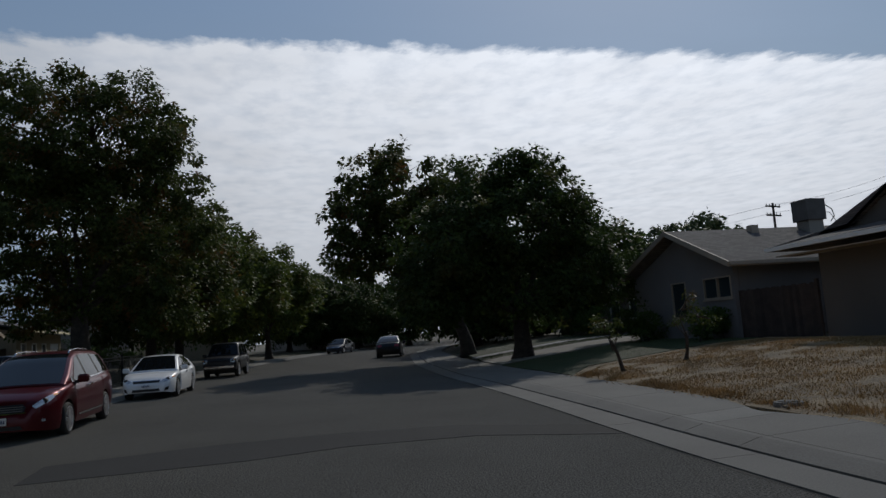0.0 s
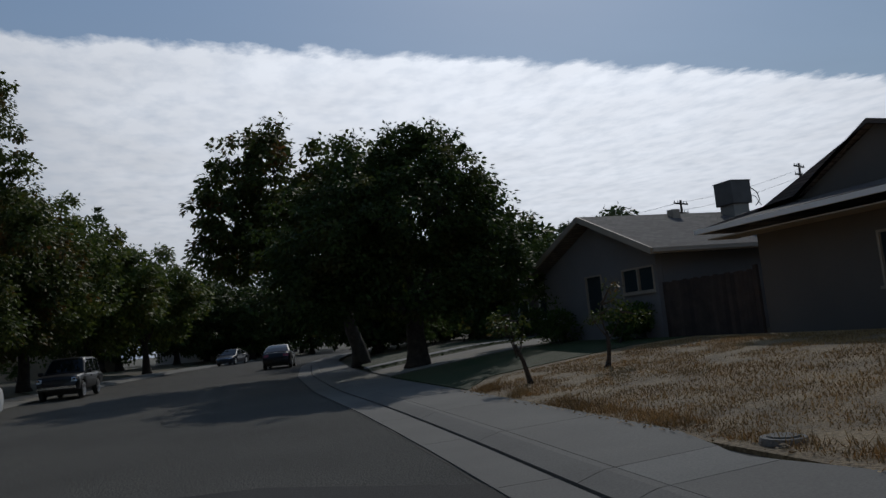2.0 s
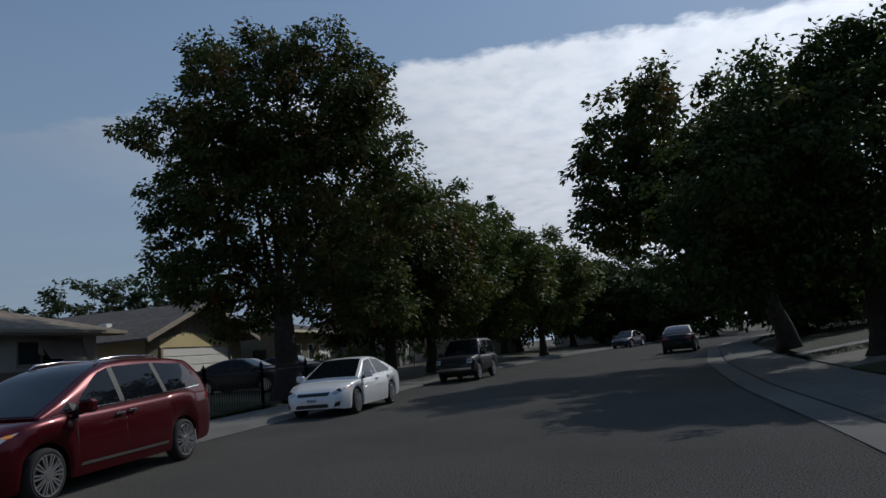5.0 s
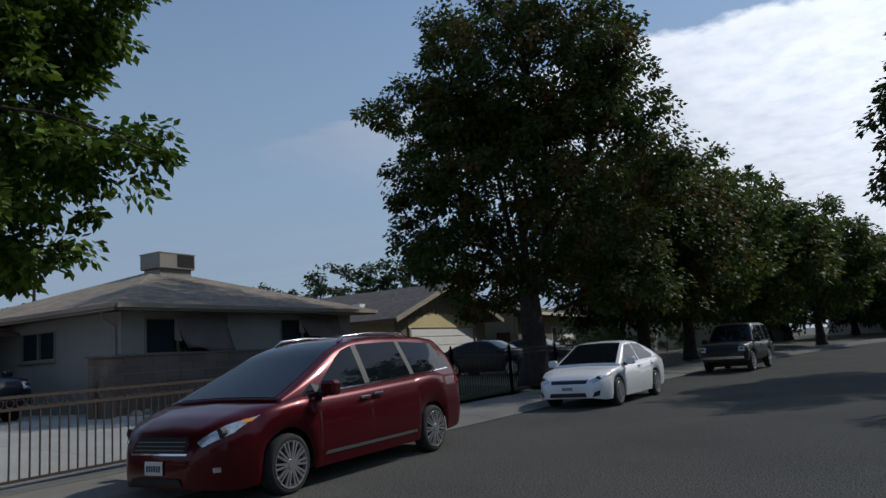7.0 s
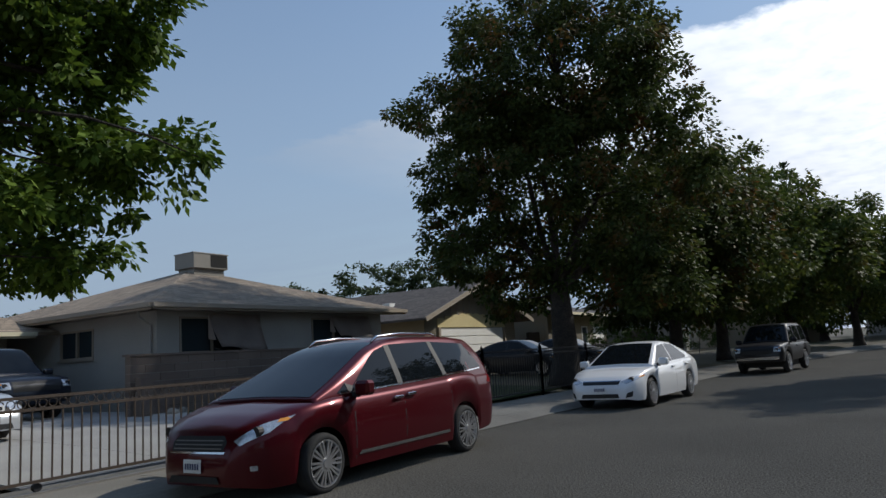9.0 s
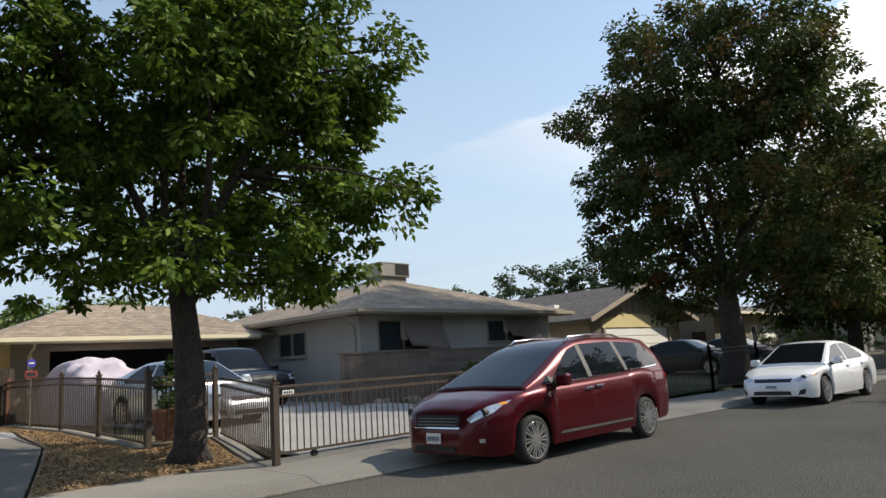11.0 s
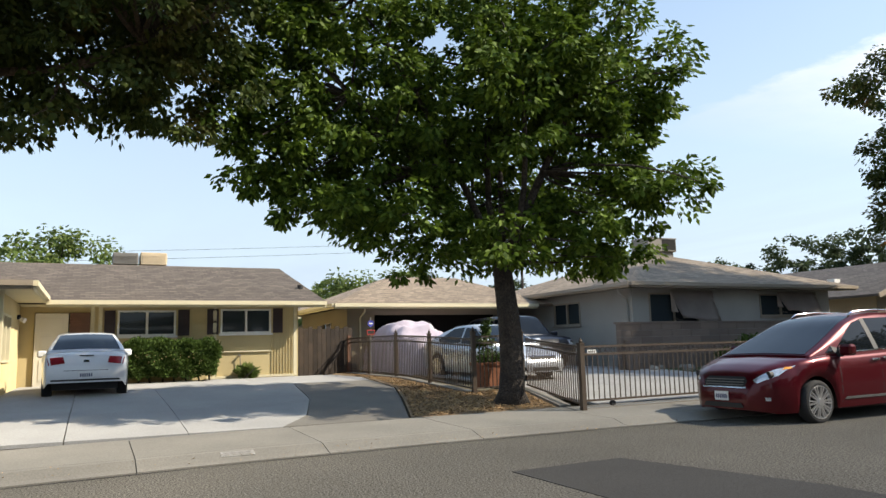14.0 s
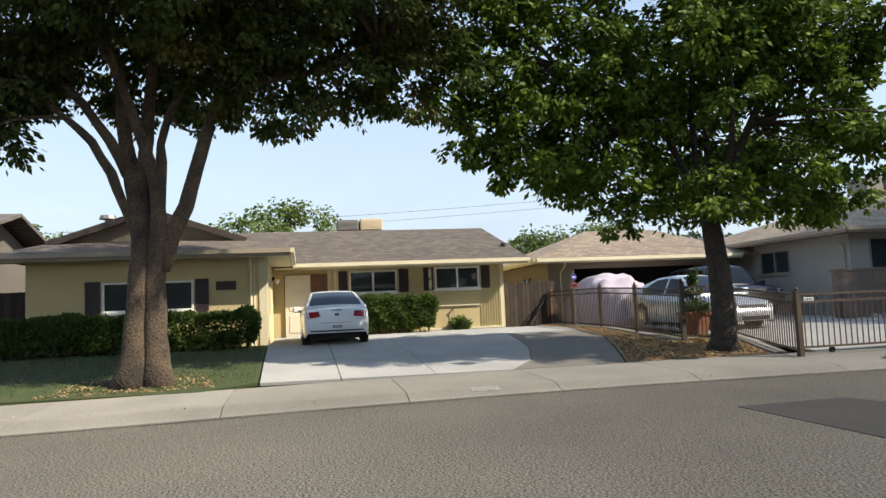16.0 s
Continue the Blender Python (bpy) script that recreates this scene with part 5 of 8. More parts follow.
def plain_house(x, y, w, d, turn, wall, label, eave=2.8, ridge=4.3, wins=3, garage=True):
    """A small gabled bungalow; its front faces local +x."""
    z = 0.5
    h = thing("house", pose(x, y, z, 0, 0, turn), label, "house", "houses further along the street")
    wins_s = []
    a, b = (0, -d / 2), (0, d / 2)
    L = d
    ops = []
    for k in range(wins):
        c = L * (k + 0.6) / (wins + 1.6)
        ops.append((c - 0.6, c + 0.6, 1.0, 2.1))
    if garage:
        ops.append((L - 3.3, L - 0.6, 0.0, 2.1))
    m = wall_frame(a, b)
    bmw = solid_wall(bmesh.new(), a, b, -0.2, eave - 0.15, ops, 0.18)
    part("wall", bmw, wall, h)
    bmw = bmesh.new()
    box(bmw, -w, -0.2, d / 2 - 0.18, d / 2, -0.2, eave - 0.15)
    part("wall", bmw, wall, h)
    part("wall", boxed(-w, -0.2, -d / 2, -d / 2 + 0.18, -0.2, eave - 0.15), wall, h)
    part("wall", boxed(-w, -w + 0.18, -d / 2 + 0.2, d / 2 - 0.2, -0.2, eave - 0.15), wall, h)
    # near-black box inside the walls paints the rooms as unlit
    part("room_shade", boxed(-w + 0.5, -0.7, -d / 2 + 0.4, d / 2 - 0.4, 0, eave - 0.3), DARK, h)
    for o in ops[:wins]:
        bmf = bmesh.new()
        for bx in ((o[0], o[1], o[2], o[2] + 0.06), (o[0], o[1], o[3] - 0.06, o[3]), (o[0], o[0] + 0.06, o[2] + 0.06, o[3] - 0.06), (o[1] - 0.06, o[1], o[2] + 0.06, o[3] - 0.06)):
            box(bmf, bx[0], bx[1], -0.03, 0.06, bx[2], bx[3], m=m)
        wn = part("window", bmf, WHITE_PAINT, h)
        part("pane", boxed(o[0] + 0.06, o[1] - 0.06, 0.03, 0.04, o[2] + 0.06, o[3] - 0.06, m=m), GLASS, wn)
    if garage:
        o = ops[-1]
        g = part("garage_door", boxed(o[0], o[1], 0.05, 0.09, o[2], o[3], m=m), WHITE_PAINT, h)
        for k in range(4):
            part("door_panel", boxed(o[0] + 0.05, o[1] - 0.05, 0.03, 0.05, o[2] + 0.03 + k * 0.52, o[2] + 0.5 + k * 0.52, m=m), WHITE_PAINT, g)
    part("roof", prism(bmesh.new(), [(0.7, -d / 2 - 0.6, eave), (0.7, d / 2 + 0.6, eave), (-w / 2, d / 2 + 0.6, ridge), (-w / 2, -d / 2 - 0.6, ridge)], (0, 0, -0.1)), ROOF_D, h)
    part("roof", prism(bmesh.new(), [(-w - 0.7, -d / 2 - 0.6, eave), (-w / 2, -d / 2 - 0.6, ridge), (-w / 2, d / 2 + 0.6, ridge), (-w - 0.7, d / 2 + 0.6, eave)], (0, 0, -0.1)), ROOF_D, h)
    for s in (-1, 1):
        part("gable", prism(bmesh.new(), [(-0.1, s * (d / 2 - 0.02), eave - 0.16), (-w + 0.1, s * (d / 2 - 0.02), eave - 0.16), (-w / 2, s * (d / 2 - 0.02), ridge - 0.2)], (0, -s * 0.12, 0)), wall, h)
    part("fascia", boxed(0.7, 0.73, -d / 2 - 0.6, d / 2 + 0.6, eave - 0.16, eave - 0.005), CREAM_TRIM, h)
    return h


plain_house(-16.2, 52.5, 9, 12, 4, TAN_STUCCO, "low tan bungalow with dark roof behind street trees", 2.9, 4.2)
plain_house(-13.5, 68, 9, 13, 10, GREY_STUCCO, "low grey bungalow behind street trees", 2.8, 4.2)
plain_house(-7.0, 84, 9, 13, 22, TAN_STUCCO, "low pale bungalow far down the street", 2.8, 4.2)
plain_house(9.5, 96, 9, 14, -40, GREY_STUCCO, "pale bungalow across the far bend of the street", 2.8, 4.2)
plain_house(-14.5, -9.5, 9, 11, 0, BROWN_STUCCO, "brown bungalow beyond a cream house", 2.6, 4.0, 3, False)
plain_house(18.2, 33, 9, 11, 180, BROWN_STUCCO, "dark bungalow in deep shade behind trees", 2.7, 4.1)
plain_house(21.5, 48, 9, 12, 175, TAN_STUCCO, "bungalow in shade behind trees", 2.7, 4.1)
plain_house(27, 64, 9, 12, 160, TAN_STUCCO, "bungalow in shade far along the street", 2.7, 4.1)
plain_house(14.4, -9.5, 9, 14, 180, GREY_STUCCO, "bungalow on the corner lot behind the camera", 2.7, 4.1)
plain_house(-42, 14, 8, 10, 0, TAN_STUCCO, "bungalow seen between two houses", 2.9, 4.2, 2, False)

# dark house with a front gable to the east, and its neighbour
brown = thing("house", pose(16, 12, 0.68), "shaded brown bungalow with a tall gable above the dry lawn", "house")
B0, B1 = (14.4, 6.0), (14.4, 16.5)
part("wall", solid_wall(bmesh.new(), B0, B1, 0.4, 3.0, [(4.9, 6.2, 1.5, 2.6), (6.5, 7.4, 1.5, 2.6)], -0.18), BROWN_STUCCO, brown, world_space=True)
window(brown, B1, B0, 10.5 - 6.2, 10.5 - 4.9, 1.5, 2.6, FASCIA, 2, False)
window(brown, B1, B0, 10.5 - 7.4, 10.5 - 6.5, 1.5, 2.6, FASCIA, 1, False)
part("wall", solid_wall(bmesh.new(), (14.58, 16.5), (23, 16.5), 0.4, 3.0, [], -0.18), BROWN_STUCCO, brown, world_space=True)
part("wall", solid_wall(bmesh.new(), (14.58, 6.0), (23, 6.0), 0.4, 3.0, [], 0.18), BROWN_STUCCO, brown, world_space=True)
part("wall", solid_wall(bmesh.new(), (23, 6.2), (23, 16.3), 0.4, 3.0, [], 0.18), BROWN_STUCCO, brown, world_space=True)
roof_plane("roof", [(13.5, 17.5, 3.28), (13.5, 4.6, 3.42), (14.6, 4.6, 3.7), (14.6, 17.0, 3.62)], ROOF_D, brown)
roof_plane("roof", [(14.1, 13.0, 4.76), (24, 13.0, 4.76), (24, 17.5, 3.28), (13.5, 17.5, 3.285), (14.1, 16.2, 3.55), (14.1, 15.0, 3.62)], ROOF_DX, brown)
roof_plane("roof", [(14.1, 13.0, 4.76), (14.1, 9.6, 3.62), (14.1, 4.6, 3.5), (24, 4.6, 3.4), (24, 13.0, 4.76)], ROOF_DX, brown)
part("gable", prism(bmesh.new(), [(14.3, 15.1, 3.5), (14.3, 13.0, 4.64), (14.3, 9.5, 3.5)], (0.12, 0, 0)), BROWN_STUCCO, brown, world_space=True)
gutter(brown, (13.5, 17.5), (13.5, 4.6), 3.28, WHITE_PAINT, 0.05)
part("soffit", boxed(13.55, 14.38, 5.3, 17.2, 3.0, 3.03), FASCIA, brown, world_space=True)
part("roof_fin", prism(bmesh.new(), [(16.3, 13.1, 4.7), (16.3, 12.9, 4.7), (16.0, 13.0, 5.15)], (0.06, 0, 0)), BLACK_TRIM, brown, "small dark pointed finial", world_space=True)
# black box behind the panes, shade put in as colour
part("room_shade", boxed(15.0, 22.8, 6.4, 16.2, 0.7, 2.9), DARK, brown, world_space=True)

grey2 = thing("house", pose(15, 24, 0.68), "shaded grey bungalow with a gable end and shingle roof", "house")
C0, C1 = (14.2, 20.2), (14.2, 27.0)
part("wall", solid_wall(bmesh.new(), C0, C1, 0.4, 3.02, [(0.15, 1.75, 2.0, 2.75), (2.9, 3.9, 1.4, 2.75)], -0.18), SLATE_STUCCO, grey2, world_space=True)
window(grey2, C1, C0, 6.8 - 1.75, 6.8 - 0.15, 2.0, 2.75, FASCIA, 2, False)
window(grey2, C1, C0, 6.8 - 3.9, 6.8 - 2.9, 1.4, 2.75, FASCIA, 1, False)
part("gable", prism(bmesh.new(), [(14.22, 20.0, 3.02), (14.22, 27.2, 3.02), (14.22, 23.2, 4.5)], (0.14, 0, 0)), SLATE_STUCCO, grey2, world_space=True)
part("wall", solid_wall(bmesh.new(), (14.4, 20.2), (24, 20.2), 0.4, 3.02, [], 0.18), SLATE_STUCCO, grey2, world_space=True)
part("wall", solid_wall(bmesh.new(), (14.4, 27.0), (24, 27.0), 0.4, 3.02, [], -0.18), SLATE_STUCCO, grey2, world_space=True)
roof_plane("roof", [(13.6, 19.5, 3.14), (24.5, 19.5, 3.14), (24.5, 23.2, 4.66), (13.6, 23.2, 4.66)], ROOF_DX, grey2)
roof_plane("roof", [(13.6, 27.7, 3.0), (13.6, 23.2, 4.66), (24.5, 23.2, 4.66), (24.5, 27.7, 3.0)], ROOF_DX, grey2)
for a, b in (((13.58, 19.5, 3.06), (13.58, 23.2, 4.58)), ((13.58, 23.2, 4.58), (13.58, 27.7, 2.92))):
    part("barge_board", beam(bmesh.new(), a, b, 0.05, 0.18), FASCIA, grey2, world_space=True)
gutter(grey2, (13.6, 19.5), (24.5, 19.5), 3.12, FASCIA, 0.14)
part("roof_vent", boxed(16.9, 17.2, 22.6, 22.9, 4.4, 4.72), FASCIA, grey2, world_space=True)
# unlit rooms painted as one near-black box
part("room_shade", boxed(14.9, 23.5, 20.7, 26.5, 0.7, 2.9), DARK, grey2, world_space=True)
roof_cooler(19.5, 22.6, 4.66, 0.85, 0.85, 0.92, COOLER_GREY, "tall dark metal roof cooler with hoses", "dark")
# closing wall of boards between the two east houses
bf = thing("board_fence", pose(14.3, 18.5, 0.66), "tall dark board gate between two houses", "fence")
for i in range(24):
    y = 16.62 + i * 0.15
    part("board", boxed(14.33, 14.36, y, y + 0.142, 0.6, 2.2 + 0.02 * math.sin(i * 2.3)), DARK_BOARD, bf, world_space=True)
for z in (0.95, 1.9):
    part("rail", boxed(14.365, 14.41, 16.6, 20.2, z, z + 0.09), DARK_BOARD, bf, world_space=True)
part("post", boxed(14.24, 14.325, 16.52, 16.62, 0.6, 2.3), DARK_BOARD, bf, world_space=True)


# ---- paving ----
def slab_row(name, label, category, ys_list, x0, x1, material, gap=0.006, lift=0.02, skip=None, thick=0.1):
    """A row of slabs along the street between two curves, each a piece of its own."""
    top = thing(name, pose(x0(0), 0, 0), label, category, "", "structure")
    for y0, y1 in zip(ys_list, ys_list[1:]):
        bm = bmesh.new()
        n = 4
        grid = []
        for j in range(4):
            yy = y0 + gap + (y1 - y0 - 2 * gap) * j / 3
            row = []
            for i in range(n + 1):
                x = x0(yy) + (x1(yy) - x0(yy)) * i / n
                row.append((x, yy, ground_z(x, yy) + lift))
            grid.append(row)
        up = [[bm.verts.new(p) for p in row] for row in grid]
        dn = [[bm.verts.new((p[0], p[1], p[2] - thick)) for p in row] for row in grid]
        for j in range(3):
            for i in range(n):
                bm.faces.new((up[j][i], up[j][i + 1], up[j + 1][i + 1], up[j + 1][i]))
        for i in range(n):
            bm.faces.new((up[0][i], dn[0][i], dn[0][i + 1], up[0][i + 1]))
            bm.faces.new((up[3][i], up[3][i + 1], dn[3][i + 1], dn[3][i]))
        for j in range(3):
            bm.faces.new((up[j][0], up[j + 1][0], dn[j + 1][0], dn[j][0]))
            bm.faces.new((up[j][n], dn[j][n], dn[j + 1][n], up[j + 1][n]))
        part("slab", bm, material(0.5 * (y0 + y1)) if callable(material) else material, top, world_space=True)
    return top


def cuts(y0, y1, step, seed, jitter=0.15):
    rng = random.Random(seed)
    out = [y0]
    while out[-1] + step * 1.4 < y1:
        out.append(out[-1] + step * (1 + jitter * (rng.random() - 0.5)))
    return out + [y1]


fill = thing("joint_fill", pose(0, 0, 0), "dark dirt in the joints of the paving", "joint filler", "", "structure")
for f0, f1 in ((lambda y: west(y) - 2.12, lambda y: west(y) + 0.06), (lambda y: east(y) - GUT - 0.02, lambda y: east(y) + 1.76)):
    yy = list(np.arange(-40, 90, 1.0))
    strip("joint_bed", yy, [f0, lambda y, a=f0, b=f1: a(y) * 0.66 + b(y) * 0.34, lambda y, a=f0, b=f1: a(y) * 0.33 + b(y) * 0.67, f1], CRACK, -0.045, parent=fill)
near = [-40, -32, -24, -16, -10] + cuts(-6, 44, 2.4, 3) + [48, 54, 60, 68, 76, 84, 90]
slab_row("pavement", "worn grey concrete pavement with a rolled kerb on the west side", "pavement", near, lambda y: west(y) - 2.1, lambda y: west(y) - 0.42, CONCRETE)
slab_row("kerb", "rolled concrete kerb and gutter on the west side", "kerb", near, lambda y: west(y) - 0.41, lambda y: west(y) + 0.05, CONCRETE)
near_e = [-40, -32, -24, -16, -10] + cuts(-6, 6.6, 2.9, 5) + [7.9, 8.76] + cuts(11.6, 44, 2.9, 6) + [48, 54, 60, 68, 76, 84, 90]
slab_row("pavement", "worn grey concrete pavement on the east side with one new slab", "pavement", near_e, lambda y: east(y) + 0.42, lambda y: east(y) + 1.75 - 0.35 * max(0, 1 - abs(y - 8.3) / 1.2),
         lambda y: CONCRETE if 7.9 < y < 8.76 else OLD_CONCRETE)
slab_row("kerb", "low rolled concrete kerb on the east side", "kerb", near_e, lambda y: east(y) + 0.025, lambda y: east(y) + 0.41, OLD_CONCRETE)
slab_row("gutter_pan", "flat concrete gutter beside the asphalt on the east side", "gutter", cuts(-40, 90, 3.1, 8), lambda y: east(y) - GUT, lambda y: east(y) - 0.03, OLD_CONCRETE)

# dark seam where the asphalt meets the concrete
for k, edge_of in enumerate((lambda y: west(y) + 0.055, lambda y: east(y) - GUT - 0.045)):
    strip("kerb_seam", list(np.arange(-20, 60, 0.5)), [lambda y, f=edge_of: f(y) + 0.012 * math.sin(y * 3.1), lambda y, f=edge_of: f(y) + 0.035 + 0.014 * math.sin(y * 2.3 + 1)], CRACK, 0.004, parent=fill)
# road repairs
sheet("road_patch", [(-3.9, 9.43), (-3.97, 10.9), (-1.7, 11.4), (0.3, 11.35), (2.2, 10.9), (4.0, 9.4), (4.0, 8.3), (2.2, 9.55), (0.3, 9.8), (-1.08, 9.45)], PATCH, "darker asphalt repair band across the road", "road patch", 0.006, 1.0, 0.02)
sheet("road_patch", [(-3.0, 0.4), (-3.0, 1.4), (-3.4, 1.5), (-3.5, 0.5)], PATCH, "small dark patch in the asphalt", "road patch", 0.006, 1.0, 0.02)

# drive of the cream house
drive = thing("driveway", pose(-12, 6, 0.2), "pale concrete driveway with cracks and an older dark apron", "driveway", "", "structure")
for y0, y1 in ((3.85, 5.158), (5.162, 6.756)):
    sheet("drive_slab", [(-8.42, y0 + 0.006), (-14.9, y0 - 0.15 if y0 < 4 else y0 + 0.006), (-14.9, y1 - 0.006), (-8.42, y1 - 0.006)], NEW_CONCRETE, "", "", 0.025, 1.0, parent=drive)
sheet("drive_slab", [(-8.42, 6.762), (-14.9, 6.762), (-14.9, 9.9), (-11.4, 9.35), (-9.4, 8.75), (-8.42, 8.1)], NEW_CONCRETE, "", "", 0.025, 1.0, parent=drive)
sheet("drive_slab", [(-14.92, 3.72), (-19.45, 3.72), (-19.45, 9.4), (-14.92, 9.4)], NEW_CONCRETE, "", "", 0.025, 1.0, parent=drive)
sheet("drive_slab", [(-14.92, 9.412), (-19.45, 9.412), (-19.3, 12.2), (-16.8, 12.3), (-14.92, 11.9)], NEW_CONCRETE, "", "", 0.025, 1.0, parent=drive)
sheet("drive_apron", [(-8.42, 8.115), (-9.4, 8.765), (-11.4, 9.365), (-14.9, 9.915), (-14.9, 11.9), (-12.8, 11.7), (-10.4, 10.9), (-8.42, 10.2)], OLD_CONCRETE, "", "", 0.025, 1.0, parent=drive)
# drive of the grey house
drive2 = thing("driveway", pose(-14, 18, 0.3), "broad pale concrete driveway inside the fence", "driveway", "", "structure")
for i in range(3):
    for j in range(3):
        x1, x0 = -8.45 - i * 4.1, -8.45 - (i + 1) * 4.1
        y0, y1 = 14.1 + j * 2.2, 14.1 + (j + 1) * 2.2
        if x0 < -14.5 and j == 2:
            x0 = max(x0, -20.8)
        sheet("drive_slab", [(x0 + 0.008, y0 + 0.008), (x1 - 0.008, y0 + 0.008), (x1 - 0.008, y1 - 0.008), (x0 + 0.008, y1 - 0.008)], NEW_CONCRETE, "", "", 0.025, 1.0, parent=drive2)
sheet("fence_footing", [(-8.42, 13.2), (-8.42, 13.45), (-11.0, 14.3), (-11.3, 14.1)], CONCRETE, "thin concrete footing under the iron fence", "footing", 0.05, 1.0)
sheet("fence_footing", [(-10.9, 12.6), (-10.9, 12.82), (-21.0, 13.25), (-21.0, 13.0)], CONCRETE, "thin concrete footing under the iron fence", "footing", 0.05, 1.0)
# beds and lawns
sheet("litter_bed", [(-8.43, 10.25), (-10.4, 10.95), (-12.8, 11.75), (-14.9, 12.0), (-17, 12.4), (-19.6, 12.3), (-20.8, 12.9), (-10.95, 12.6), (-11.3, 14.05), (-8.43, 13.15)], SOIL, "dry strip of soil and leaf litter between drives", "soil bed", 0.02, 1.0)
sheet("dry_lawn", [(6.05, -14), (6.05, 5), (6.3, 10), (6.7, 14), (7.0, 17.4), (8.2, 19), (14.3, 19), (14.3, -14)], DRY_GROUND, "sloping lawn burnt to dry straw and dust", "dry lawn", 0.0, 0.7)
sheet("lawn", [(-7.75, -14), (-14.9, -14), (-14.9, 3.68), (-8.43, 3.82), (-7.85, 3.0)], TURF, "shaded green lawn before the cream house", "lawn", 0.03, 0.8)
sheet("lawn", [(-8.45, 20.8), (-14.1, 20.8), (-14.1, 30), (-8.2, 30)], TURF, "small lawn behind the iron gate", "lawn", 0.02, 1.0)
sheet("lawn", [(7.9, 29.4), (17.6, 31.0), (17.6, 33.6), (8.4, 31.9)], TURF, "sunlit green lawn beside a path", "lawn", 0.03, 1.0)
sheet("lawn", [(8.6, 33.2), (17.6, 35.0), (17.6, 41.5), (9.8, 41.5)], TURF, "sunlit green lawn beyond a path", "lawn", 0.03, 1.0)
sheet("lawn", [(7.05, 17.45), (8.2, 19.05), (14.1, 19.05), (14.1, 26.0), (7.5, 25.2)], TURF, "worn lawn in the shade of a street tree", "lawn", 0.012, 1.0)
sheet("path", [(8.4, 31.95), (17.6, 33.65), (17.6, 34.95), (8.5, 33.15)], NEW_CONCRETE, "pale concrete path up to a house", "path", 0.03, 1.0)
sheet("driveway", [(7.5, 25.25), (14.1, 26.05), (17.6, 26.6), (17.6, 30.95), (7.85, 29.35)], CONCRETE, "concrete driveway beside the shaded grey house", "driveway", 0.03, 1.0)


def blades(name, outline, count, height, material, label, seed, wide=0.006, clump=0.0, hmin=0.4):
    """Loose grass blades over an outline on the slope."""
    rng = np.random.default_rng(seed)
    xs, yy = [p[0] for p in outline], [p[1] for p in outline]
    pts = []
    poly = [Vector((x, y)) for x, y in outline]
    while len(pts) < count:
        x = rng.uniform(min(xs), max(xs))
        y = rng.uniform(min(yy), max(yy))
        inside = False
        for (x0, y0), (x1, y1) in zip(outline, outline[1:] + outline[:1]):
            if (y0 > y) != (y1 > y) and x < (x1 - x0) * (y - y0) / (y1 - y0) + x0:
                inside = not inside
        if inside and (not clump or noise.noise(Vector((x * 1.1, y * 1.1, seed))) > clump - 0.5 * rng.random()):
            pts.append((x, y, ground_z(x, y)))
    p = np.array(pts)
    n = len(p)
    h = height * (hmin + (1 - hmin) * 2 * rng.random(n) ** 2)[:, None]
    lean = rng.normal(size=(n, 3)) * 0.45
    lean[:, 2] = 1
    a = rng.random(n) * 6.283
    side = np.stack([np.cos(a), np.sin(a), np.zeros(n)], 1) * wide * (0.7 + 0.6 * rng.random(n))[:, None]
    v = np.empty((n, 4, 3))
    v[:, 0] = p - side
    v[:, 1] = p + side
    v[:, 2] = p + lean * h + side * 0.2
    v[:, 3] = p + lean * h - side * 0.2
    return tagged(quads(name, v, material), label, name.replace("_", " "), "", "stuff")


def flat_litter(name, outline, count, size, material, label, seed):
    rng = np.random.default_rng(seed)
    xs, yy = [p[0] for p in outline], [p[1] for p in outline]
    pts = []
    while len(pts) < count:
        x = rng.uniform(min(xs), max(xs))
        y = rng.uniform(min(yy), max(yy))
        inside = False
        for (x0, y0), (x1, y1) in zip(outline, outline[1:] + outline[:1]):
            if (y0 > y) != (y1 > y) and x < (x1 - x0) * (y - y0) / (y1 - y0) + x0:
                inside = not inside
        if inside:
            pts.append((x, y, ground_z(x, y) + 0.03 + 0.02 * rng.random()))
    p = np.array(pts)
    n = len(p)
    a = rng.random(n) * 6.283
    u = np.stack([np.cos(a), np.sin(a), rng.normal(size=n) * 0.3], 1) * size * (0.5 + rng.random(n))[:, None]
    w = np.stack([-np.sin(a), np.cos(a), rng.normal(size=n) * 0.3], 1) * size * 0.45 * (0.5 + rng.random(n))[:, None]
    v = np.stack([p - u, p - w, p + u, p + w], 1)
    return tagged(quads(name, v, material), label, name.replace("_", " "), "", "stuff")


DRY = [(6.45, -6), (6.3, 5), (6.35, 9), (6.6, 13), (6.95, 17), (8.4, 18.5), (13.8, 18.5), (14.2, 10), (14.2, -6)]
blades("dry_grass", DRY, 120000, 0.034, DRY_BLADE, "dry straw coloured grass stubble on the slope", 71, 0.007, 0.1, 0.3)
blades("weeds", [(6.35, 4), (6.4, 9), (6.65, 13), (7.0, 17.2), (7.5, 17.2), (7.1, 13), (6.8, 9), (6.8, 4)], 5000, 0.09, DRY_BLADE, "tall dry weeds along the edge of the pavement", 72, 0.006, 0.15)
blades("grass", [(-7.95, -4), (-14.4, -4), (-14.4, 3.6), (-8.5, 3.75)], 30000, 0.05, GREEN_BLADE, "short green lawn grass", 73, 0.008)
blades("grass", [(8.2, 29.6), (17.4, 31.1), (17.4, 33.5), (8.5, 31.8)], 5000, 0.06, GREEN_BLADE, "short green lawn grass", 74, 0.02)
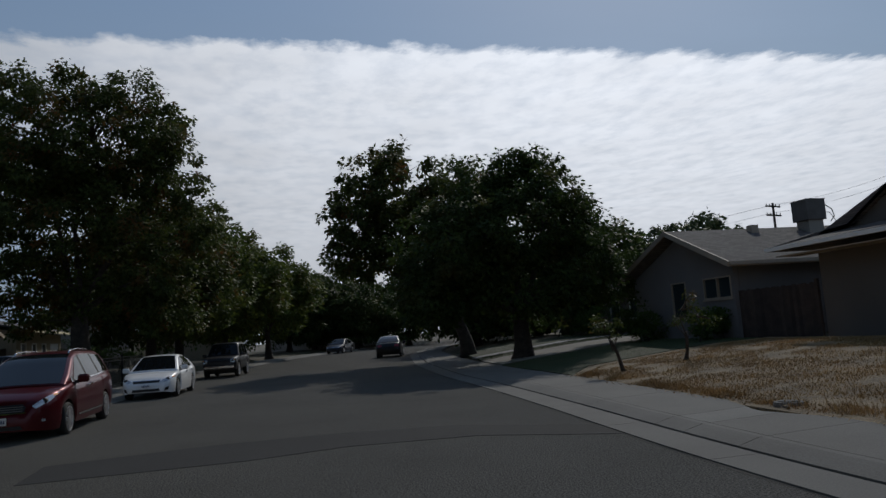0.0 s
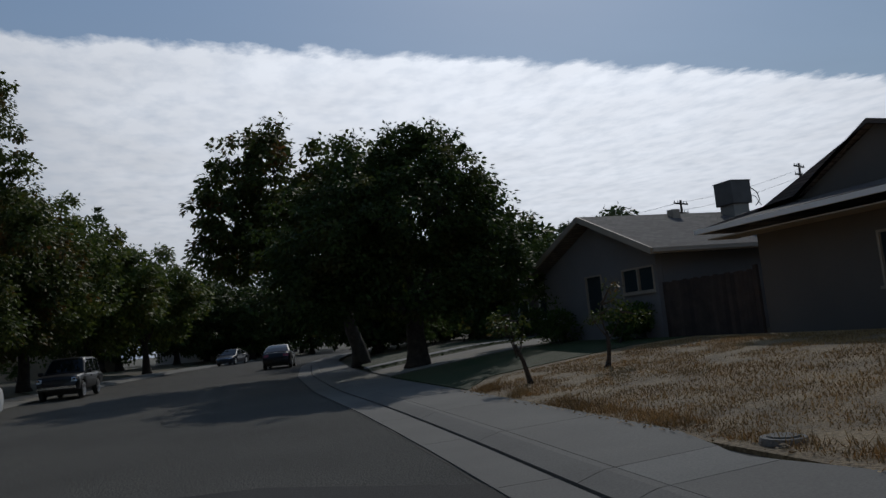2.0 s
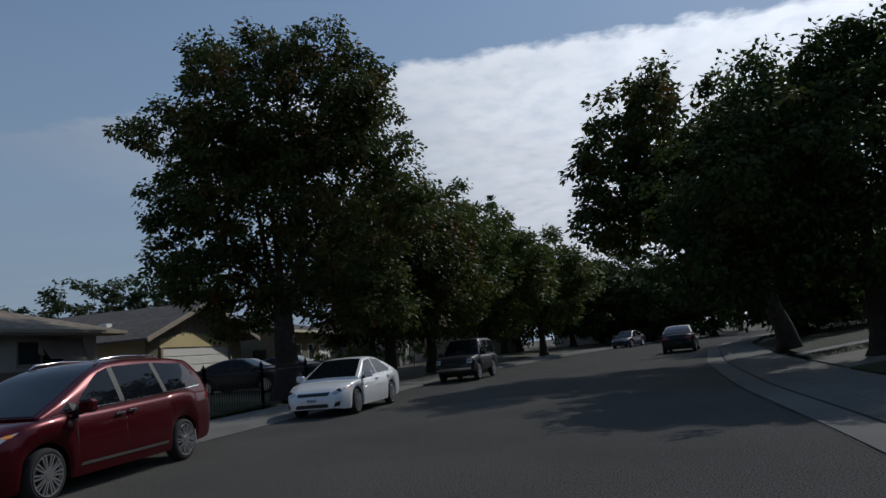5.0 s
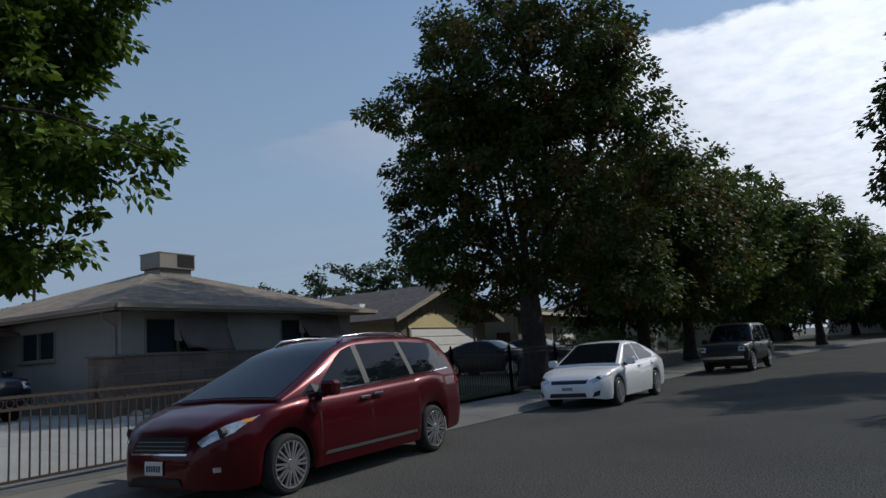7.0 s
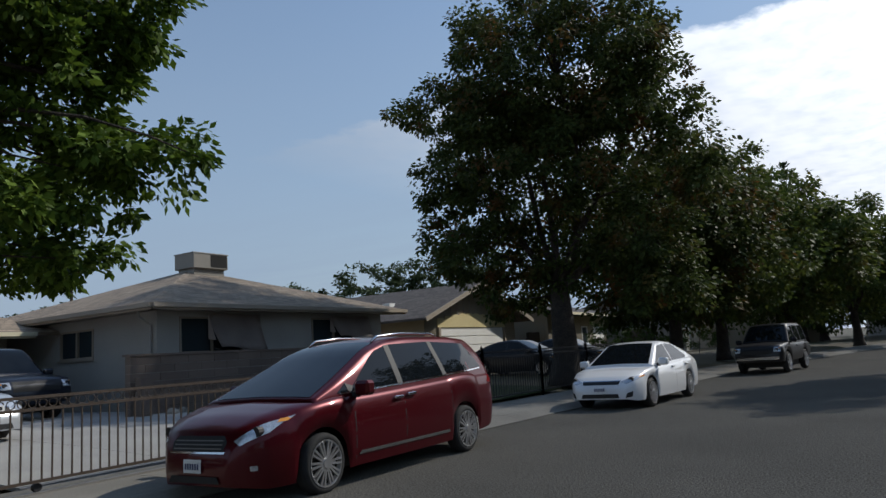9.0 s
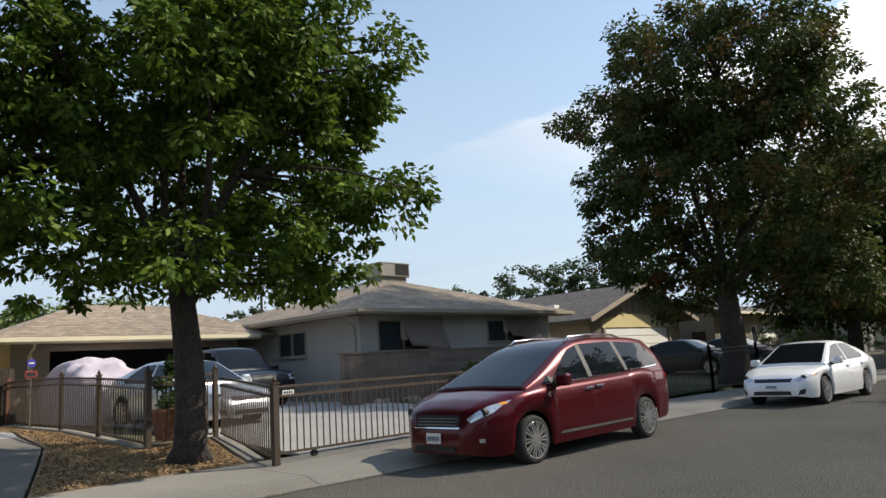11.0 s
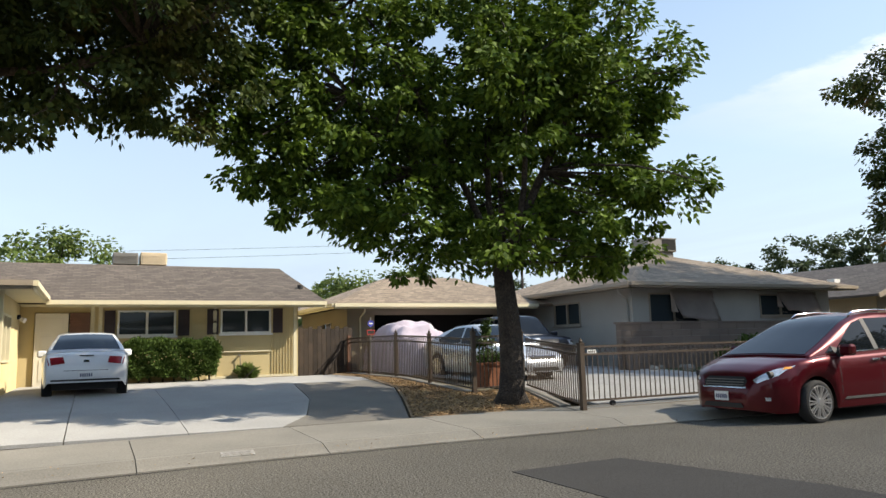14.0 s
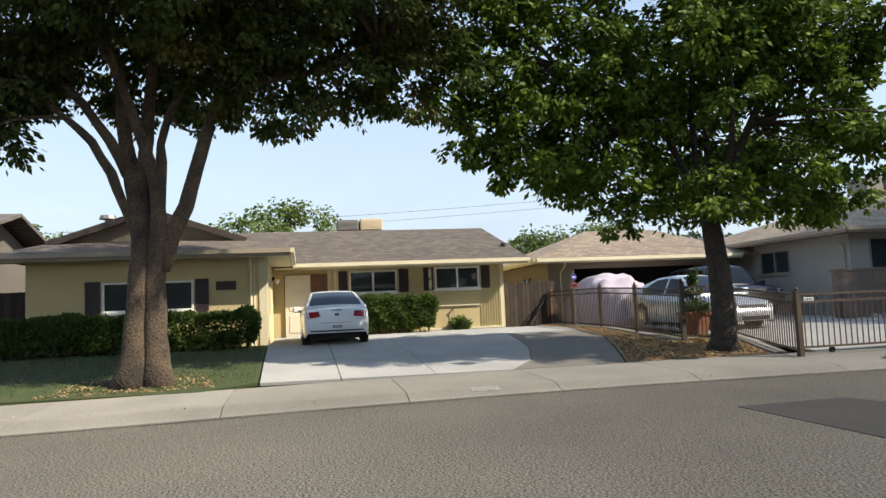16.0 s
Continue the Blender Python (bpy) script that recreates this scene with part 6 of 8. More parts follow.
flat_litter("leaf_litter", [(-8.45, 10.3), (-10.4, 11.0), (-12.8, 11.8), (-17, 12.4), (-20.5, 12.8), (-10.95, 12.55), (-11.2, 14), (-8.45, 13.1)], 16000, 0.026, LITTER, "fallen brown leaves between the drives", 75)
flat_litter("leaf_litter", [(-7.9, 0.6), (-9.4, 0.9), (-9.6, 2.9), (-8.1, 3.2)], 1300, 0.026, LITTER, "fallen brown leaves round a tree foot", 76)
flat_litter("leaf_litter", [(6.0, 6), (6.4, 6), (7.2, 17.5), (6.7, 17.5)], 500, 0.03, LITTER, "fallen brown leaves at the pavement edge", 77)
flat_litter("leaf_litter", [(-6.1, -2), (-6.55, 9), (-6.35, 14), (-6.1, 14), (-6.25, 9), (-5.8, -2)], 260, 0.016, LITTER, "fallen brown leaves along the gutter", 78)


# ---- cars ----
def rounded(v, pts):
    xs = [p[0] for p in pts]
    return float(np.interp(v, xs, [p[1] for p in pts]))


def smooth_profile(pts, x0, x1, n, k=3):
    xs = np.linspace(x0, x1, n)
    v = np.interp(xs, [p[0] for p in pts], [p[1] for p in pts])
    for _ in range(k):
        v[1:-1] = (v[:-2] + 2 * v[1:-1] + v[2:]) / 4
    return xs, v


from mathutils.bvhtree import BVHTree


def car(label, m, L, W, wheelbase, front_over, tyre_r, deck, roof, belt, sill, width, paint, wheels="alloy", cabin_in=0.2, windows=(), pillars=True, name="car", category="car",
        headlight=None, grille=None, rear=None, trims=(), rails=False, skirt=None, mirror_x=None, doors=(), handles=(), spokes=10, group="", arch=0.06):
    """A car: lofted body with cut wheel arches, cabin, glass, wheels and lamps. Forward is +x, the origin lies between the axles on the ground.
    deck: height of bonnet, waist and boot along x; roof: outline of the cabin along x; belt: waist height along x; width: half width along x."""
    c = thing(name, m, label, category, group)
    ax_f, ax_r = wheelbase / 2, -wheelbase / 2
    x1 = ax_f + front_over
    x0 = x1 - L
    n = 110
    xs, dz = smooth_profile(deck, x0, x1, n, 2)
    _, hw = smooth_profile(width, x0, x1, n, 3)
    _, sl = smooth_profile(sill, x0, x1, n, 1)
    bm = bmesh.new()
    rings = []
    for x, top, w, s in zip(xs, dz, hw, sl):
        for a in (ax_f, ax_r):
            d = abs(x - a)
            rr = tyre_r + arch
            if d < rr:
                s = max(s, tyre_r + math.sqrt(rr * rr - d * d))
        s = min(s, top - 0.1)
        h = top - s
        half = [(w * 0.955, s), (w * 0.985, s + h * 0.18), (w, s + h * 0.45), (w * 0.992, s + h * 0.7), (w * 0.965, s + h * 0.88), (w * 0.91, s + h * 0.97), (w * 0.6, top), (0, top + 0.018)]
        ring = [(x, y, z) for y, z in half] + [(x, -y, z) for y, z in half[-2::-1]]
        rings.append([bm.verts.new(p) for p in ring])
    for a, b in zip(rings, rings[1:]):
        for i in range(len(a) - 1):
            bm.faces.new((a[i], a[i + 1], b[i + 1], b[i]))
    bm.faces.new(rings[0])
    bm.faces.new(rings[-1][::-1])
    bmesh.ops.recalc_face_normals(bm, faces=bm.faces)
    tree_b = BVHTree.FromBMesh(bm)
    part("body", bm, paint, c, smooth=True)
    part("underbody", boxed(x0 + 0.5, x1 - 0.8, -W / 2 + 0.24, W / 2 - 0.24, 0.2, 0.5), BLACK_TRIM, c)
    # cabin
    rx0, rx1 = roof[0][0], roof[-1][0]
    n = 60
    cx, cz = smooth_profile(roof, rx0, rx1, n, 2)
    zmax = max(z for _, z in roof)
    bm = bmesh.new()
    rings = []

    def side_y(x, z):
        b = rounded(x, belt)
        w = rounded(x, width)
        t = max(0.0, (z - b) / (zmax - b))
        return w * 0.93 - cabin_in * t

    for x, z in zip(cx, cz):
        b = rounded(x, belt) - 0.03
        z = max(z, b + 0.005)
        half = []
        for f in (0, 0.33, 0.66, 0.9):
            zz = b + (z - b) * f
            half.append((side_y(x, zz), zz))
        y9 = half[-1][0]
        half += [(y9 * 0.93, b + (z - b) * 0.985), (y9 * 0.6, z + 0.012), (0, z + 0.022)]
        ring = [(x, y, zz) for y, zz in half] + [(x, -y, zz) for y, zz in half[-2::-1]]
        rings.append([bm.verts.new(p) for p in ring])
    for a, b in zip(rings, rings[1:]):
        for i in range(len(a) - 1):
            bm.faces.new((a[i], a[i + 1], b[i + 1], b[i]))
    bm.faces.new(rings[0])
    bm.faces.new(rings[-1][::-1])
    bmesh.ops.recalc_face_normals(bm, faces=bm.faces)
    tree_c = BVHTree.FromBMesh(bm)
    part("cabin", bm, paint, c, smooth=True)

    def patch(name, pts, axis, material, tree, off=0.006, parent=c, label="", flip=False):
        """A panel laid on the shell: pts are (x, z) for sides, (y, z) for ends, (x, y) from above."""
        b = bmesh.new()
        b.faces.new([b.verts.new((p[0], p[1], 0)) for p in pts])
        bmesh.ops.triangulate(b, faces=b.faces[:])
        for _ in range(2):
            bmesh.ops.subdivide_edges(b, edges=b.edges[:], cuts=1, use_grid_fill=True)
        for v in b.verts:
            u, w = v.co.x, v.co.y
            if axis in ("left", "right"):
                s = 1 if axis == "left" else -1
                o, d = Vector((u, s * 3, w)), Vector((0, -s, 0))
            elif axis in ("front", "rear"):
                s = 1 if axis == "front" else -1
                o, d = Vector((s * 5, u, w)), Vector((-s, 0, 0))
            else:
                o, d = Vector((u, w, 4)), Vector((0, 0, -1))
            hit = tree.ray_cast(o, d)
            v.co = (hit[0] - d * off) if hit[0] else (o + d * 2.05)
        return part(name, b, material, parent, label, smooth=True)

    for pts in windows:
        for side in ("left", "right"):
            patch("side_window", pts, side, CAR_GLASS, tree_c)
    for pts, material in trims:
        for side in ("left", "right"):
            patch("window_trim", pts, side, material, tree_c, 0.009)
    # windscreen and back light, laid from above on the slopes
    zf = [(x, z) for x, z in zip(cx, cz)]
    peak_f = max(x for x, z in zf if z > zmax - 0.06)
    peak_r = min(x for x, z in zf if z > zmax - 0.06)

    def screen(xa, xb, nm):
        b = bmesh.new()
        rows = []
        for i in range(9):
            x = xa + (xb - xa) * i / 8
            z = float(np.interp(x, cx, cz))
            y = side_y(x, z) * 0.93 - 0.03
            row = []
            for j in range(9):
                yy = -y + 2 * y * j / 8
                hit = tree_c.ray_cast(Vector((x, yy, 4)), Vector((0, 0, -1)))
                row.append(b.verts.new((hit[0] if hit[0] else Vector((x, yy, z))) + Vector((0, 0, 0.008))))
            rows.append(row)
        for i in range(8):
            for j in range(8):
                b.faces.new((rows[i][j], rows[i + 1][j], rows[i + 1][j + 1], rows[i][j + 1]))
        part(nm, b, CAR_GLASS, c, smooth=True)

    screen(rx1 - 0.06, peak_f + 0.04, "windscreen")
    if peak_r - rx0 > 0.12:
        screen(peak_r - 0.04, rx0 + 0.08, "rear_window")
    for x, z0, z1 in doors:
        for side in ("left", "right"):
            patch("door_seam", [(x - 0.006, z0), (x + 0.006, z0), (x + 0.006, z1), (x - 0.006, z1)], side, BLACK_TRIM, tree_b, 0.003)
    for x, z in handles:
        for s in (-1, 1):
            yb = rounded(x, width) * 0.985
            part("door_handle", boxed(x - 0.09, x + 0.09, s * yb - 0.02, s * yb + 0.03, z - 0.018, z + 0.018, bevel=0.008), CHROME if rails else paint, c)
    if mirror_x is not None:
        for s in (-1, 1):
            yb = rounded(mirror_x, width)
            zb = rounded(mirror_x, belt)
            mr = part("mirror", boxed(mirror_x - 0.08, mirror_x + 0.08, s * (yb + 0.09) - 0.11, s * (yb + 0.09) + 0.11, zb + 0.0, zb + 0.17, bevel=0.035), paint, c)
            part("mirror_foot", boxed(mirror_x - 0.03, mirror_x + 0.03, s * (yb - 0.06) - 0.06, s * (yb - 0.06) + 0.06, zb - 0.02, zb + 0.05), BLACK_TRIM, mr)
    if headlight:
        for s in (-1, 1):
            h = patch("headlight", [(s * y, z) for y, z in headlight], "front", LAMP_CLEAR, tree_b, 0.008)
            ys_, zs_ = [p[0] for p in headlight], [p[1] for p in headlight]
            yo, zo = max(ys_), max(zs_)
            patch("indicator", [(s * (yo - 0.07), zo - 0.06), (s * (yo - 0.02), zo - 0.05), (s * (yo - 0.012), zo - 0.012), (s * (yo - 0.07), zo - 0.025)], "front", AMBER, tree_b, 0.013, h)
            hit = tree_b.ray_cast(Vector((5, s * (sum(ys_) / len(ys_)), sum(zs_) / len(zs_))), Vector((-1, 0, 0)))
            if hit[0]:
                part("lens", cyl(bmesh.new(), hit[0] - Vector((0.06, 0, 0)), hit[0] + Vector((0.014, 0, 0)), 0.055), BLACK_TRIM, h)
    if grille:
        for k, (pts, material) in enumerate(grille):
            patch("grille" if k == 0 else "front_trim", pts, "front", material, tree_b, 0.006 + 0.003 * k)
    if rear:
        for k, (nm, pts, material) in enumerate(rear):
            patch(nm, pts, "rear", material, tree_b, 0.006 + 0.002 * k)
    if skirt:
        for side in ("left", "right"):
            patch("side_moulding", skirt, side, CHROME, tree_b, 0.008)
    if rails:
        for s in (-1, 1):
            y = s * (side_y(0, zmax) - 0.08)
            b = bmesh.new()
            tube(b, [(0.12, y, zmax - 0.05), (0.0, y, zmax + 0.015), (-0.5, y, zmax + 0.045), (-1.3, y, zmax + 0.03), (-1.55, y, zmax - 0.05)], [0.018] * 5, 8)
            part("roof_rail", b, CHROME, c, smooth=True)
    for ax in (ax_f, ax_r):
        for s in (-1, 1):
            yw = s * (rounded(ax, width) - 0.125)
            b = bmesh.new()
            prof = [(0.74, -0.1), (0.88, -0.105), (0.97, -0.085), (1.0, -0.05), (1.0, 0.05), (0.97, 0.085), (0.88, 0.105), (0.74, 0.1)]
            N = 28
            rr = [[b.verts.new((tyre_r * r * math.cos(2 * math.pi * k / N), o, tyre_r * r * math.sin(2 * math.pi * k / N))) for k in range(N)] for r, o in prof]
            for p, q in zip(rr, rr[1:] + rr[:1]):
                for k in range(N):
                    b.faces.new((p[k], p[(k + 1) % N], q[(k + 1) % N], q[k]))
            b.transform(Matrix.Translation((ax, yw, tyre_r)))
            wh = part("wheel", b, TYRE, c, smooth=True)
            b = bmesh.new()
            cyl(b, (ax, yw + s * 0.02, tyre_r), (ax, yw + s * 0.03, tyre_r), tyre_r * 0.7, n=24)
            part("brake_disc", b, BLACK_TRIM, wh)
            b = bmesh.new()
            N = 28
            r2 = [[b.verts.new((ax + tyre_r * r * math.cos(2 * math.pi * k / N), yw + s * o, tyre_r + tyre_r * r * math.sin(2 * math.pi * k / N))) for k in range(N)] for r, o in ((0.72, 0.106), (0.77, 0.11), (0.77, 0.05), (0.68, 0.06))]
            for p, q in zip(r2, r2[1:] + r2[:1]):
                for k in range(N):
                    b.faces.new((p[k], p[(k + 1) % N], q[(k + 1) % N], q[k]))
            for k in range(spokes):
                a = 2 * math.pi * k / spokes
                d = Vector((math.cos(a), 0, math.sin(a)))
                e = Vector((-math.sin(a), 0, math.cos(a)))
                o = Vector((ax, yw + s * 0.1, tyre_r))
                for q in (-1, 1):
                    beam(b, o + d * tyre_r * 0.1 + e * q * tyre_r * 0.02, o + d * tyre_r * 0.73 + e * q * tyre_r * 0.085, 0.022, 0.024)
            cyl(b, (ax, yw + s * 0.08, tyre_r), (ax, yw + s * 0.118, tyre_r), tyre_r * 0.17, n=12)
            part("rim", b, ALLOY, wh)
    c["half_width"] = W / 2
    return c, patch, tree_b, (x0, x1)


def number_plate(c, patch, tree, end, y, z, w=0.31, h=0.155):
    p = patch("number_plate", [(y - w / 2, z - h / 2), (y + w / 2, z - h / 2), (y + w / 2, z + h / 2), (y - w / 2, z + h / 2)], end, PLATE, tree, 0.02)
    for k in range(6):
        a = y - w * 0.4 + k * w * 0.138
        patch("plate_bar", [(a, z - h * 0.25), (a + w * 0.09, z - h * 0.25), (a + w * 0.09, z + h * 0.2), (a, z + h * 0.2)], end, INK, tree, 0.024, p)


# red minivan
VW = 0.99
van, vp, vt, _ = car("dark red minivan with chrome side mouldings parked at the kerb", pose(-5.76, 17.02, -0.005, 0, 0.3, -90.5), 5.08, 1.98, 3.03, 1.0, 0.33,
    [(-2.6, 0.95), (-2.5, 1.12), (-1.5, 1.13), (0.6, 1.06), (1.25, 1.05), (1.75, 0.99), (2.12, 0.91), (2.36, 0.80), (2.48, 0.66), (2.52, 0.46)],
    [(-2.5, 1.12), (-2.38, 1.42), (-2.2, 1.62), (-1.6, 1.68), (-0.5, 1.70), (0.0, 1.665), (0.4, 1.565), (0.9, 1.335), (1.62, 1.02)],
    [(-2.6, 1.1), (-1.5, 1.1), (0.5, 1.04), (1.3, 1.0), (1.7, 0.97)],
    [(-2.6, 0.40), (-2.3, 0.28), (-1, 0.22), (1, 0.22), (2.2, 0.18), (2.52, 0.24)],
    [(-2.58, 0.80), (-2.4, 0.90), (-1.8, 0.975), (-0.5, 0.99), (1.2, 0.985), (1.7, 0.955), (2.0, 0.89), (2.25, 0.78), (2.42, 0.64), (2.52, 0.46)], RED_PAINT, cabin_in=0.29,
    windows=([(0.98, 1.07), (0.92, 1.13), (0.45, 1.44), (0.28, 1.53), (0.05, 1.585), (0.05, 1.09)], [(-0.06, 1.1), (-0.06, 1.6), (-0.98, 1.615), (-1.04, 1.13)], [(-1.14, 1.14), (-1.08, 1.61), (-1.95, 1.56), (-2.16, 1.32), (-2.24, 1.19)], [(1.24, 1.06), (1.05, 1.17), (1.03, 1.07)]),
    trims=(([(0.05, 1.09), (0.05, 1.59), (-0.06, 1.6), (-0.06, 1.1)], BLACK_TRIM), ([(-1.04, 1.13), (-0.98, 1.615), (-1.08, 1.615), (-1.14, 1.14)], BLACK_TRIM), ([(1.03, 1.07), (1.05, 1.17), (0.92, 1.13), (0.98, 1.07)], BLACK_TRIM),
           ([(1.2, 1.045), (0.0, 1.075), (-1.1, 1.115), (-2.2, 1.165), (-2.2, 1.18), (-1.1, 1.13), (0.0, 1.09), (1.2, 1.058)], CHROME)),
    headlight=[(0.53, 0.69), (0.60, 0.64), (0.79, 0.75), (0.88, 0.9), (0.73, 0.84)],
    grille=[([(-0.4, 0.57), (0.4, 0.57), (0.43, 0.68), (0.36, 0.74), (-0.36, 0.74), (-0.43, 0.68)], BLACK_TRIM), ([(-0.43, 0.565), (0.43, 0.565), (0.44, 0.585), (-0.44, 0.585)], CHROME), *[([(-0.38, z), (0.38, z), (0.38, z + 0.012), (-0.38, z + 0.012)], GALV) for z in (0.61, 0.65, 0.69)], ([(-0.4, 0.27), (0.4, 0.27), (0.36, 0.34), (-0.36, 0.34)], BLACK_TRIM)],
    rear=[("tail_lamp", [(0.58, 0.86), (0.7, 0.86), (0.7, 1.02), (0.6, 1.02)], RED_LAMP), ("tail_lamp", [(-0.58, 0.86), (-0.7, 0.86), (-0.7, 1.02), (-0.6, 1.02)], RED_LAMP)],
    rails=True, skirt=[(-1.02, 0.345), (0.98, 0.345), (0.94, 0.385), (-1.0, 0.385)], mirror_x=0.95, doors=((1.02, 0.3, 1.0), (0.02, 0.28, 1.06), (-1.12, 0.3, 1.08)), handles=((0.16, 0.93), (-0.12, 0.95)), spokes=10, name="minivan", category="minivan")
number_plate(van, vp, vt, "front", -0.02, 0.44, 0.28, 0.14)
for s in (-1, 1):
    vp("tail_lamp", [(-2.28, 0.95), (-2.46, 0.92), (-2.46, 1.1), (-2.38, 1.1)], "left" if s > 0 else "right", RED_LAMP, vt, 0.008)
    vp("fog_lamp", [(s * 0.68, 0.38), (s * 0.73, 0.38), (s * 0.73, 0.43), (s * 0.68, 0.43)], "front", LAMP_CLEAR, vt, 0.012)


def saloon(label, m, paint, L=4.8, W=1.82, wb=2.78, group="", front=True):
    return car(label, m, L, W, wb, 0.98, 0.325,
        [(-L + wb / 2 + 0.98, 0.72), (-2.25, 1.0), (-1.7, 1.03), (-1.0, 0.98), (0.7, 0.93), (1.1, 0.92), (1.7, 0.85), (2.1, 0.74), (2.3, 0.6), (2.4, 0.42)],
        [(-1.95, 1.03), (-1.35, 1.28), (-0.75, 1.44), (-0.2, 1.475), (0.25, 1.42), (1.2, 0.93)],
        [(-2, 1.0), (-1, 0.96), (0.6, 0.92), (1.3, 0.9)],
        [(-2.45, 0.38), (-2.2, 0.26), (-1, 0.2), (1, 0.2), (2.1, 0.2), (2.4, 0.26)],
        [(-2.45, 0.76), (-2.25, 0.84), (-1.6, 0.9), (0, 0.91), (1.3, 0.9), (1.9, 0.86), (2.2, 0.75), (2.4, 0.55)], paint, cabin_in=0.24,
        windows=([(0.95, 0.95), (0.28, 1.36), (-0.18, 1.40), (-0.22, 0.97)], [(-0.3, 0.98), (-0.26, 1.405), (-0.8, 1.37), (-1.42, 1.07), (-1.3, 1.0)]),
        headlight=[(0.46, 0.63), (0.6, 0.58), (0.78, 0.66), (0.86, 0.76), (0.66, 0.73)],
        grille=[([(-0.42, 0.57), (0.42, 0.57), (0.45, 0.66), (-0.45, 0.66)], BLACK_TRIM), ([(-0.43, 0.645), (0.43, 0.645), (0.44, 0.662), (-0.44, 0.662)], CHROME), ([(-0.45, 0.28), (0.45, 0.28), (0.42, 0.37), (-0.42, 0.37)], BLACK_TRIM),
                ([(0.58, 0.28), (0.7, 0.3), (0.72, 0.42), (0.62, 0.38)], BLACK_TRIM), ([(-0.58, 0.28), (-0.7, 0.3), (-0.72, 0.42), (-0.62, 0.38)], BLACK_TRIM)],
        rear=[("tail_lamp", [(0.42, 0.78), (0.74, 0.74), (0.78, 0.9), (0.46, 0.92)], RED_LAMP), ("tail_lamp", [(-0.42, 0.78), (-0.74, 0.74), (-0.78, 0.9), (-0.46, 0.92)], RED_LAMP),
              ("rear_valance", [(-0.7, 0.3), (0.7, 0.3), (0.68, 0.44), (-0.68, 0.44)], BLACK_TRIM), ("boot_seam", [(-0.44, 0.62), (0.44, 0.62), (0.44, 0.63), (-0.44, 0.63)], BLACK_TRIM)],
        mirror_x=0.86, doors=((1.0, 0.28, 0.9), (-0.24, 0.24, 0.95), (-1.3, 0.5, 0.96)), handles=((-0.08, 0.84), (-1.12, 0.86)), spokes=10, group=group)


cs, cp, ct, _ = saloon("white four-door saloon parked under a street tree", pose(-4.72, 26.5, 0.0, 0, 0, -93.5) @ Matrix.Diagonal((0.95, 0.96, 0.95, 1)), WHITE_CAR)
number_plate(cs, cp, ct, "front", 0, 0.47)
ms, mp, mt, _ = saloon("white saloon parked nose-in on the driveway, rear lamps seen", pose(-15.88, 5.32, 0.43, 0, 0.0, 181) @ Matrix.Diagonal((0.92, 0.92, 0.94, 1)), WHITE_CAR)
number_plate(ms, mp, mt, "rear", 0, 0.53)
mp("badge", [(-0.06, 0.8), (0.06, 0.8), (0.05, 0.85), (-0.05, 0.85)], "rear", CHROME, mt, 0.02)
mp("keyhole_strip", [(-0.14, 0.93), (0.14, 0.93), (0.14, 0.955), (-0.14, 0.955)], "rear", BLACK_TRIM, mt, 0.015)
sv, sp_, st_, _ = saloon("silver car parked behind the iron fence", pose(-14.75, 15.35, 0.40, 0, 1.0, 8) @ Matrix.Diagonal((0.96, 1, 1.0, 1)), SILVER_CAR)
saloon("dark saloon on a driveway behind a black fence", pose(-12.6, 36.4, 0.33, 0, 0, -4), DARK_CAR, group="dark cars on a driveway")
saloon("dark saloon on a driveway beside another", pose(-12.2, 40.4, 0.33, 0, 0, -2), NAVY_CAR, group="dark cars on a driveway")


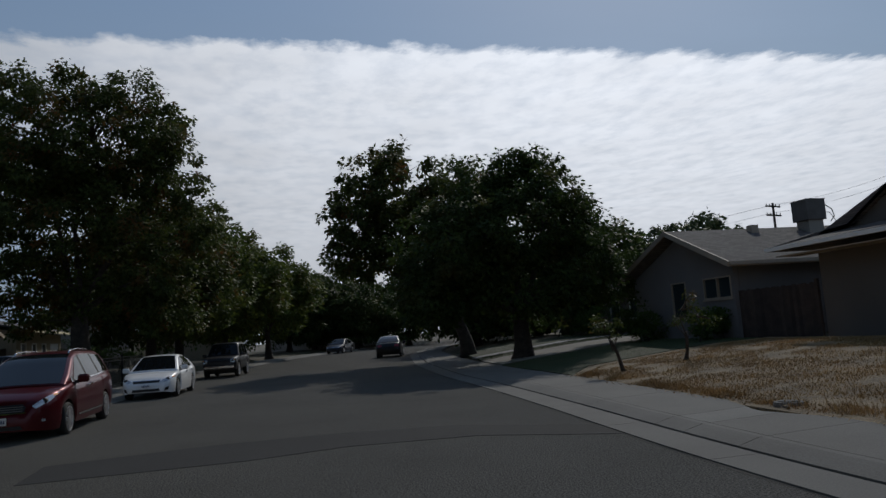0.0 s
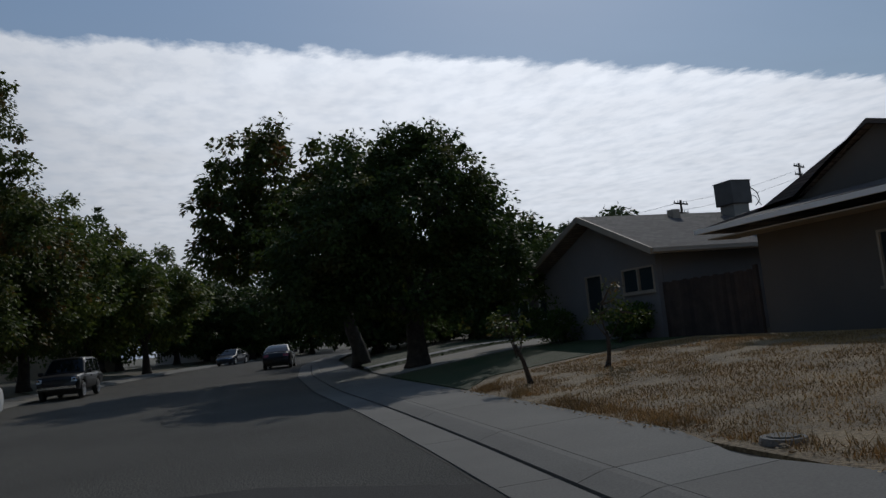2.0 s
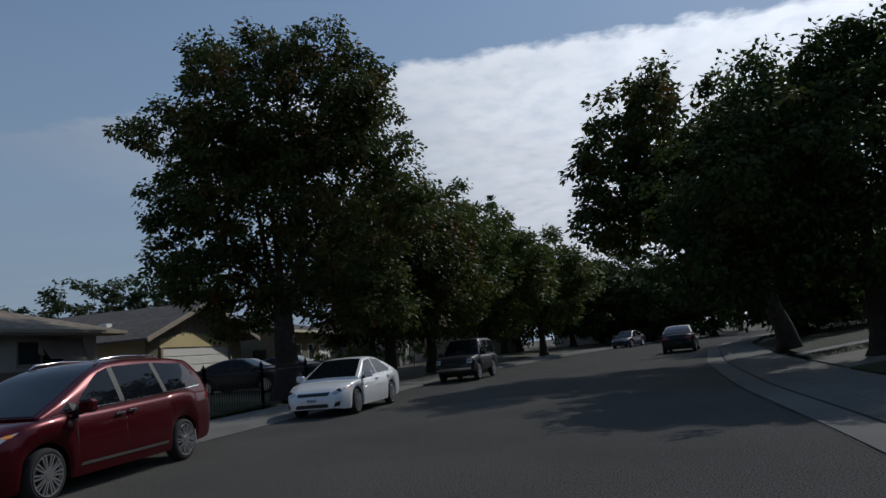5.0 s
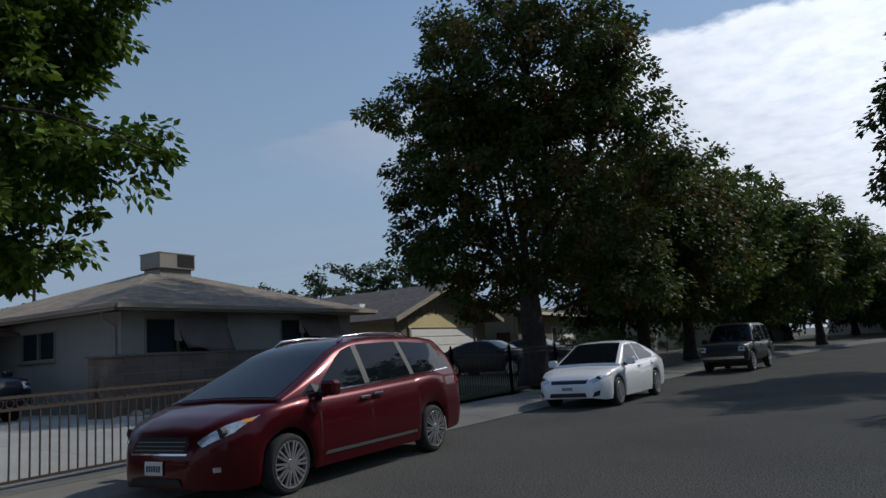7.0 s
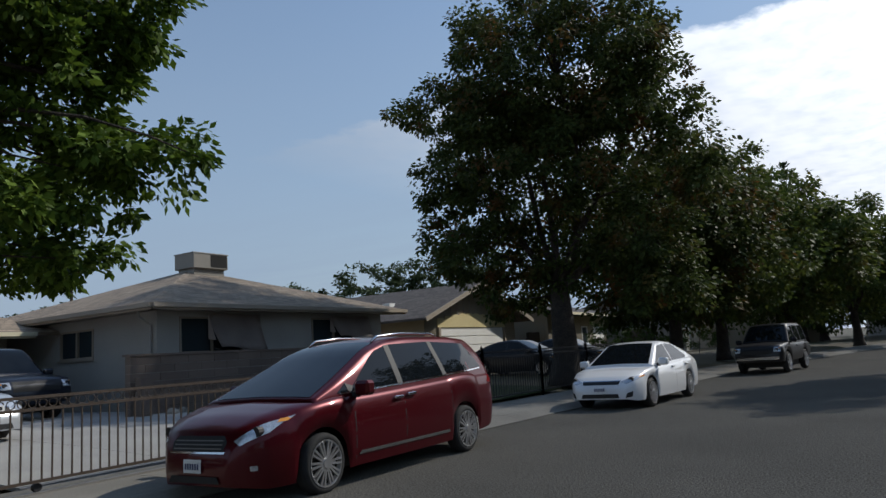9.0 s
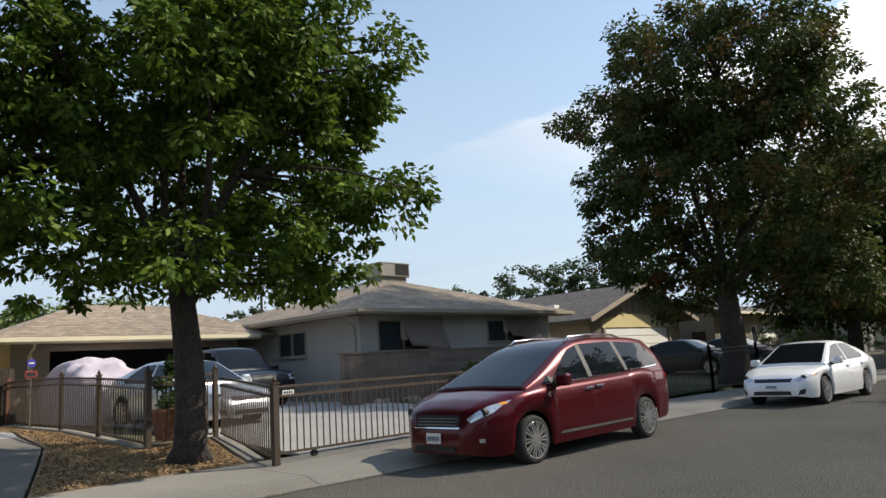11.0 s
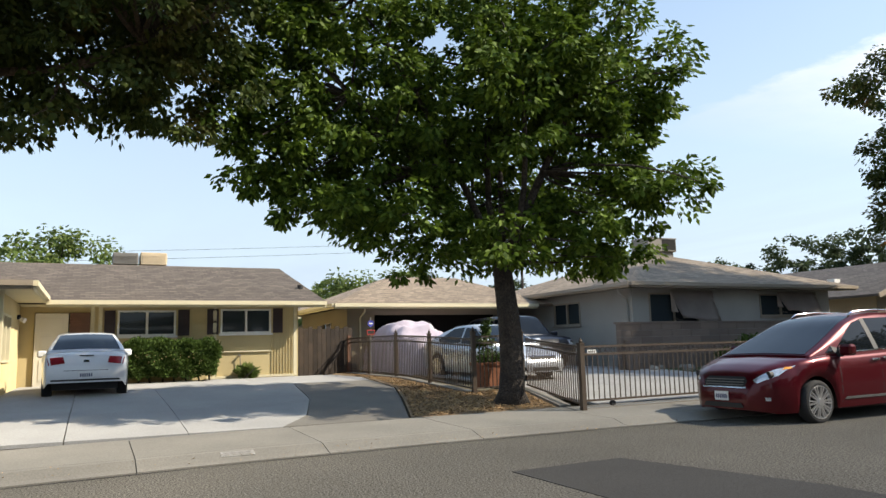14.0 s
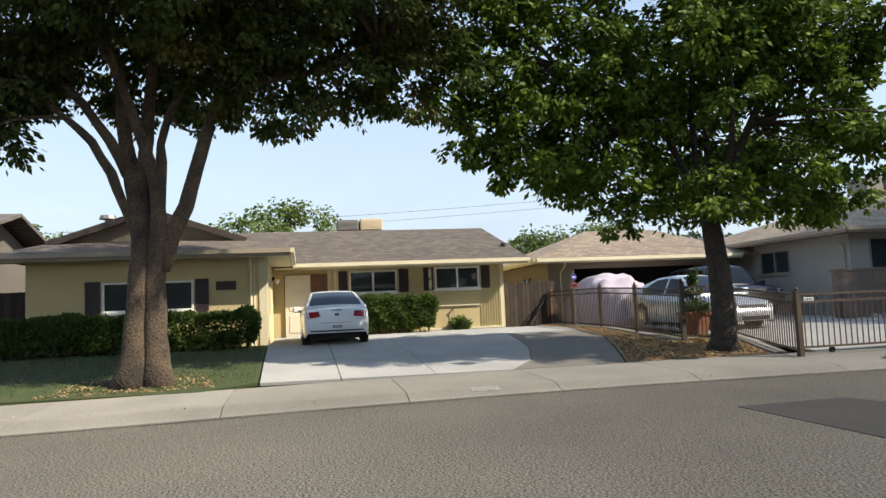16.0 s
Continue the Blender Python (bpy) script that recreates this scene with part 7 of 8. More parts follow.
def truck(label, m, paint, group="", suv=False, name="pickup_truck"):
    roof = [(-2.25, 1.05), (-2.2, 1.72), (-1.4, 1.8), (0.1, 1.8), (0.35, 1.72), (0.95, 1.1)] if suv else [(-0.95, 1.05), (-0.85, 1.72), (-0.4, 1.82), (0.3, 1.82), (0.5, 1.75), (1.15, 1.12)]
    L, wb = (4.7, 2.65) if suv else (5.6, 3.5)
    fo = 0.9
    x1 = wb / 2 + fo
    return car(label, m, L, 1.9, wb, fo, 0.38,
        [(x1 - L, 1.05), (-1.0, 1.08), (0.9, 1.1), (1.2, 1.1), (x1 - 0.15, 1.02), (x1, 0.85)], roof,
        [(x1 - L, 1.05), (0, 1.06), (1.2, 1.08)],
        [(x1 - L, 0.5), (0, 0.42), (x1, 0.42)],
        [(x1 - L, 0.86), (-1.5, 0.94), (1.2, 0.94), (x1 - 0.2, 0.9), (x1, 0.8)], paint, cabin_in=0.17,
        windows=([(0.85, 1.14), (0.36, 1.66), (-0.15, 1.7), (-0.15, 1.12)], [(-0.25, 1.12), (-0.25, 1.7), (-1.0, 1.7), (-1.0, 1.12)], [(-1.1, 1.12), (-1.1, 1.7), (-2.0, 1.66), (-2.05, 1.14)]) if suv else ([(1.0, 1.15), (0.45, 1.68), (-0.05, 1.72), (-0.05, 1.14)], [(-0.13, 1.14), (-0.13, 1.72), (-0.72, 1.7), (-0.8, 1.14)]),
        headlight=[(0.6, 0.78), (0.84, 0.78), (0.84, 0.95), (0.6, 0.95)], grille=[([(-0.55, 0.72), (0.55, 0.72), (0.55, 0.96), (-0.55, 0.96)], BLACK_TRIM), ([(-0.78, 0.5), (0.78, 0.5), (0.78, 0.6), (-0.78, 0.6)], CHROME)],
        rear=[("tail_lamp", [(0.66, 0.75), (0.82, 0.75), (0.82, 1.0), (0.66, 1.0)], RED_LAMP), ("tail_lamp", [(-0.66, 0.75), (-0.82, 0.75), (-0.82, 1.0), (-0.66, 1.0)], RED_LAMP), ("bumper", [(-0.8, 0.52), (0.8, 0.52), (0.8, 0.66), (-0.8, 0.66)], CHROME)],
        mirror_x=0.8, doors=((1.05, 0.5, 1.0), (-0.2, 0.45, 1.05)), handles=((0.0, 0.95),), spokes=6, group=group, name=name, category="suv" if suv else "pickup truck")


truck("dark sport utility vehicle parked at the kerb in tree shade", pose(-3.3, 38.4, 0.02, 0, 0, -97) @ Matrix.Diagonal((0.9, 0.92, 0.95, 1)), DARK_CAR, suv=True, name="utility_vehicle")
saloon("dark saloon parked at the far kerb, seen from behind", pose(7.1, 50.4, 0.0, 0, 0, 78), DARK_CAR)
truck("dark sport utility vehicle inside the fenced drive", pose(-18.6, 18.6, 0.48, 0, 0, 0), NAVY_CAR, suv=True, name="utility_vehicle")
saloon("dark blue car far along the street", pose(5.6, 75.5, 0.02, 0, 0, -114), NAVY_CAR, group="cars far along the street")

# covered car before the garage
cov = thing("covered_car", pose(-19.0, 14.85, 0.48), "car under a pale lilac cloth cover before the garage", "covered car")
bm = bmesh.new()
rings = []
NX, NY = 40, 26
for i in range(NX + 1):
    x = -2.2 + 4.4 * i / NX
    top = rounded(x, [(-2.2, 0.9), (-1.9, 1.25), (-1.2, 1.55), (-0.2, 1.66), (0.6, 1.5), (1.1, 1.15), (1.9, 1.05), (2.2, 0.7)])
    row = []
    for j in range(NY + 1):
        a = math.pi * j / NY
        yy = 0.98 * math.copysign(abs(math.cos(a)) ** 0.62, math.cos(a))
        zz = top * abs(math.sin(a)) ** 0.5
        zz = max(zz, 0.02)
        fold = 0.13 * noise.noise(Vector((x * 2.1, yy * 2.6, zz * 1.3))) + 0.05 * noise.noise(Vector((x * 7, yy * 7, zz * 4)))
        row.append(bm.verts.new((x + fold, yy * (1 + fold), zz + fold * (1 if zz > 0.1 else 0))))
    rings.append(row)
for a, b in zip(rings, rings[1:]):
    for j in range(NY):
        bm.faces.new((a[j], a[j + 1], b[j + 1], b[j]))
bm.faces.new(rings[0])
bm.faces.new(rings[-1][::-1])
part("cover", bm, COVER, cov, smooth=True)


# ---- iron fences and gate ----
def iron_panel(fence, a, b, h, material, spacing=0.115, rings=True, posts=(True, True), ground=True, z_off=0.09, finial=True, sub="picket"):
    """A length of iron fence from a to b: rails, pickets, rings between the top rails, posts with finials."""
    (ax, ay), (bx, by) = a, b
    L = math.hypot(bx - ax, by - ay)
    za, zb = ground_z(ax, ay) + 0.03, ground_z(bx, by) + 0.03

    def at(s, z):
        t = s / L
        return Vector((ax + (bx - ax) * t, ay + (by - ay) * t, za + (zb - za) * t + z))

    for z in (z_off, h - 0.17, h - 0.03):
        part("rail", beam(bmesh.new(), at(0, z), at(L, z), 0.03, 0.035), material, fence, world_space=True)
    n = int(L / spacing)
    for i in range(n):
        s = (i + 0.5) * L / n
        part("picket", beam(bmesh.new(), at(s, z_off), at(s, h - 0.17), 0.016, 0.016), material, fence, world_space=True)
    if rings:
        bm = bmesh.new()
        d = (at(L, 0) - at(0, 0)).normalized()
        for i in range(n):
            c = at((i + 0.5) * L / n, h - 0.1)
            pts = [c + 0.05 * (math.cos(k * math.pi / 4) * d + math.sin(k * math.pi / 4) * Vector((0, 0, 1))) for k in range(9)]
            tube(bm, pts, [0.007] * 9, 4)
        part("ring_band", bm, material, fence, world_space=True, kind="stuff")
    for on, s in zip(posts, (0, L)):
        if on:
            iron_post(fence, at(s, 0), h, material)


def iron_post(fence, p, h, material, w=0.075, ball=True):
    post = part("post", boxed(p.x - w / 2, p.x + w / 2, p.y - w / 2, p.y + w / 2, p.z - 0.1, p.z + h + 0.02), material, fence, world_space=True)
    bm = bmesh.new()
    prism(bm, [(p.x - w * 0.65, p.y - w * 0.65, p.z + h + 0.02), (p.x + w * 0.65, p.y - w * 0.65, p.z + h + 0.02), (p.x + w * 0.65, p.y + w * 0.65, p.z + h + 0.02), (p.x - w * 0.65, p.y + w * 0.65, p.z + h + 0.02)], (0, 0, 0.025))
    if ball:
        bmesh.ops.create_uvsphere(bm, u_segments=10, v_segments=6, radius=0.035, matrix=Matrix.Translation((p.x, p.y, p.z + h + 0.075)))
        cyl(bm, (p.x, p.y, p.z + h + 0.1), (p.x, p.y, p.z + h + 0.15), 0.02, 0.002, 8)
    part("post_cap", bm, material, post, world_space=True)
    return post


fence = thing("iron_fence", pose(-10.8, 12.75, 0.3), "bronze coloured iron fence with ring ornaments and ball finials", "fence")
runs = [(-10.8, 12.72), (-13.2, 12.8), (-15.6, 12.9), (-18.0, 13.0), (-20.9, 13.1)]
for k, (a, b) in enumerate(zip(runs, runs[1:])):
    iron_panel(fence, a, b, 1.15, IRON, posts=(k > 0, False))
iron_panel(fence, (-10.8, 12.72), (-11.1, 14.1), 1.2, IRON, posts=(False, True))
iron_panel(fence, (-7.78, 13.24), (-11.0, 14.15), 1.12, IRON, posts=(False, False))
iron_post(fence, Vector((-10.8, 12.72, 0.3)), 1.27, IRON, 0.09)
iron_post(fence, Vector((-7.75, 13.24, 0.1)), 1.16, IRON, 0.09)
gate = thing("sliding_gate", pose(-7.85, 16.6, 0.16), "bronze coloured iron sliding gate with ring ornaments", "gate")
iron_panel(gate, (-7.83, 13.36), (-7.95, 19.9), 1.12, IRON, 0.12, posts=(False, True), z_off=0.14)
part("track", boxed(-7.95, -7.85, 13.3, 20.6, 0.125, 0.165), GALV, gate, world_space=True)
for y in (14.0, 18.8):
    part("roller", cyl(bmesh.new(), (-7.93, y, 0.215), (-7.87, y, 0.215), 0.05), BLACK_TRIM, gate, world_space=True)
plate_t = thing("address_plate", pose(-7.69, 13.33, 1.1), "small white plate with dark bars beside the gate post", "plate")
part("plate", boxed(0, 0.012, 0.0, 0.19, 0.02, 0.08), WHITE_PAINT, plate_t)
for i in range(4):
    part("bar", boxed(0.012, 0.016, 0.02 + i * 0.04, 0.045 + i * 0.04, 0.032, 0.068), BLACK_TRIM, plate_t)
black = thing("iron_fence", pose(-8.6, 28, 0.15), "black iron picket fence along a front garden", "fence")
for y0 in range(22, 37, 3):
    iron_panel(black, (west(y0) - 2.35, y0), (west(y0 + 3) - 2.35, y0 + 3), 1.25, BLACK_IRON, 0.125, rings=True)

# house number painted on the kerb, unreadable bars on a pale ground
num = thing("kerb_number", pose(west(7.1) - 0.2, 7.1, ground_z(west(7.1) - 0.2, 7.1) + 0.026, 0, 16, 0), "pale painted patch with dark bars on the kerb face", "kerb marking")
part("ground_paint", boxed(-0.07, 0.07, -0.2, 0.2, -0.01, 0.004), PALE_PAINT, num)
for i in range(4):
    for k in range(2):
        part("bar", boxed(-0.045 + k * 0.06, -0.015 + k * 0.06, -0.17 + i * 0.09, -0.11 + i * 0.09, 0.004, 0.006), GALV, num)


# ---- board fence between the west houses ----
bw = thing("board_fence", pose(-20.3, 12.2, 0.48), "weathered dark board fence between two houses", "fence")
for i in range(13):
    y = 11.3 + i * 0.15
    lean = 0.03 * math.sin(i * 1.7)
    part("board", boxed(-20.33, -20.30, y, y + 0.14, 0.4, 2.02 + 0.05 * math.sin(i * 2.9), m=None), FENCE_WOOD, bw, world_space=True)
for z in (0.75, 1.6):
    part("rail", boxed(-20.38, -20.335, 11.28, 13.25, z, z + 0.09), FENCE_WOOD, bw, world_space=True)
prop = beam(bmesh.new(), (-20.1, 12.2, 0.45), (-20.28, 12.9, 1.5), 0.06, 0.09)
part("brace", prop, FENCE_WOOD, bw, world_space=True)
part("red_post", boxed(-20.2, -20.1, 13.02, 13.12, 0.4, 1.75), BROWN_WOOD, bw, world_space=True)
bs = thing("board_fence", pose(-17, -3.2, 0.5), "dark brown side gate beyond the cream house", "fence")
for i in range(12):
    y = -1.98 - (i + 1) * 0.15
    part("board", boxed(-16.43, -16.40, y, y + 0.142, 0.4, 2.1), FENCE_WOOD, bs, world_space=True)

# security sign on a stake, and another small notice
sg = thing("garden_sign", pose(-17.1, 12.72, 0.47), "blue octagonal security sign above a red notice", "sign")
part("stake", cyl(bmesh.new(), (0, 0, 0), (0, 0, 1.75), 0.012), GALV, sg)
bm = bmesh.new()
prism(bm, [(0.02, 0.1 * math.cos(math.pi / 8 + k * math.pi / 4), 1.55 + 0.1 * math.sin(math.pi / 8 + k * math.pi / 4)) for k in range(8)], (0.01, 0, 0))
part("sign_face", bm, SIGN_BLUE, sg, "blue octagonal board")
part("mark", boxed(0.03, 0.034, -0.055, 0.055, 1.535, 1.57), WHITE_PAINT, sg)
part("notice", boxed(0.02, 0.03, -0.12, 0.12, 1.23, 1.37), SIGN_RED, sg, "dark red notice with pale border")
part("notice_mark", boxed(0.03, 0.034, -0.1, 0.1, 1.25, 1.35), BLACK_TRIM, sg)

# planter by the fence corner
pot = thing("planter", pose(-11.75, 13.55, ground_z(-11.75, 13.55) + 0.02), "square terracotta planter with a small clipped shrub", "planter")
bm = bmesh.new()
for z0, z1, w0, w1 in ((0, 0.5, 0.2, 0.26), (0.5, 0.56, 0.29, 0.29)):
    prism_pts = []
    a = [bm.verts.new((sx * w0, sy * w0, z0)) for sx, sy in ((-1, -1), (1, -1), (1, 1), (-1, 1))]
    b = [bm.verts.new((sx * w1, sy * w1, z1)) for sx, sy in ((-1, -1), (1, -1), (1, 1), (-1, 1))]
    bm.faces.new(a[::-1])
    bm.faces.new(b)
    for i in range(4):
        bm.faces.new((a[i], a[(i + 1) % 4], b[(i + 1) % 4], b[i]))
part("pot", bm, TERRACOTTA, pot)
part("stem", tube(bmesh.new(), [(0, 0, 0.5), (0.02, 0, 0.9), (0, 0.02, 1.45)], [0.025, 0.02, 0.012], 6), BARK, pot)
crown("foliage", [(0, 0, 0.72, 0.28, 0.28, 0.18), (0, 0, 1.1, 0.22, 0.22, 0.16), (0, 0, 1.45, 0.14, 0.14, 0.2)], 1800, 0.07, LEAF_HEDGE, pot, 7, 0.1)


# ---- hedges and shrubs ----
def shrub(x, y, label, lobes, leaves, size, leaf, seed, name="hedge", clump=0.16, stems=6):
    t = thing(name, pose(x, y, ground_z(x, y)), label, "hedge" if name == "hedge" else "shrub")
    rng = np.random.default_rng(seed)
    ob, cen = crown("foliage", lobes, leaves, size, leaf, t, seed, clump, droop=-0.3, fill=0.55)
    for k in range(stems):
        q = lobes[k % len(lobes)]
        bm = bmesh.new()
        limb(bm, (q[0] + rng.normal() * 0.2, q[1] + rng.normal() * 0.2, -0.03), (q[0] + rng.normal() * 0.3, q[1] + rng.normal() * 0.3, q[2] + 0.2), 0.03, 0.012, rng, 0.1, 5, 3)
        part("stem", bm, BARK, t)
    return t


def clipped_hedge(x, y, hx, hy, h, label, leaves, size, seed, corner=0.18, stems=8):
    """A hedge clipped to a soft-cornered block: leaves on a slightly uneven shell, thinning inwards, on short stems."""
    t = thing("hedge", pose(x, y, ground_z(x, y)), label, "hedge")
    rng = np.random.default_rng(seed)
    n = leaves
    q = rng.uniform(-1, 1, (n, 3)) * np.array([hx, hy, h / 2])
    face = rng.choice(5, n, p=[0.34, 0.06, 0.1, 0.1, 0.4])
    for k, (axis, side) in enumerate(((0, 1), (0, -1), (1, 1), (1, -1), (2, 1))):
        q[face == k, axis] = side * (hx, hy, h / 2)[axis]
    lim = np.array([hx, hy, h / 2]) - corner
    inner = np.clip(q, -lim, lim)
    d = q - inner
    ln = np.linalg.norm(d, axis=1)[:, None] + 1e-6
    nrm = d / ln
    wave = 0.05 * np.sin(3.1 * q[:, 1] + seed) * np.sin(4.3 * q[:, 2] + 2.1 * q[:, 0]) + 0.035 * np.sin(9.7 * q[:, 1] + 7.0 * q[:, 2])
    pos = inner + nrm * (corner + wave - 0.16 * rng.random(n) ** 1.6 + 0.05 * (rng.random(n) > 0.93))[:, None]
    pos[:, 2] += h / 2 + 0.1
    ax = rng.normal(size=(n, 3)) * 0.8 + nrm * 0.7
    ax[:, 2] += 0.25
    ax /= np.linalg.norm(ax, axis=1)[:, None]
    sd = np.cross(ax, nrm + 0.7 * rng.normal(size=(n, 3)))
    sd /= np.linalg.norm(sd, axis=1)[:, None] + 1e-9
    L = size * (0.6 + 0.7 * rng.random(n))[:, None]
    v = np.empty((n, 4, 3))
    v[:, 0], v[:, 2] = pos, pos + ax * L
    v[:, 1], v[:, 3] = pos + ax * L * 0.45 + sd * L * 0.3, pos + ax * L * 0.45 - sd * L * 0.3
    quads("foliage", v, LEAF_HEDGE, t)
    for k in range(stems):
        bm = bmesh.new()
        yy = -hy + 2 * hy * (k + 0.5) / stems
        limb(bm, (rng.normal() * 0.08, yy, -0.03), (rng.normal() * 0.15, yy + rng.normal() * 0.15, h * 0.8), 0.03, 0.012, rng, 0.1, 5, 3)
        part("stem", bm, BARK, t)
    return t


clipped_hedge(-18.95, 7.4, 0.5, 1.28, 1.06, "clipped dense green shrub against the cream wall", 22000, 0.085, 91, 0.3)
clipped_hedge(-14.2, 0.1, 0.55, 3.35, 0.78, "long low clipped hedge under the front window", 46000, 0.075, 92, 0.16, 14)
shrub(-19.35, 9.6, "small spiky plant at the foot of the wall", [(0, 0, 0.13, 0.05, 0.08, 0.1)], 70, 0.24, LEAF_LIGHT, 93, "shrub", 0.12, 1)
for k, (x, y, w) in enumerate(((-12.6, 22.8, 0.5), (-12.4, 24.6, 0.45), (-9.6, 25.2, 0.6), (17.0, 30.2, 0.6), (13.2, 24.8, 0.8), (13.4, 20.9, 0.7), (15.5, 45, 1.3), (17.3, 36.4, 1.0), (17.2, 38.4, 0.9), (-12.5, 46.5, 1.2), (-11.5, 49.5, 1.2), (-9.8, 56, 1.4), (17.5, 52, 1.6), (16.6, 40.5, 1.4))):
    shrub(x, y, "dark garden shrub before a house", [(0, 0, w * 0.9, w, w, w * 0.8), (w * 0.6, w * 0.5, w * 0.6, w * 0.7, w * 0.7, w * 0.5), (-w * 0.5, -w * 0.6, w * 0.6, w * 0.7, w * 0.7, w * 0.5)], 3500, 0.1, LEAF_HEDGE, 100 + k, "shrub", 0.22, 3)

# stones beside the screen wall and a pale hose box
rng_s = random.Random(4)
for k in range(9):
    x, y = -13.6 + rng_s.uniform(-0.4, 0.4), 20.4 + k * 0.35 + rng_s.uniform(-0.1, 0.1)
    r = rng_s.uniform(0.1, 0.2)
    bm = bmesh.new()
    bmesh.ops.create_icosphere(bm, subdivisions=2, radius=r)
    for v in bm.verts:
        v.co *= 1 + 0.35 * noise.noise(v.co * 6 + Vector((k, 0, 0)))
        v.co.z *= 0.7
    ob = part("garden_stone", bm, STONE, None)
    ob.matrix_basis = pose(x, y, ground_z(x, y) + r * 0.45)
    tagged(ob, "rough grey garden stone beside the screen wall", "stone", "stones by the screen wall")

# cover of a water meter at the pavement edge
mc = thing("meter_cover", pose(6.55, 8.4, ground_z(6.55, 8.4) + 0.02), "round grey concrete meter cover in the dry grass", "cover")
part("ring", cyl(bmesh.new(), (0, 0, -0.03), (0, 0, 0.03), 0.22, 0.2, 20), CONCRETE, mc)
part("lid", cyl(bmesh.new(), (0, 0, 0.02), (0, 0, 0.045), 0.15, 0.14, 20), OLD_CONCRETE, mc)


# ---- poles and wires ----
def power_pole(x, y, h, turn, label, arms=2, can=False):
    t = thing("power_pole", pose(x, y, 0.3, 0, 0, turn), label, "power pole", "power poles")
    part("shaft", cyl(bmesh.new(), (0, 0, -0.3), (0, 0, h), 0.17, 0.11, 10), POLE_WOOD, t)
    for k in range(arms):
        z = h - 0.35 - k * 0.9
        arm = part("crossarm", boxed(-1.2, 1.2, -0.06, 0.06, z - 0.07, z + 0.07), POLE_WOOD, t)
        for xx in (-1.1, -0.5, 0.5, 1.1):
            part("insulator", cyl(bmesh.new(), (xx, 0, z + 0.07), (xx, 0, z + 0.27), 0.05, 0.04, 8), GALV, arm)
    if can:
        part("transformer", cyl(bmesh.new(), (0.55, 0, h - 2.4), (0.55, 0, h - 1.3), 0.3, 0.3, 16), RUST, t, "rust streaked grey transformer can")
    return t


power_pole(47.6, 60, 11.6, 20, "wooden power pole with two crossarms behind the roofs")
power_pole(63.4, 60, 15.2, 20, "wooden power pole with crossarms behind the gable")
power_pole(-60, 45.1, 12.8, 70, "wooden power pole with a transformer behind the houses", 1, True)


def wire(a, b, sag, label):
    bm = bmesh.new()
    a, b = Vector(a), Vector(b)
    pts = [a.lerp(b, i / 14) - Vector((0, 0, sag * 4 * (i / 14) * (1 - i / 14))) for i in range(15)]
    tube(bm, pts, [0.014] * 15, 5)
    ob = part("overhead_wire", bm, BLACK_TRIM, None)
    tagged(ob, label, "wire", "overhead wires")


for z in (12.6, 11.9):
    wire((-60, 45.1, z - 0.3), (-60, -45, z - 4.4), 1.0, "thin dark overhead wire behind the houses")
for z in (11.7, 10.9):
    wire((47.6, 60, z), (20, 115, z), 1.0, "thin dark overhead wire beyond the roofs")
    wire((47.6, 60, z), (63.4, 60, z + 3.2), 0.4, "thin dark overhead wire beyond the roofs")
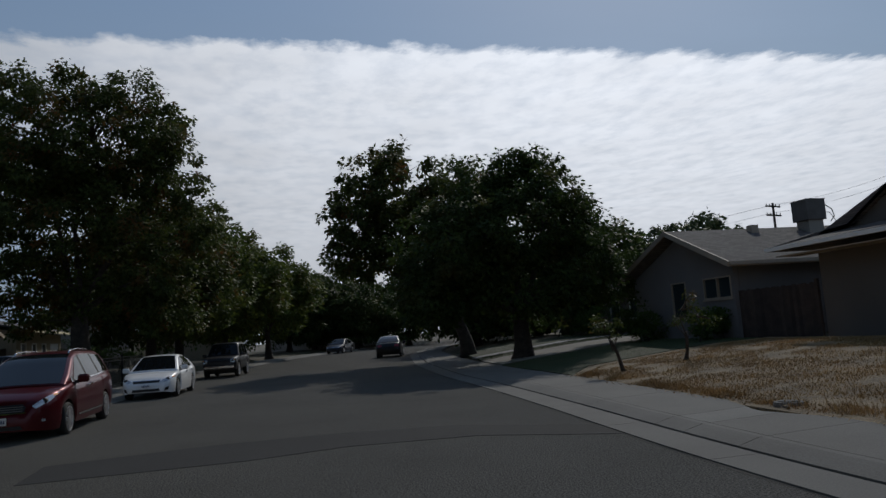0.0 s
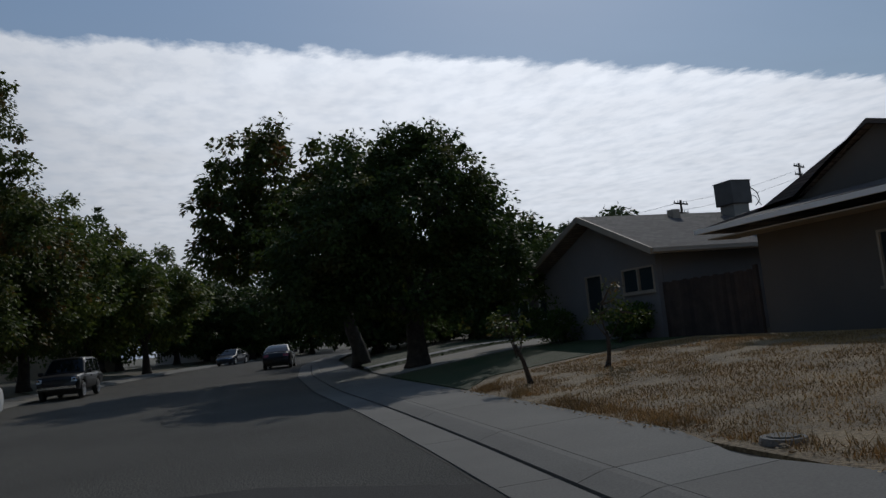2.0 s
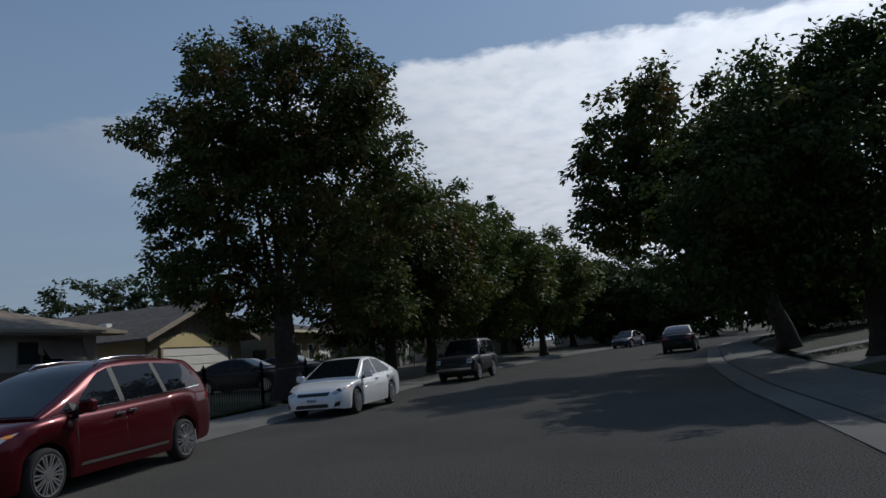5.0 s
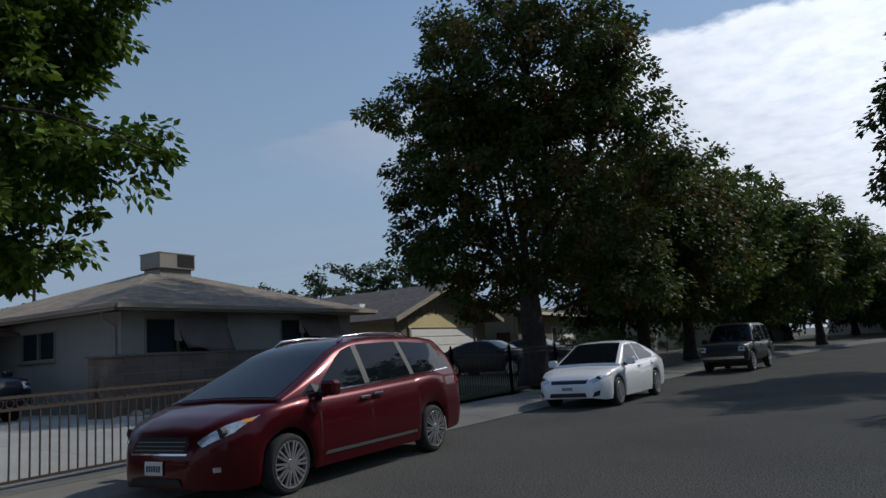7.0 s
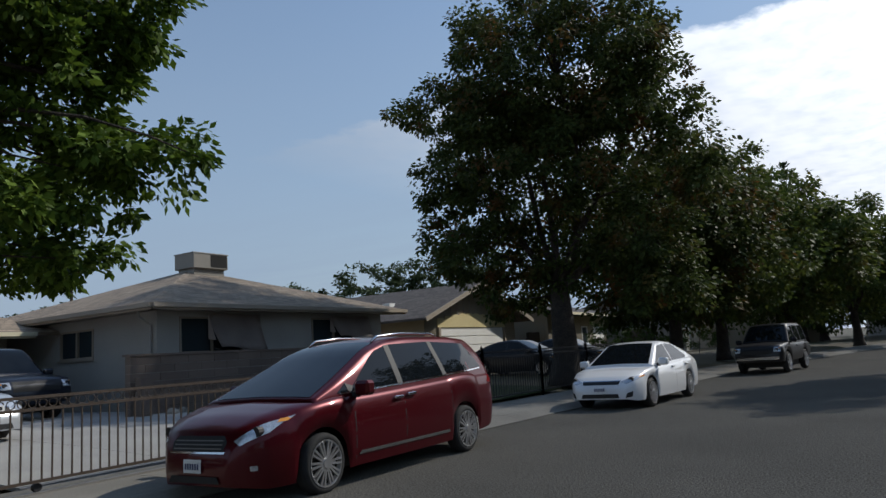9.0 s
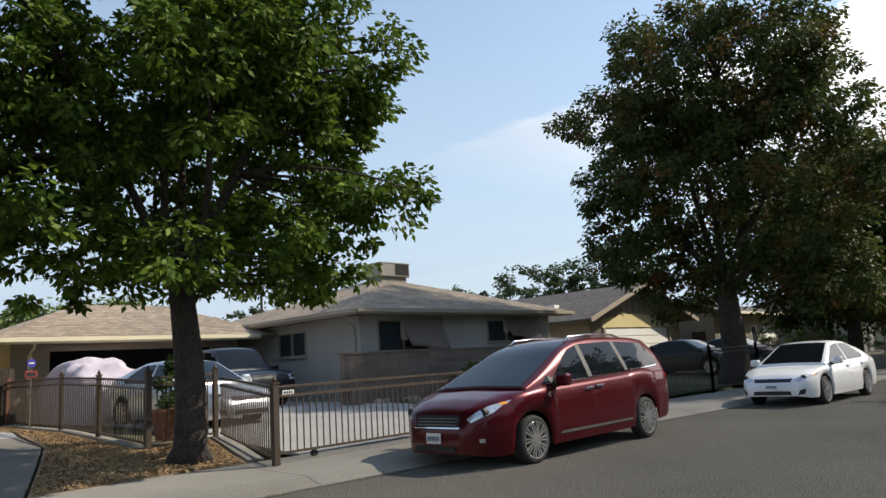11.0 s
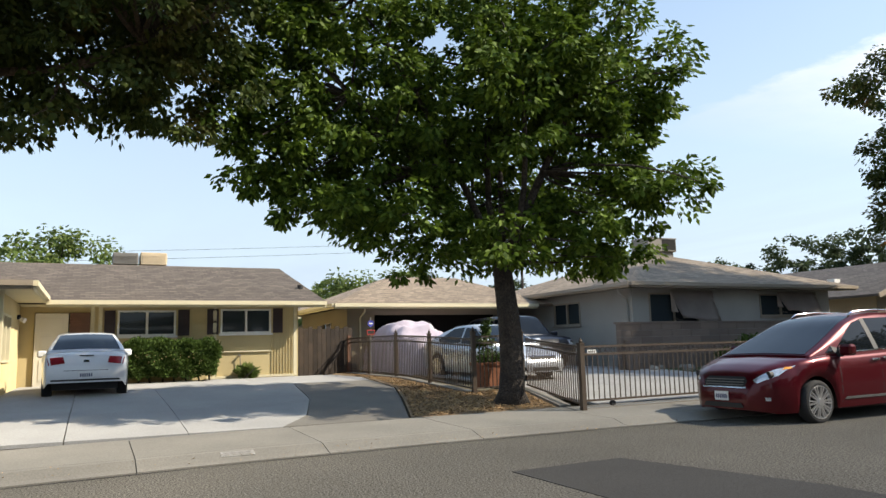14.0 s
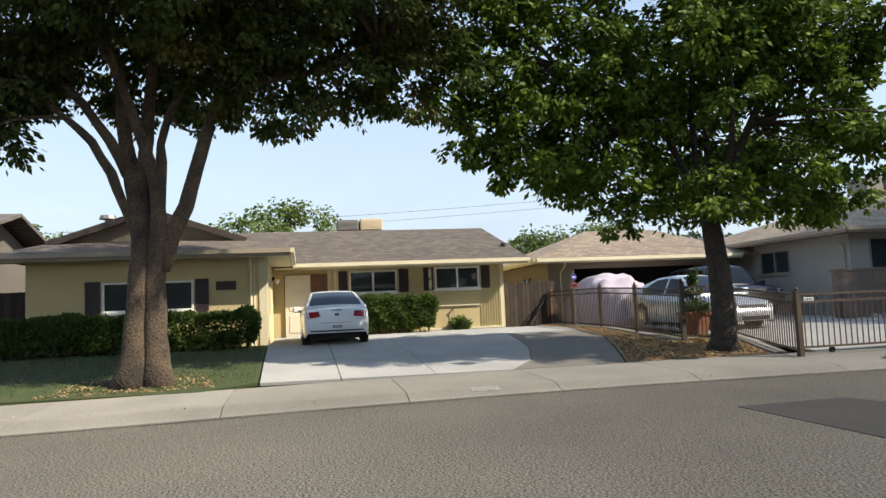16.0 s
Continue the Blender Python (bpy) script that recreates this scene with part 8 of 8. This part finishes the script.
# cables at the tall roof cooler
cb = thing("cooler_hose", pose(19.95, 22.6, 4.6), "looped dark hose beside the roof cooler", "hose")
part("hose", tube(bmesh.new(), [(0, 0, 0.75), (0.35, 0, 0.8), (0.62, 0, 0.62), (0.7, 0, 0.35), (0.5, 0, 0.15)], [0.02] * 5, 6), BLACK_TRIM, cb)
part("conduit", tube(bmesh.new(), [(0, 0, 0.55), (0.5, 0, 0.5), (0.75, 0, 0.15)], [0.015] * 3, 6), GALV, cb)
# wall light by the entry and a hose bib on the cream wall
wl = thing("wall_lamp", pose(-18.9, 3.68, 2.35), "small round wall lamp by the entry", "lamp")
part("base", cyl(bmesh.new(), (0, -0.02, 0), (0, 0.06, 0), 0.06), BLACK_TRIM, wl)
part("globe", cyl(bmesh.new(), (0, 0.06, -0.05), (0.05, 0.16, -0.1), 0.05, 0.07), WHITE_PAINT, wl)
hb = thing("garden_tap", pose(-19.66, 9.45, 1.2), "small tap with a hose on the cream wall", "tap")
part("tap", cyl(bmesh.new(), (-0.02, 0, 0), (0.09, 0, 0), 0.03), GALV, hb)
part("pipe", tube(bmesh.new(), [(0.06, 0, 0), (0.05, 0.03, -0.35), (0.04, 0.0, -0.68)], [0.012] * 3, 6), GALV, hb)

# board fences closing the gaps between the houses further along
for (xa, ya), (xb, yb) in (((18.6, 27.2), (18.6, 30)), ((18.4, 38.6), (21.3, 42)), ((21.6, 54), (26, 58.5)), ((27, 70), (24, 84)), ((-16.4, 45), (-16.3, 46.8)), ((-15.5, 58.6), (-14.0, 61.4)), ((-12, 75), (-9.5, 78))):
    n = int(math.hypot(xb - xa, yb - ya) / 0.3)
    bfx = thing("board_fence", pose((xa + xb) / 2, (ya + yb) / 2, 0.5), "dark weathered board fence between houses", "fence", "board fences along the street")
    ang = math.degrees(math.atan2(yb - ya, xb - xa))
    for i in range(n):
        s = -0.5 * n * 0.3 + i * 0.3
        part("board", boxed(s, s + 0.29, -0.012, 0.012, -0.1, 1.8 + 0.02 * math.sin(i * 2.1), m=pose(0, 0, 0, 0, 0, ang)), FENCE_WOOD, bfx)
    for z in (0.3, 1.4):
        part("rail", boxed(-0.15 * n, 0.15 * n, 0.014, 0.06, z, z + 0.09, m=pose(0, 0, 0, 0, 0, ang)), FENCE_WOOD, bfx)
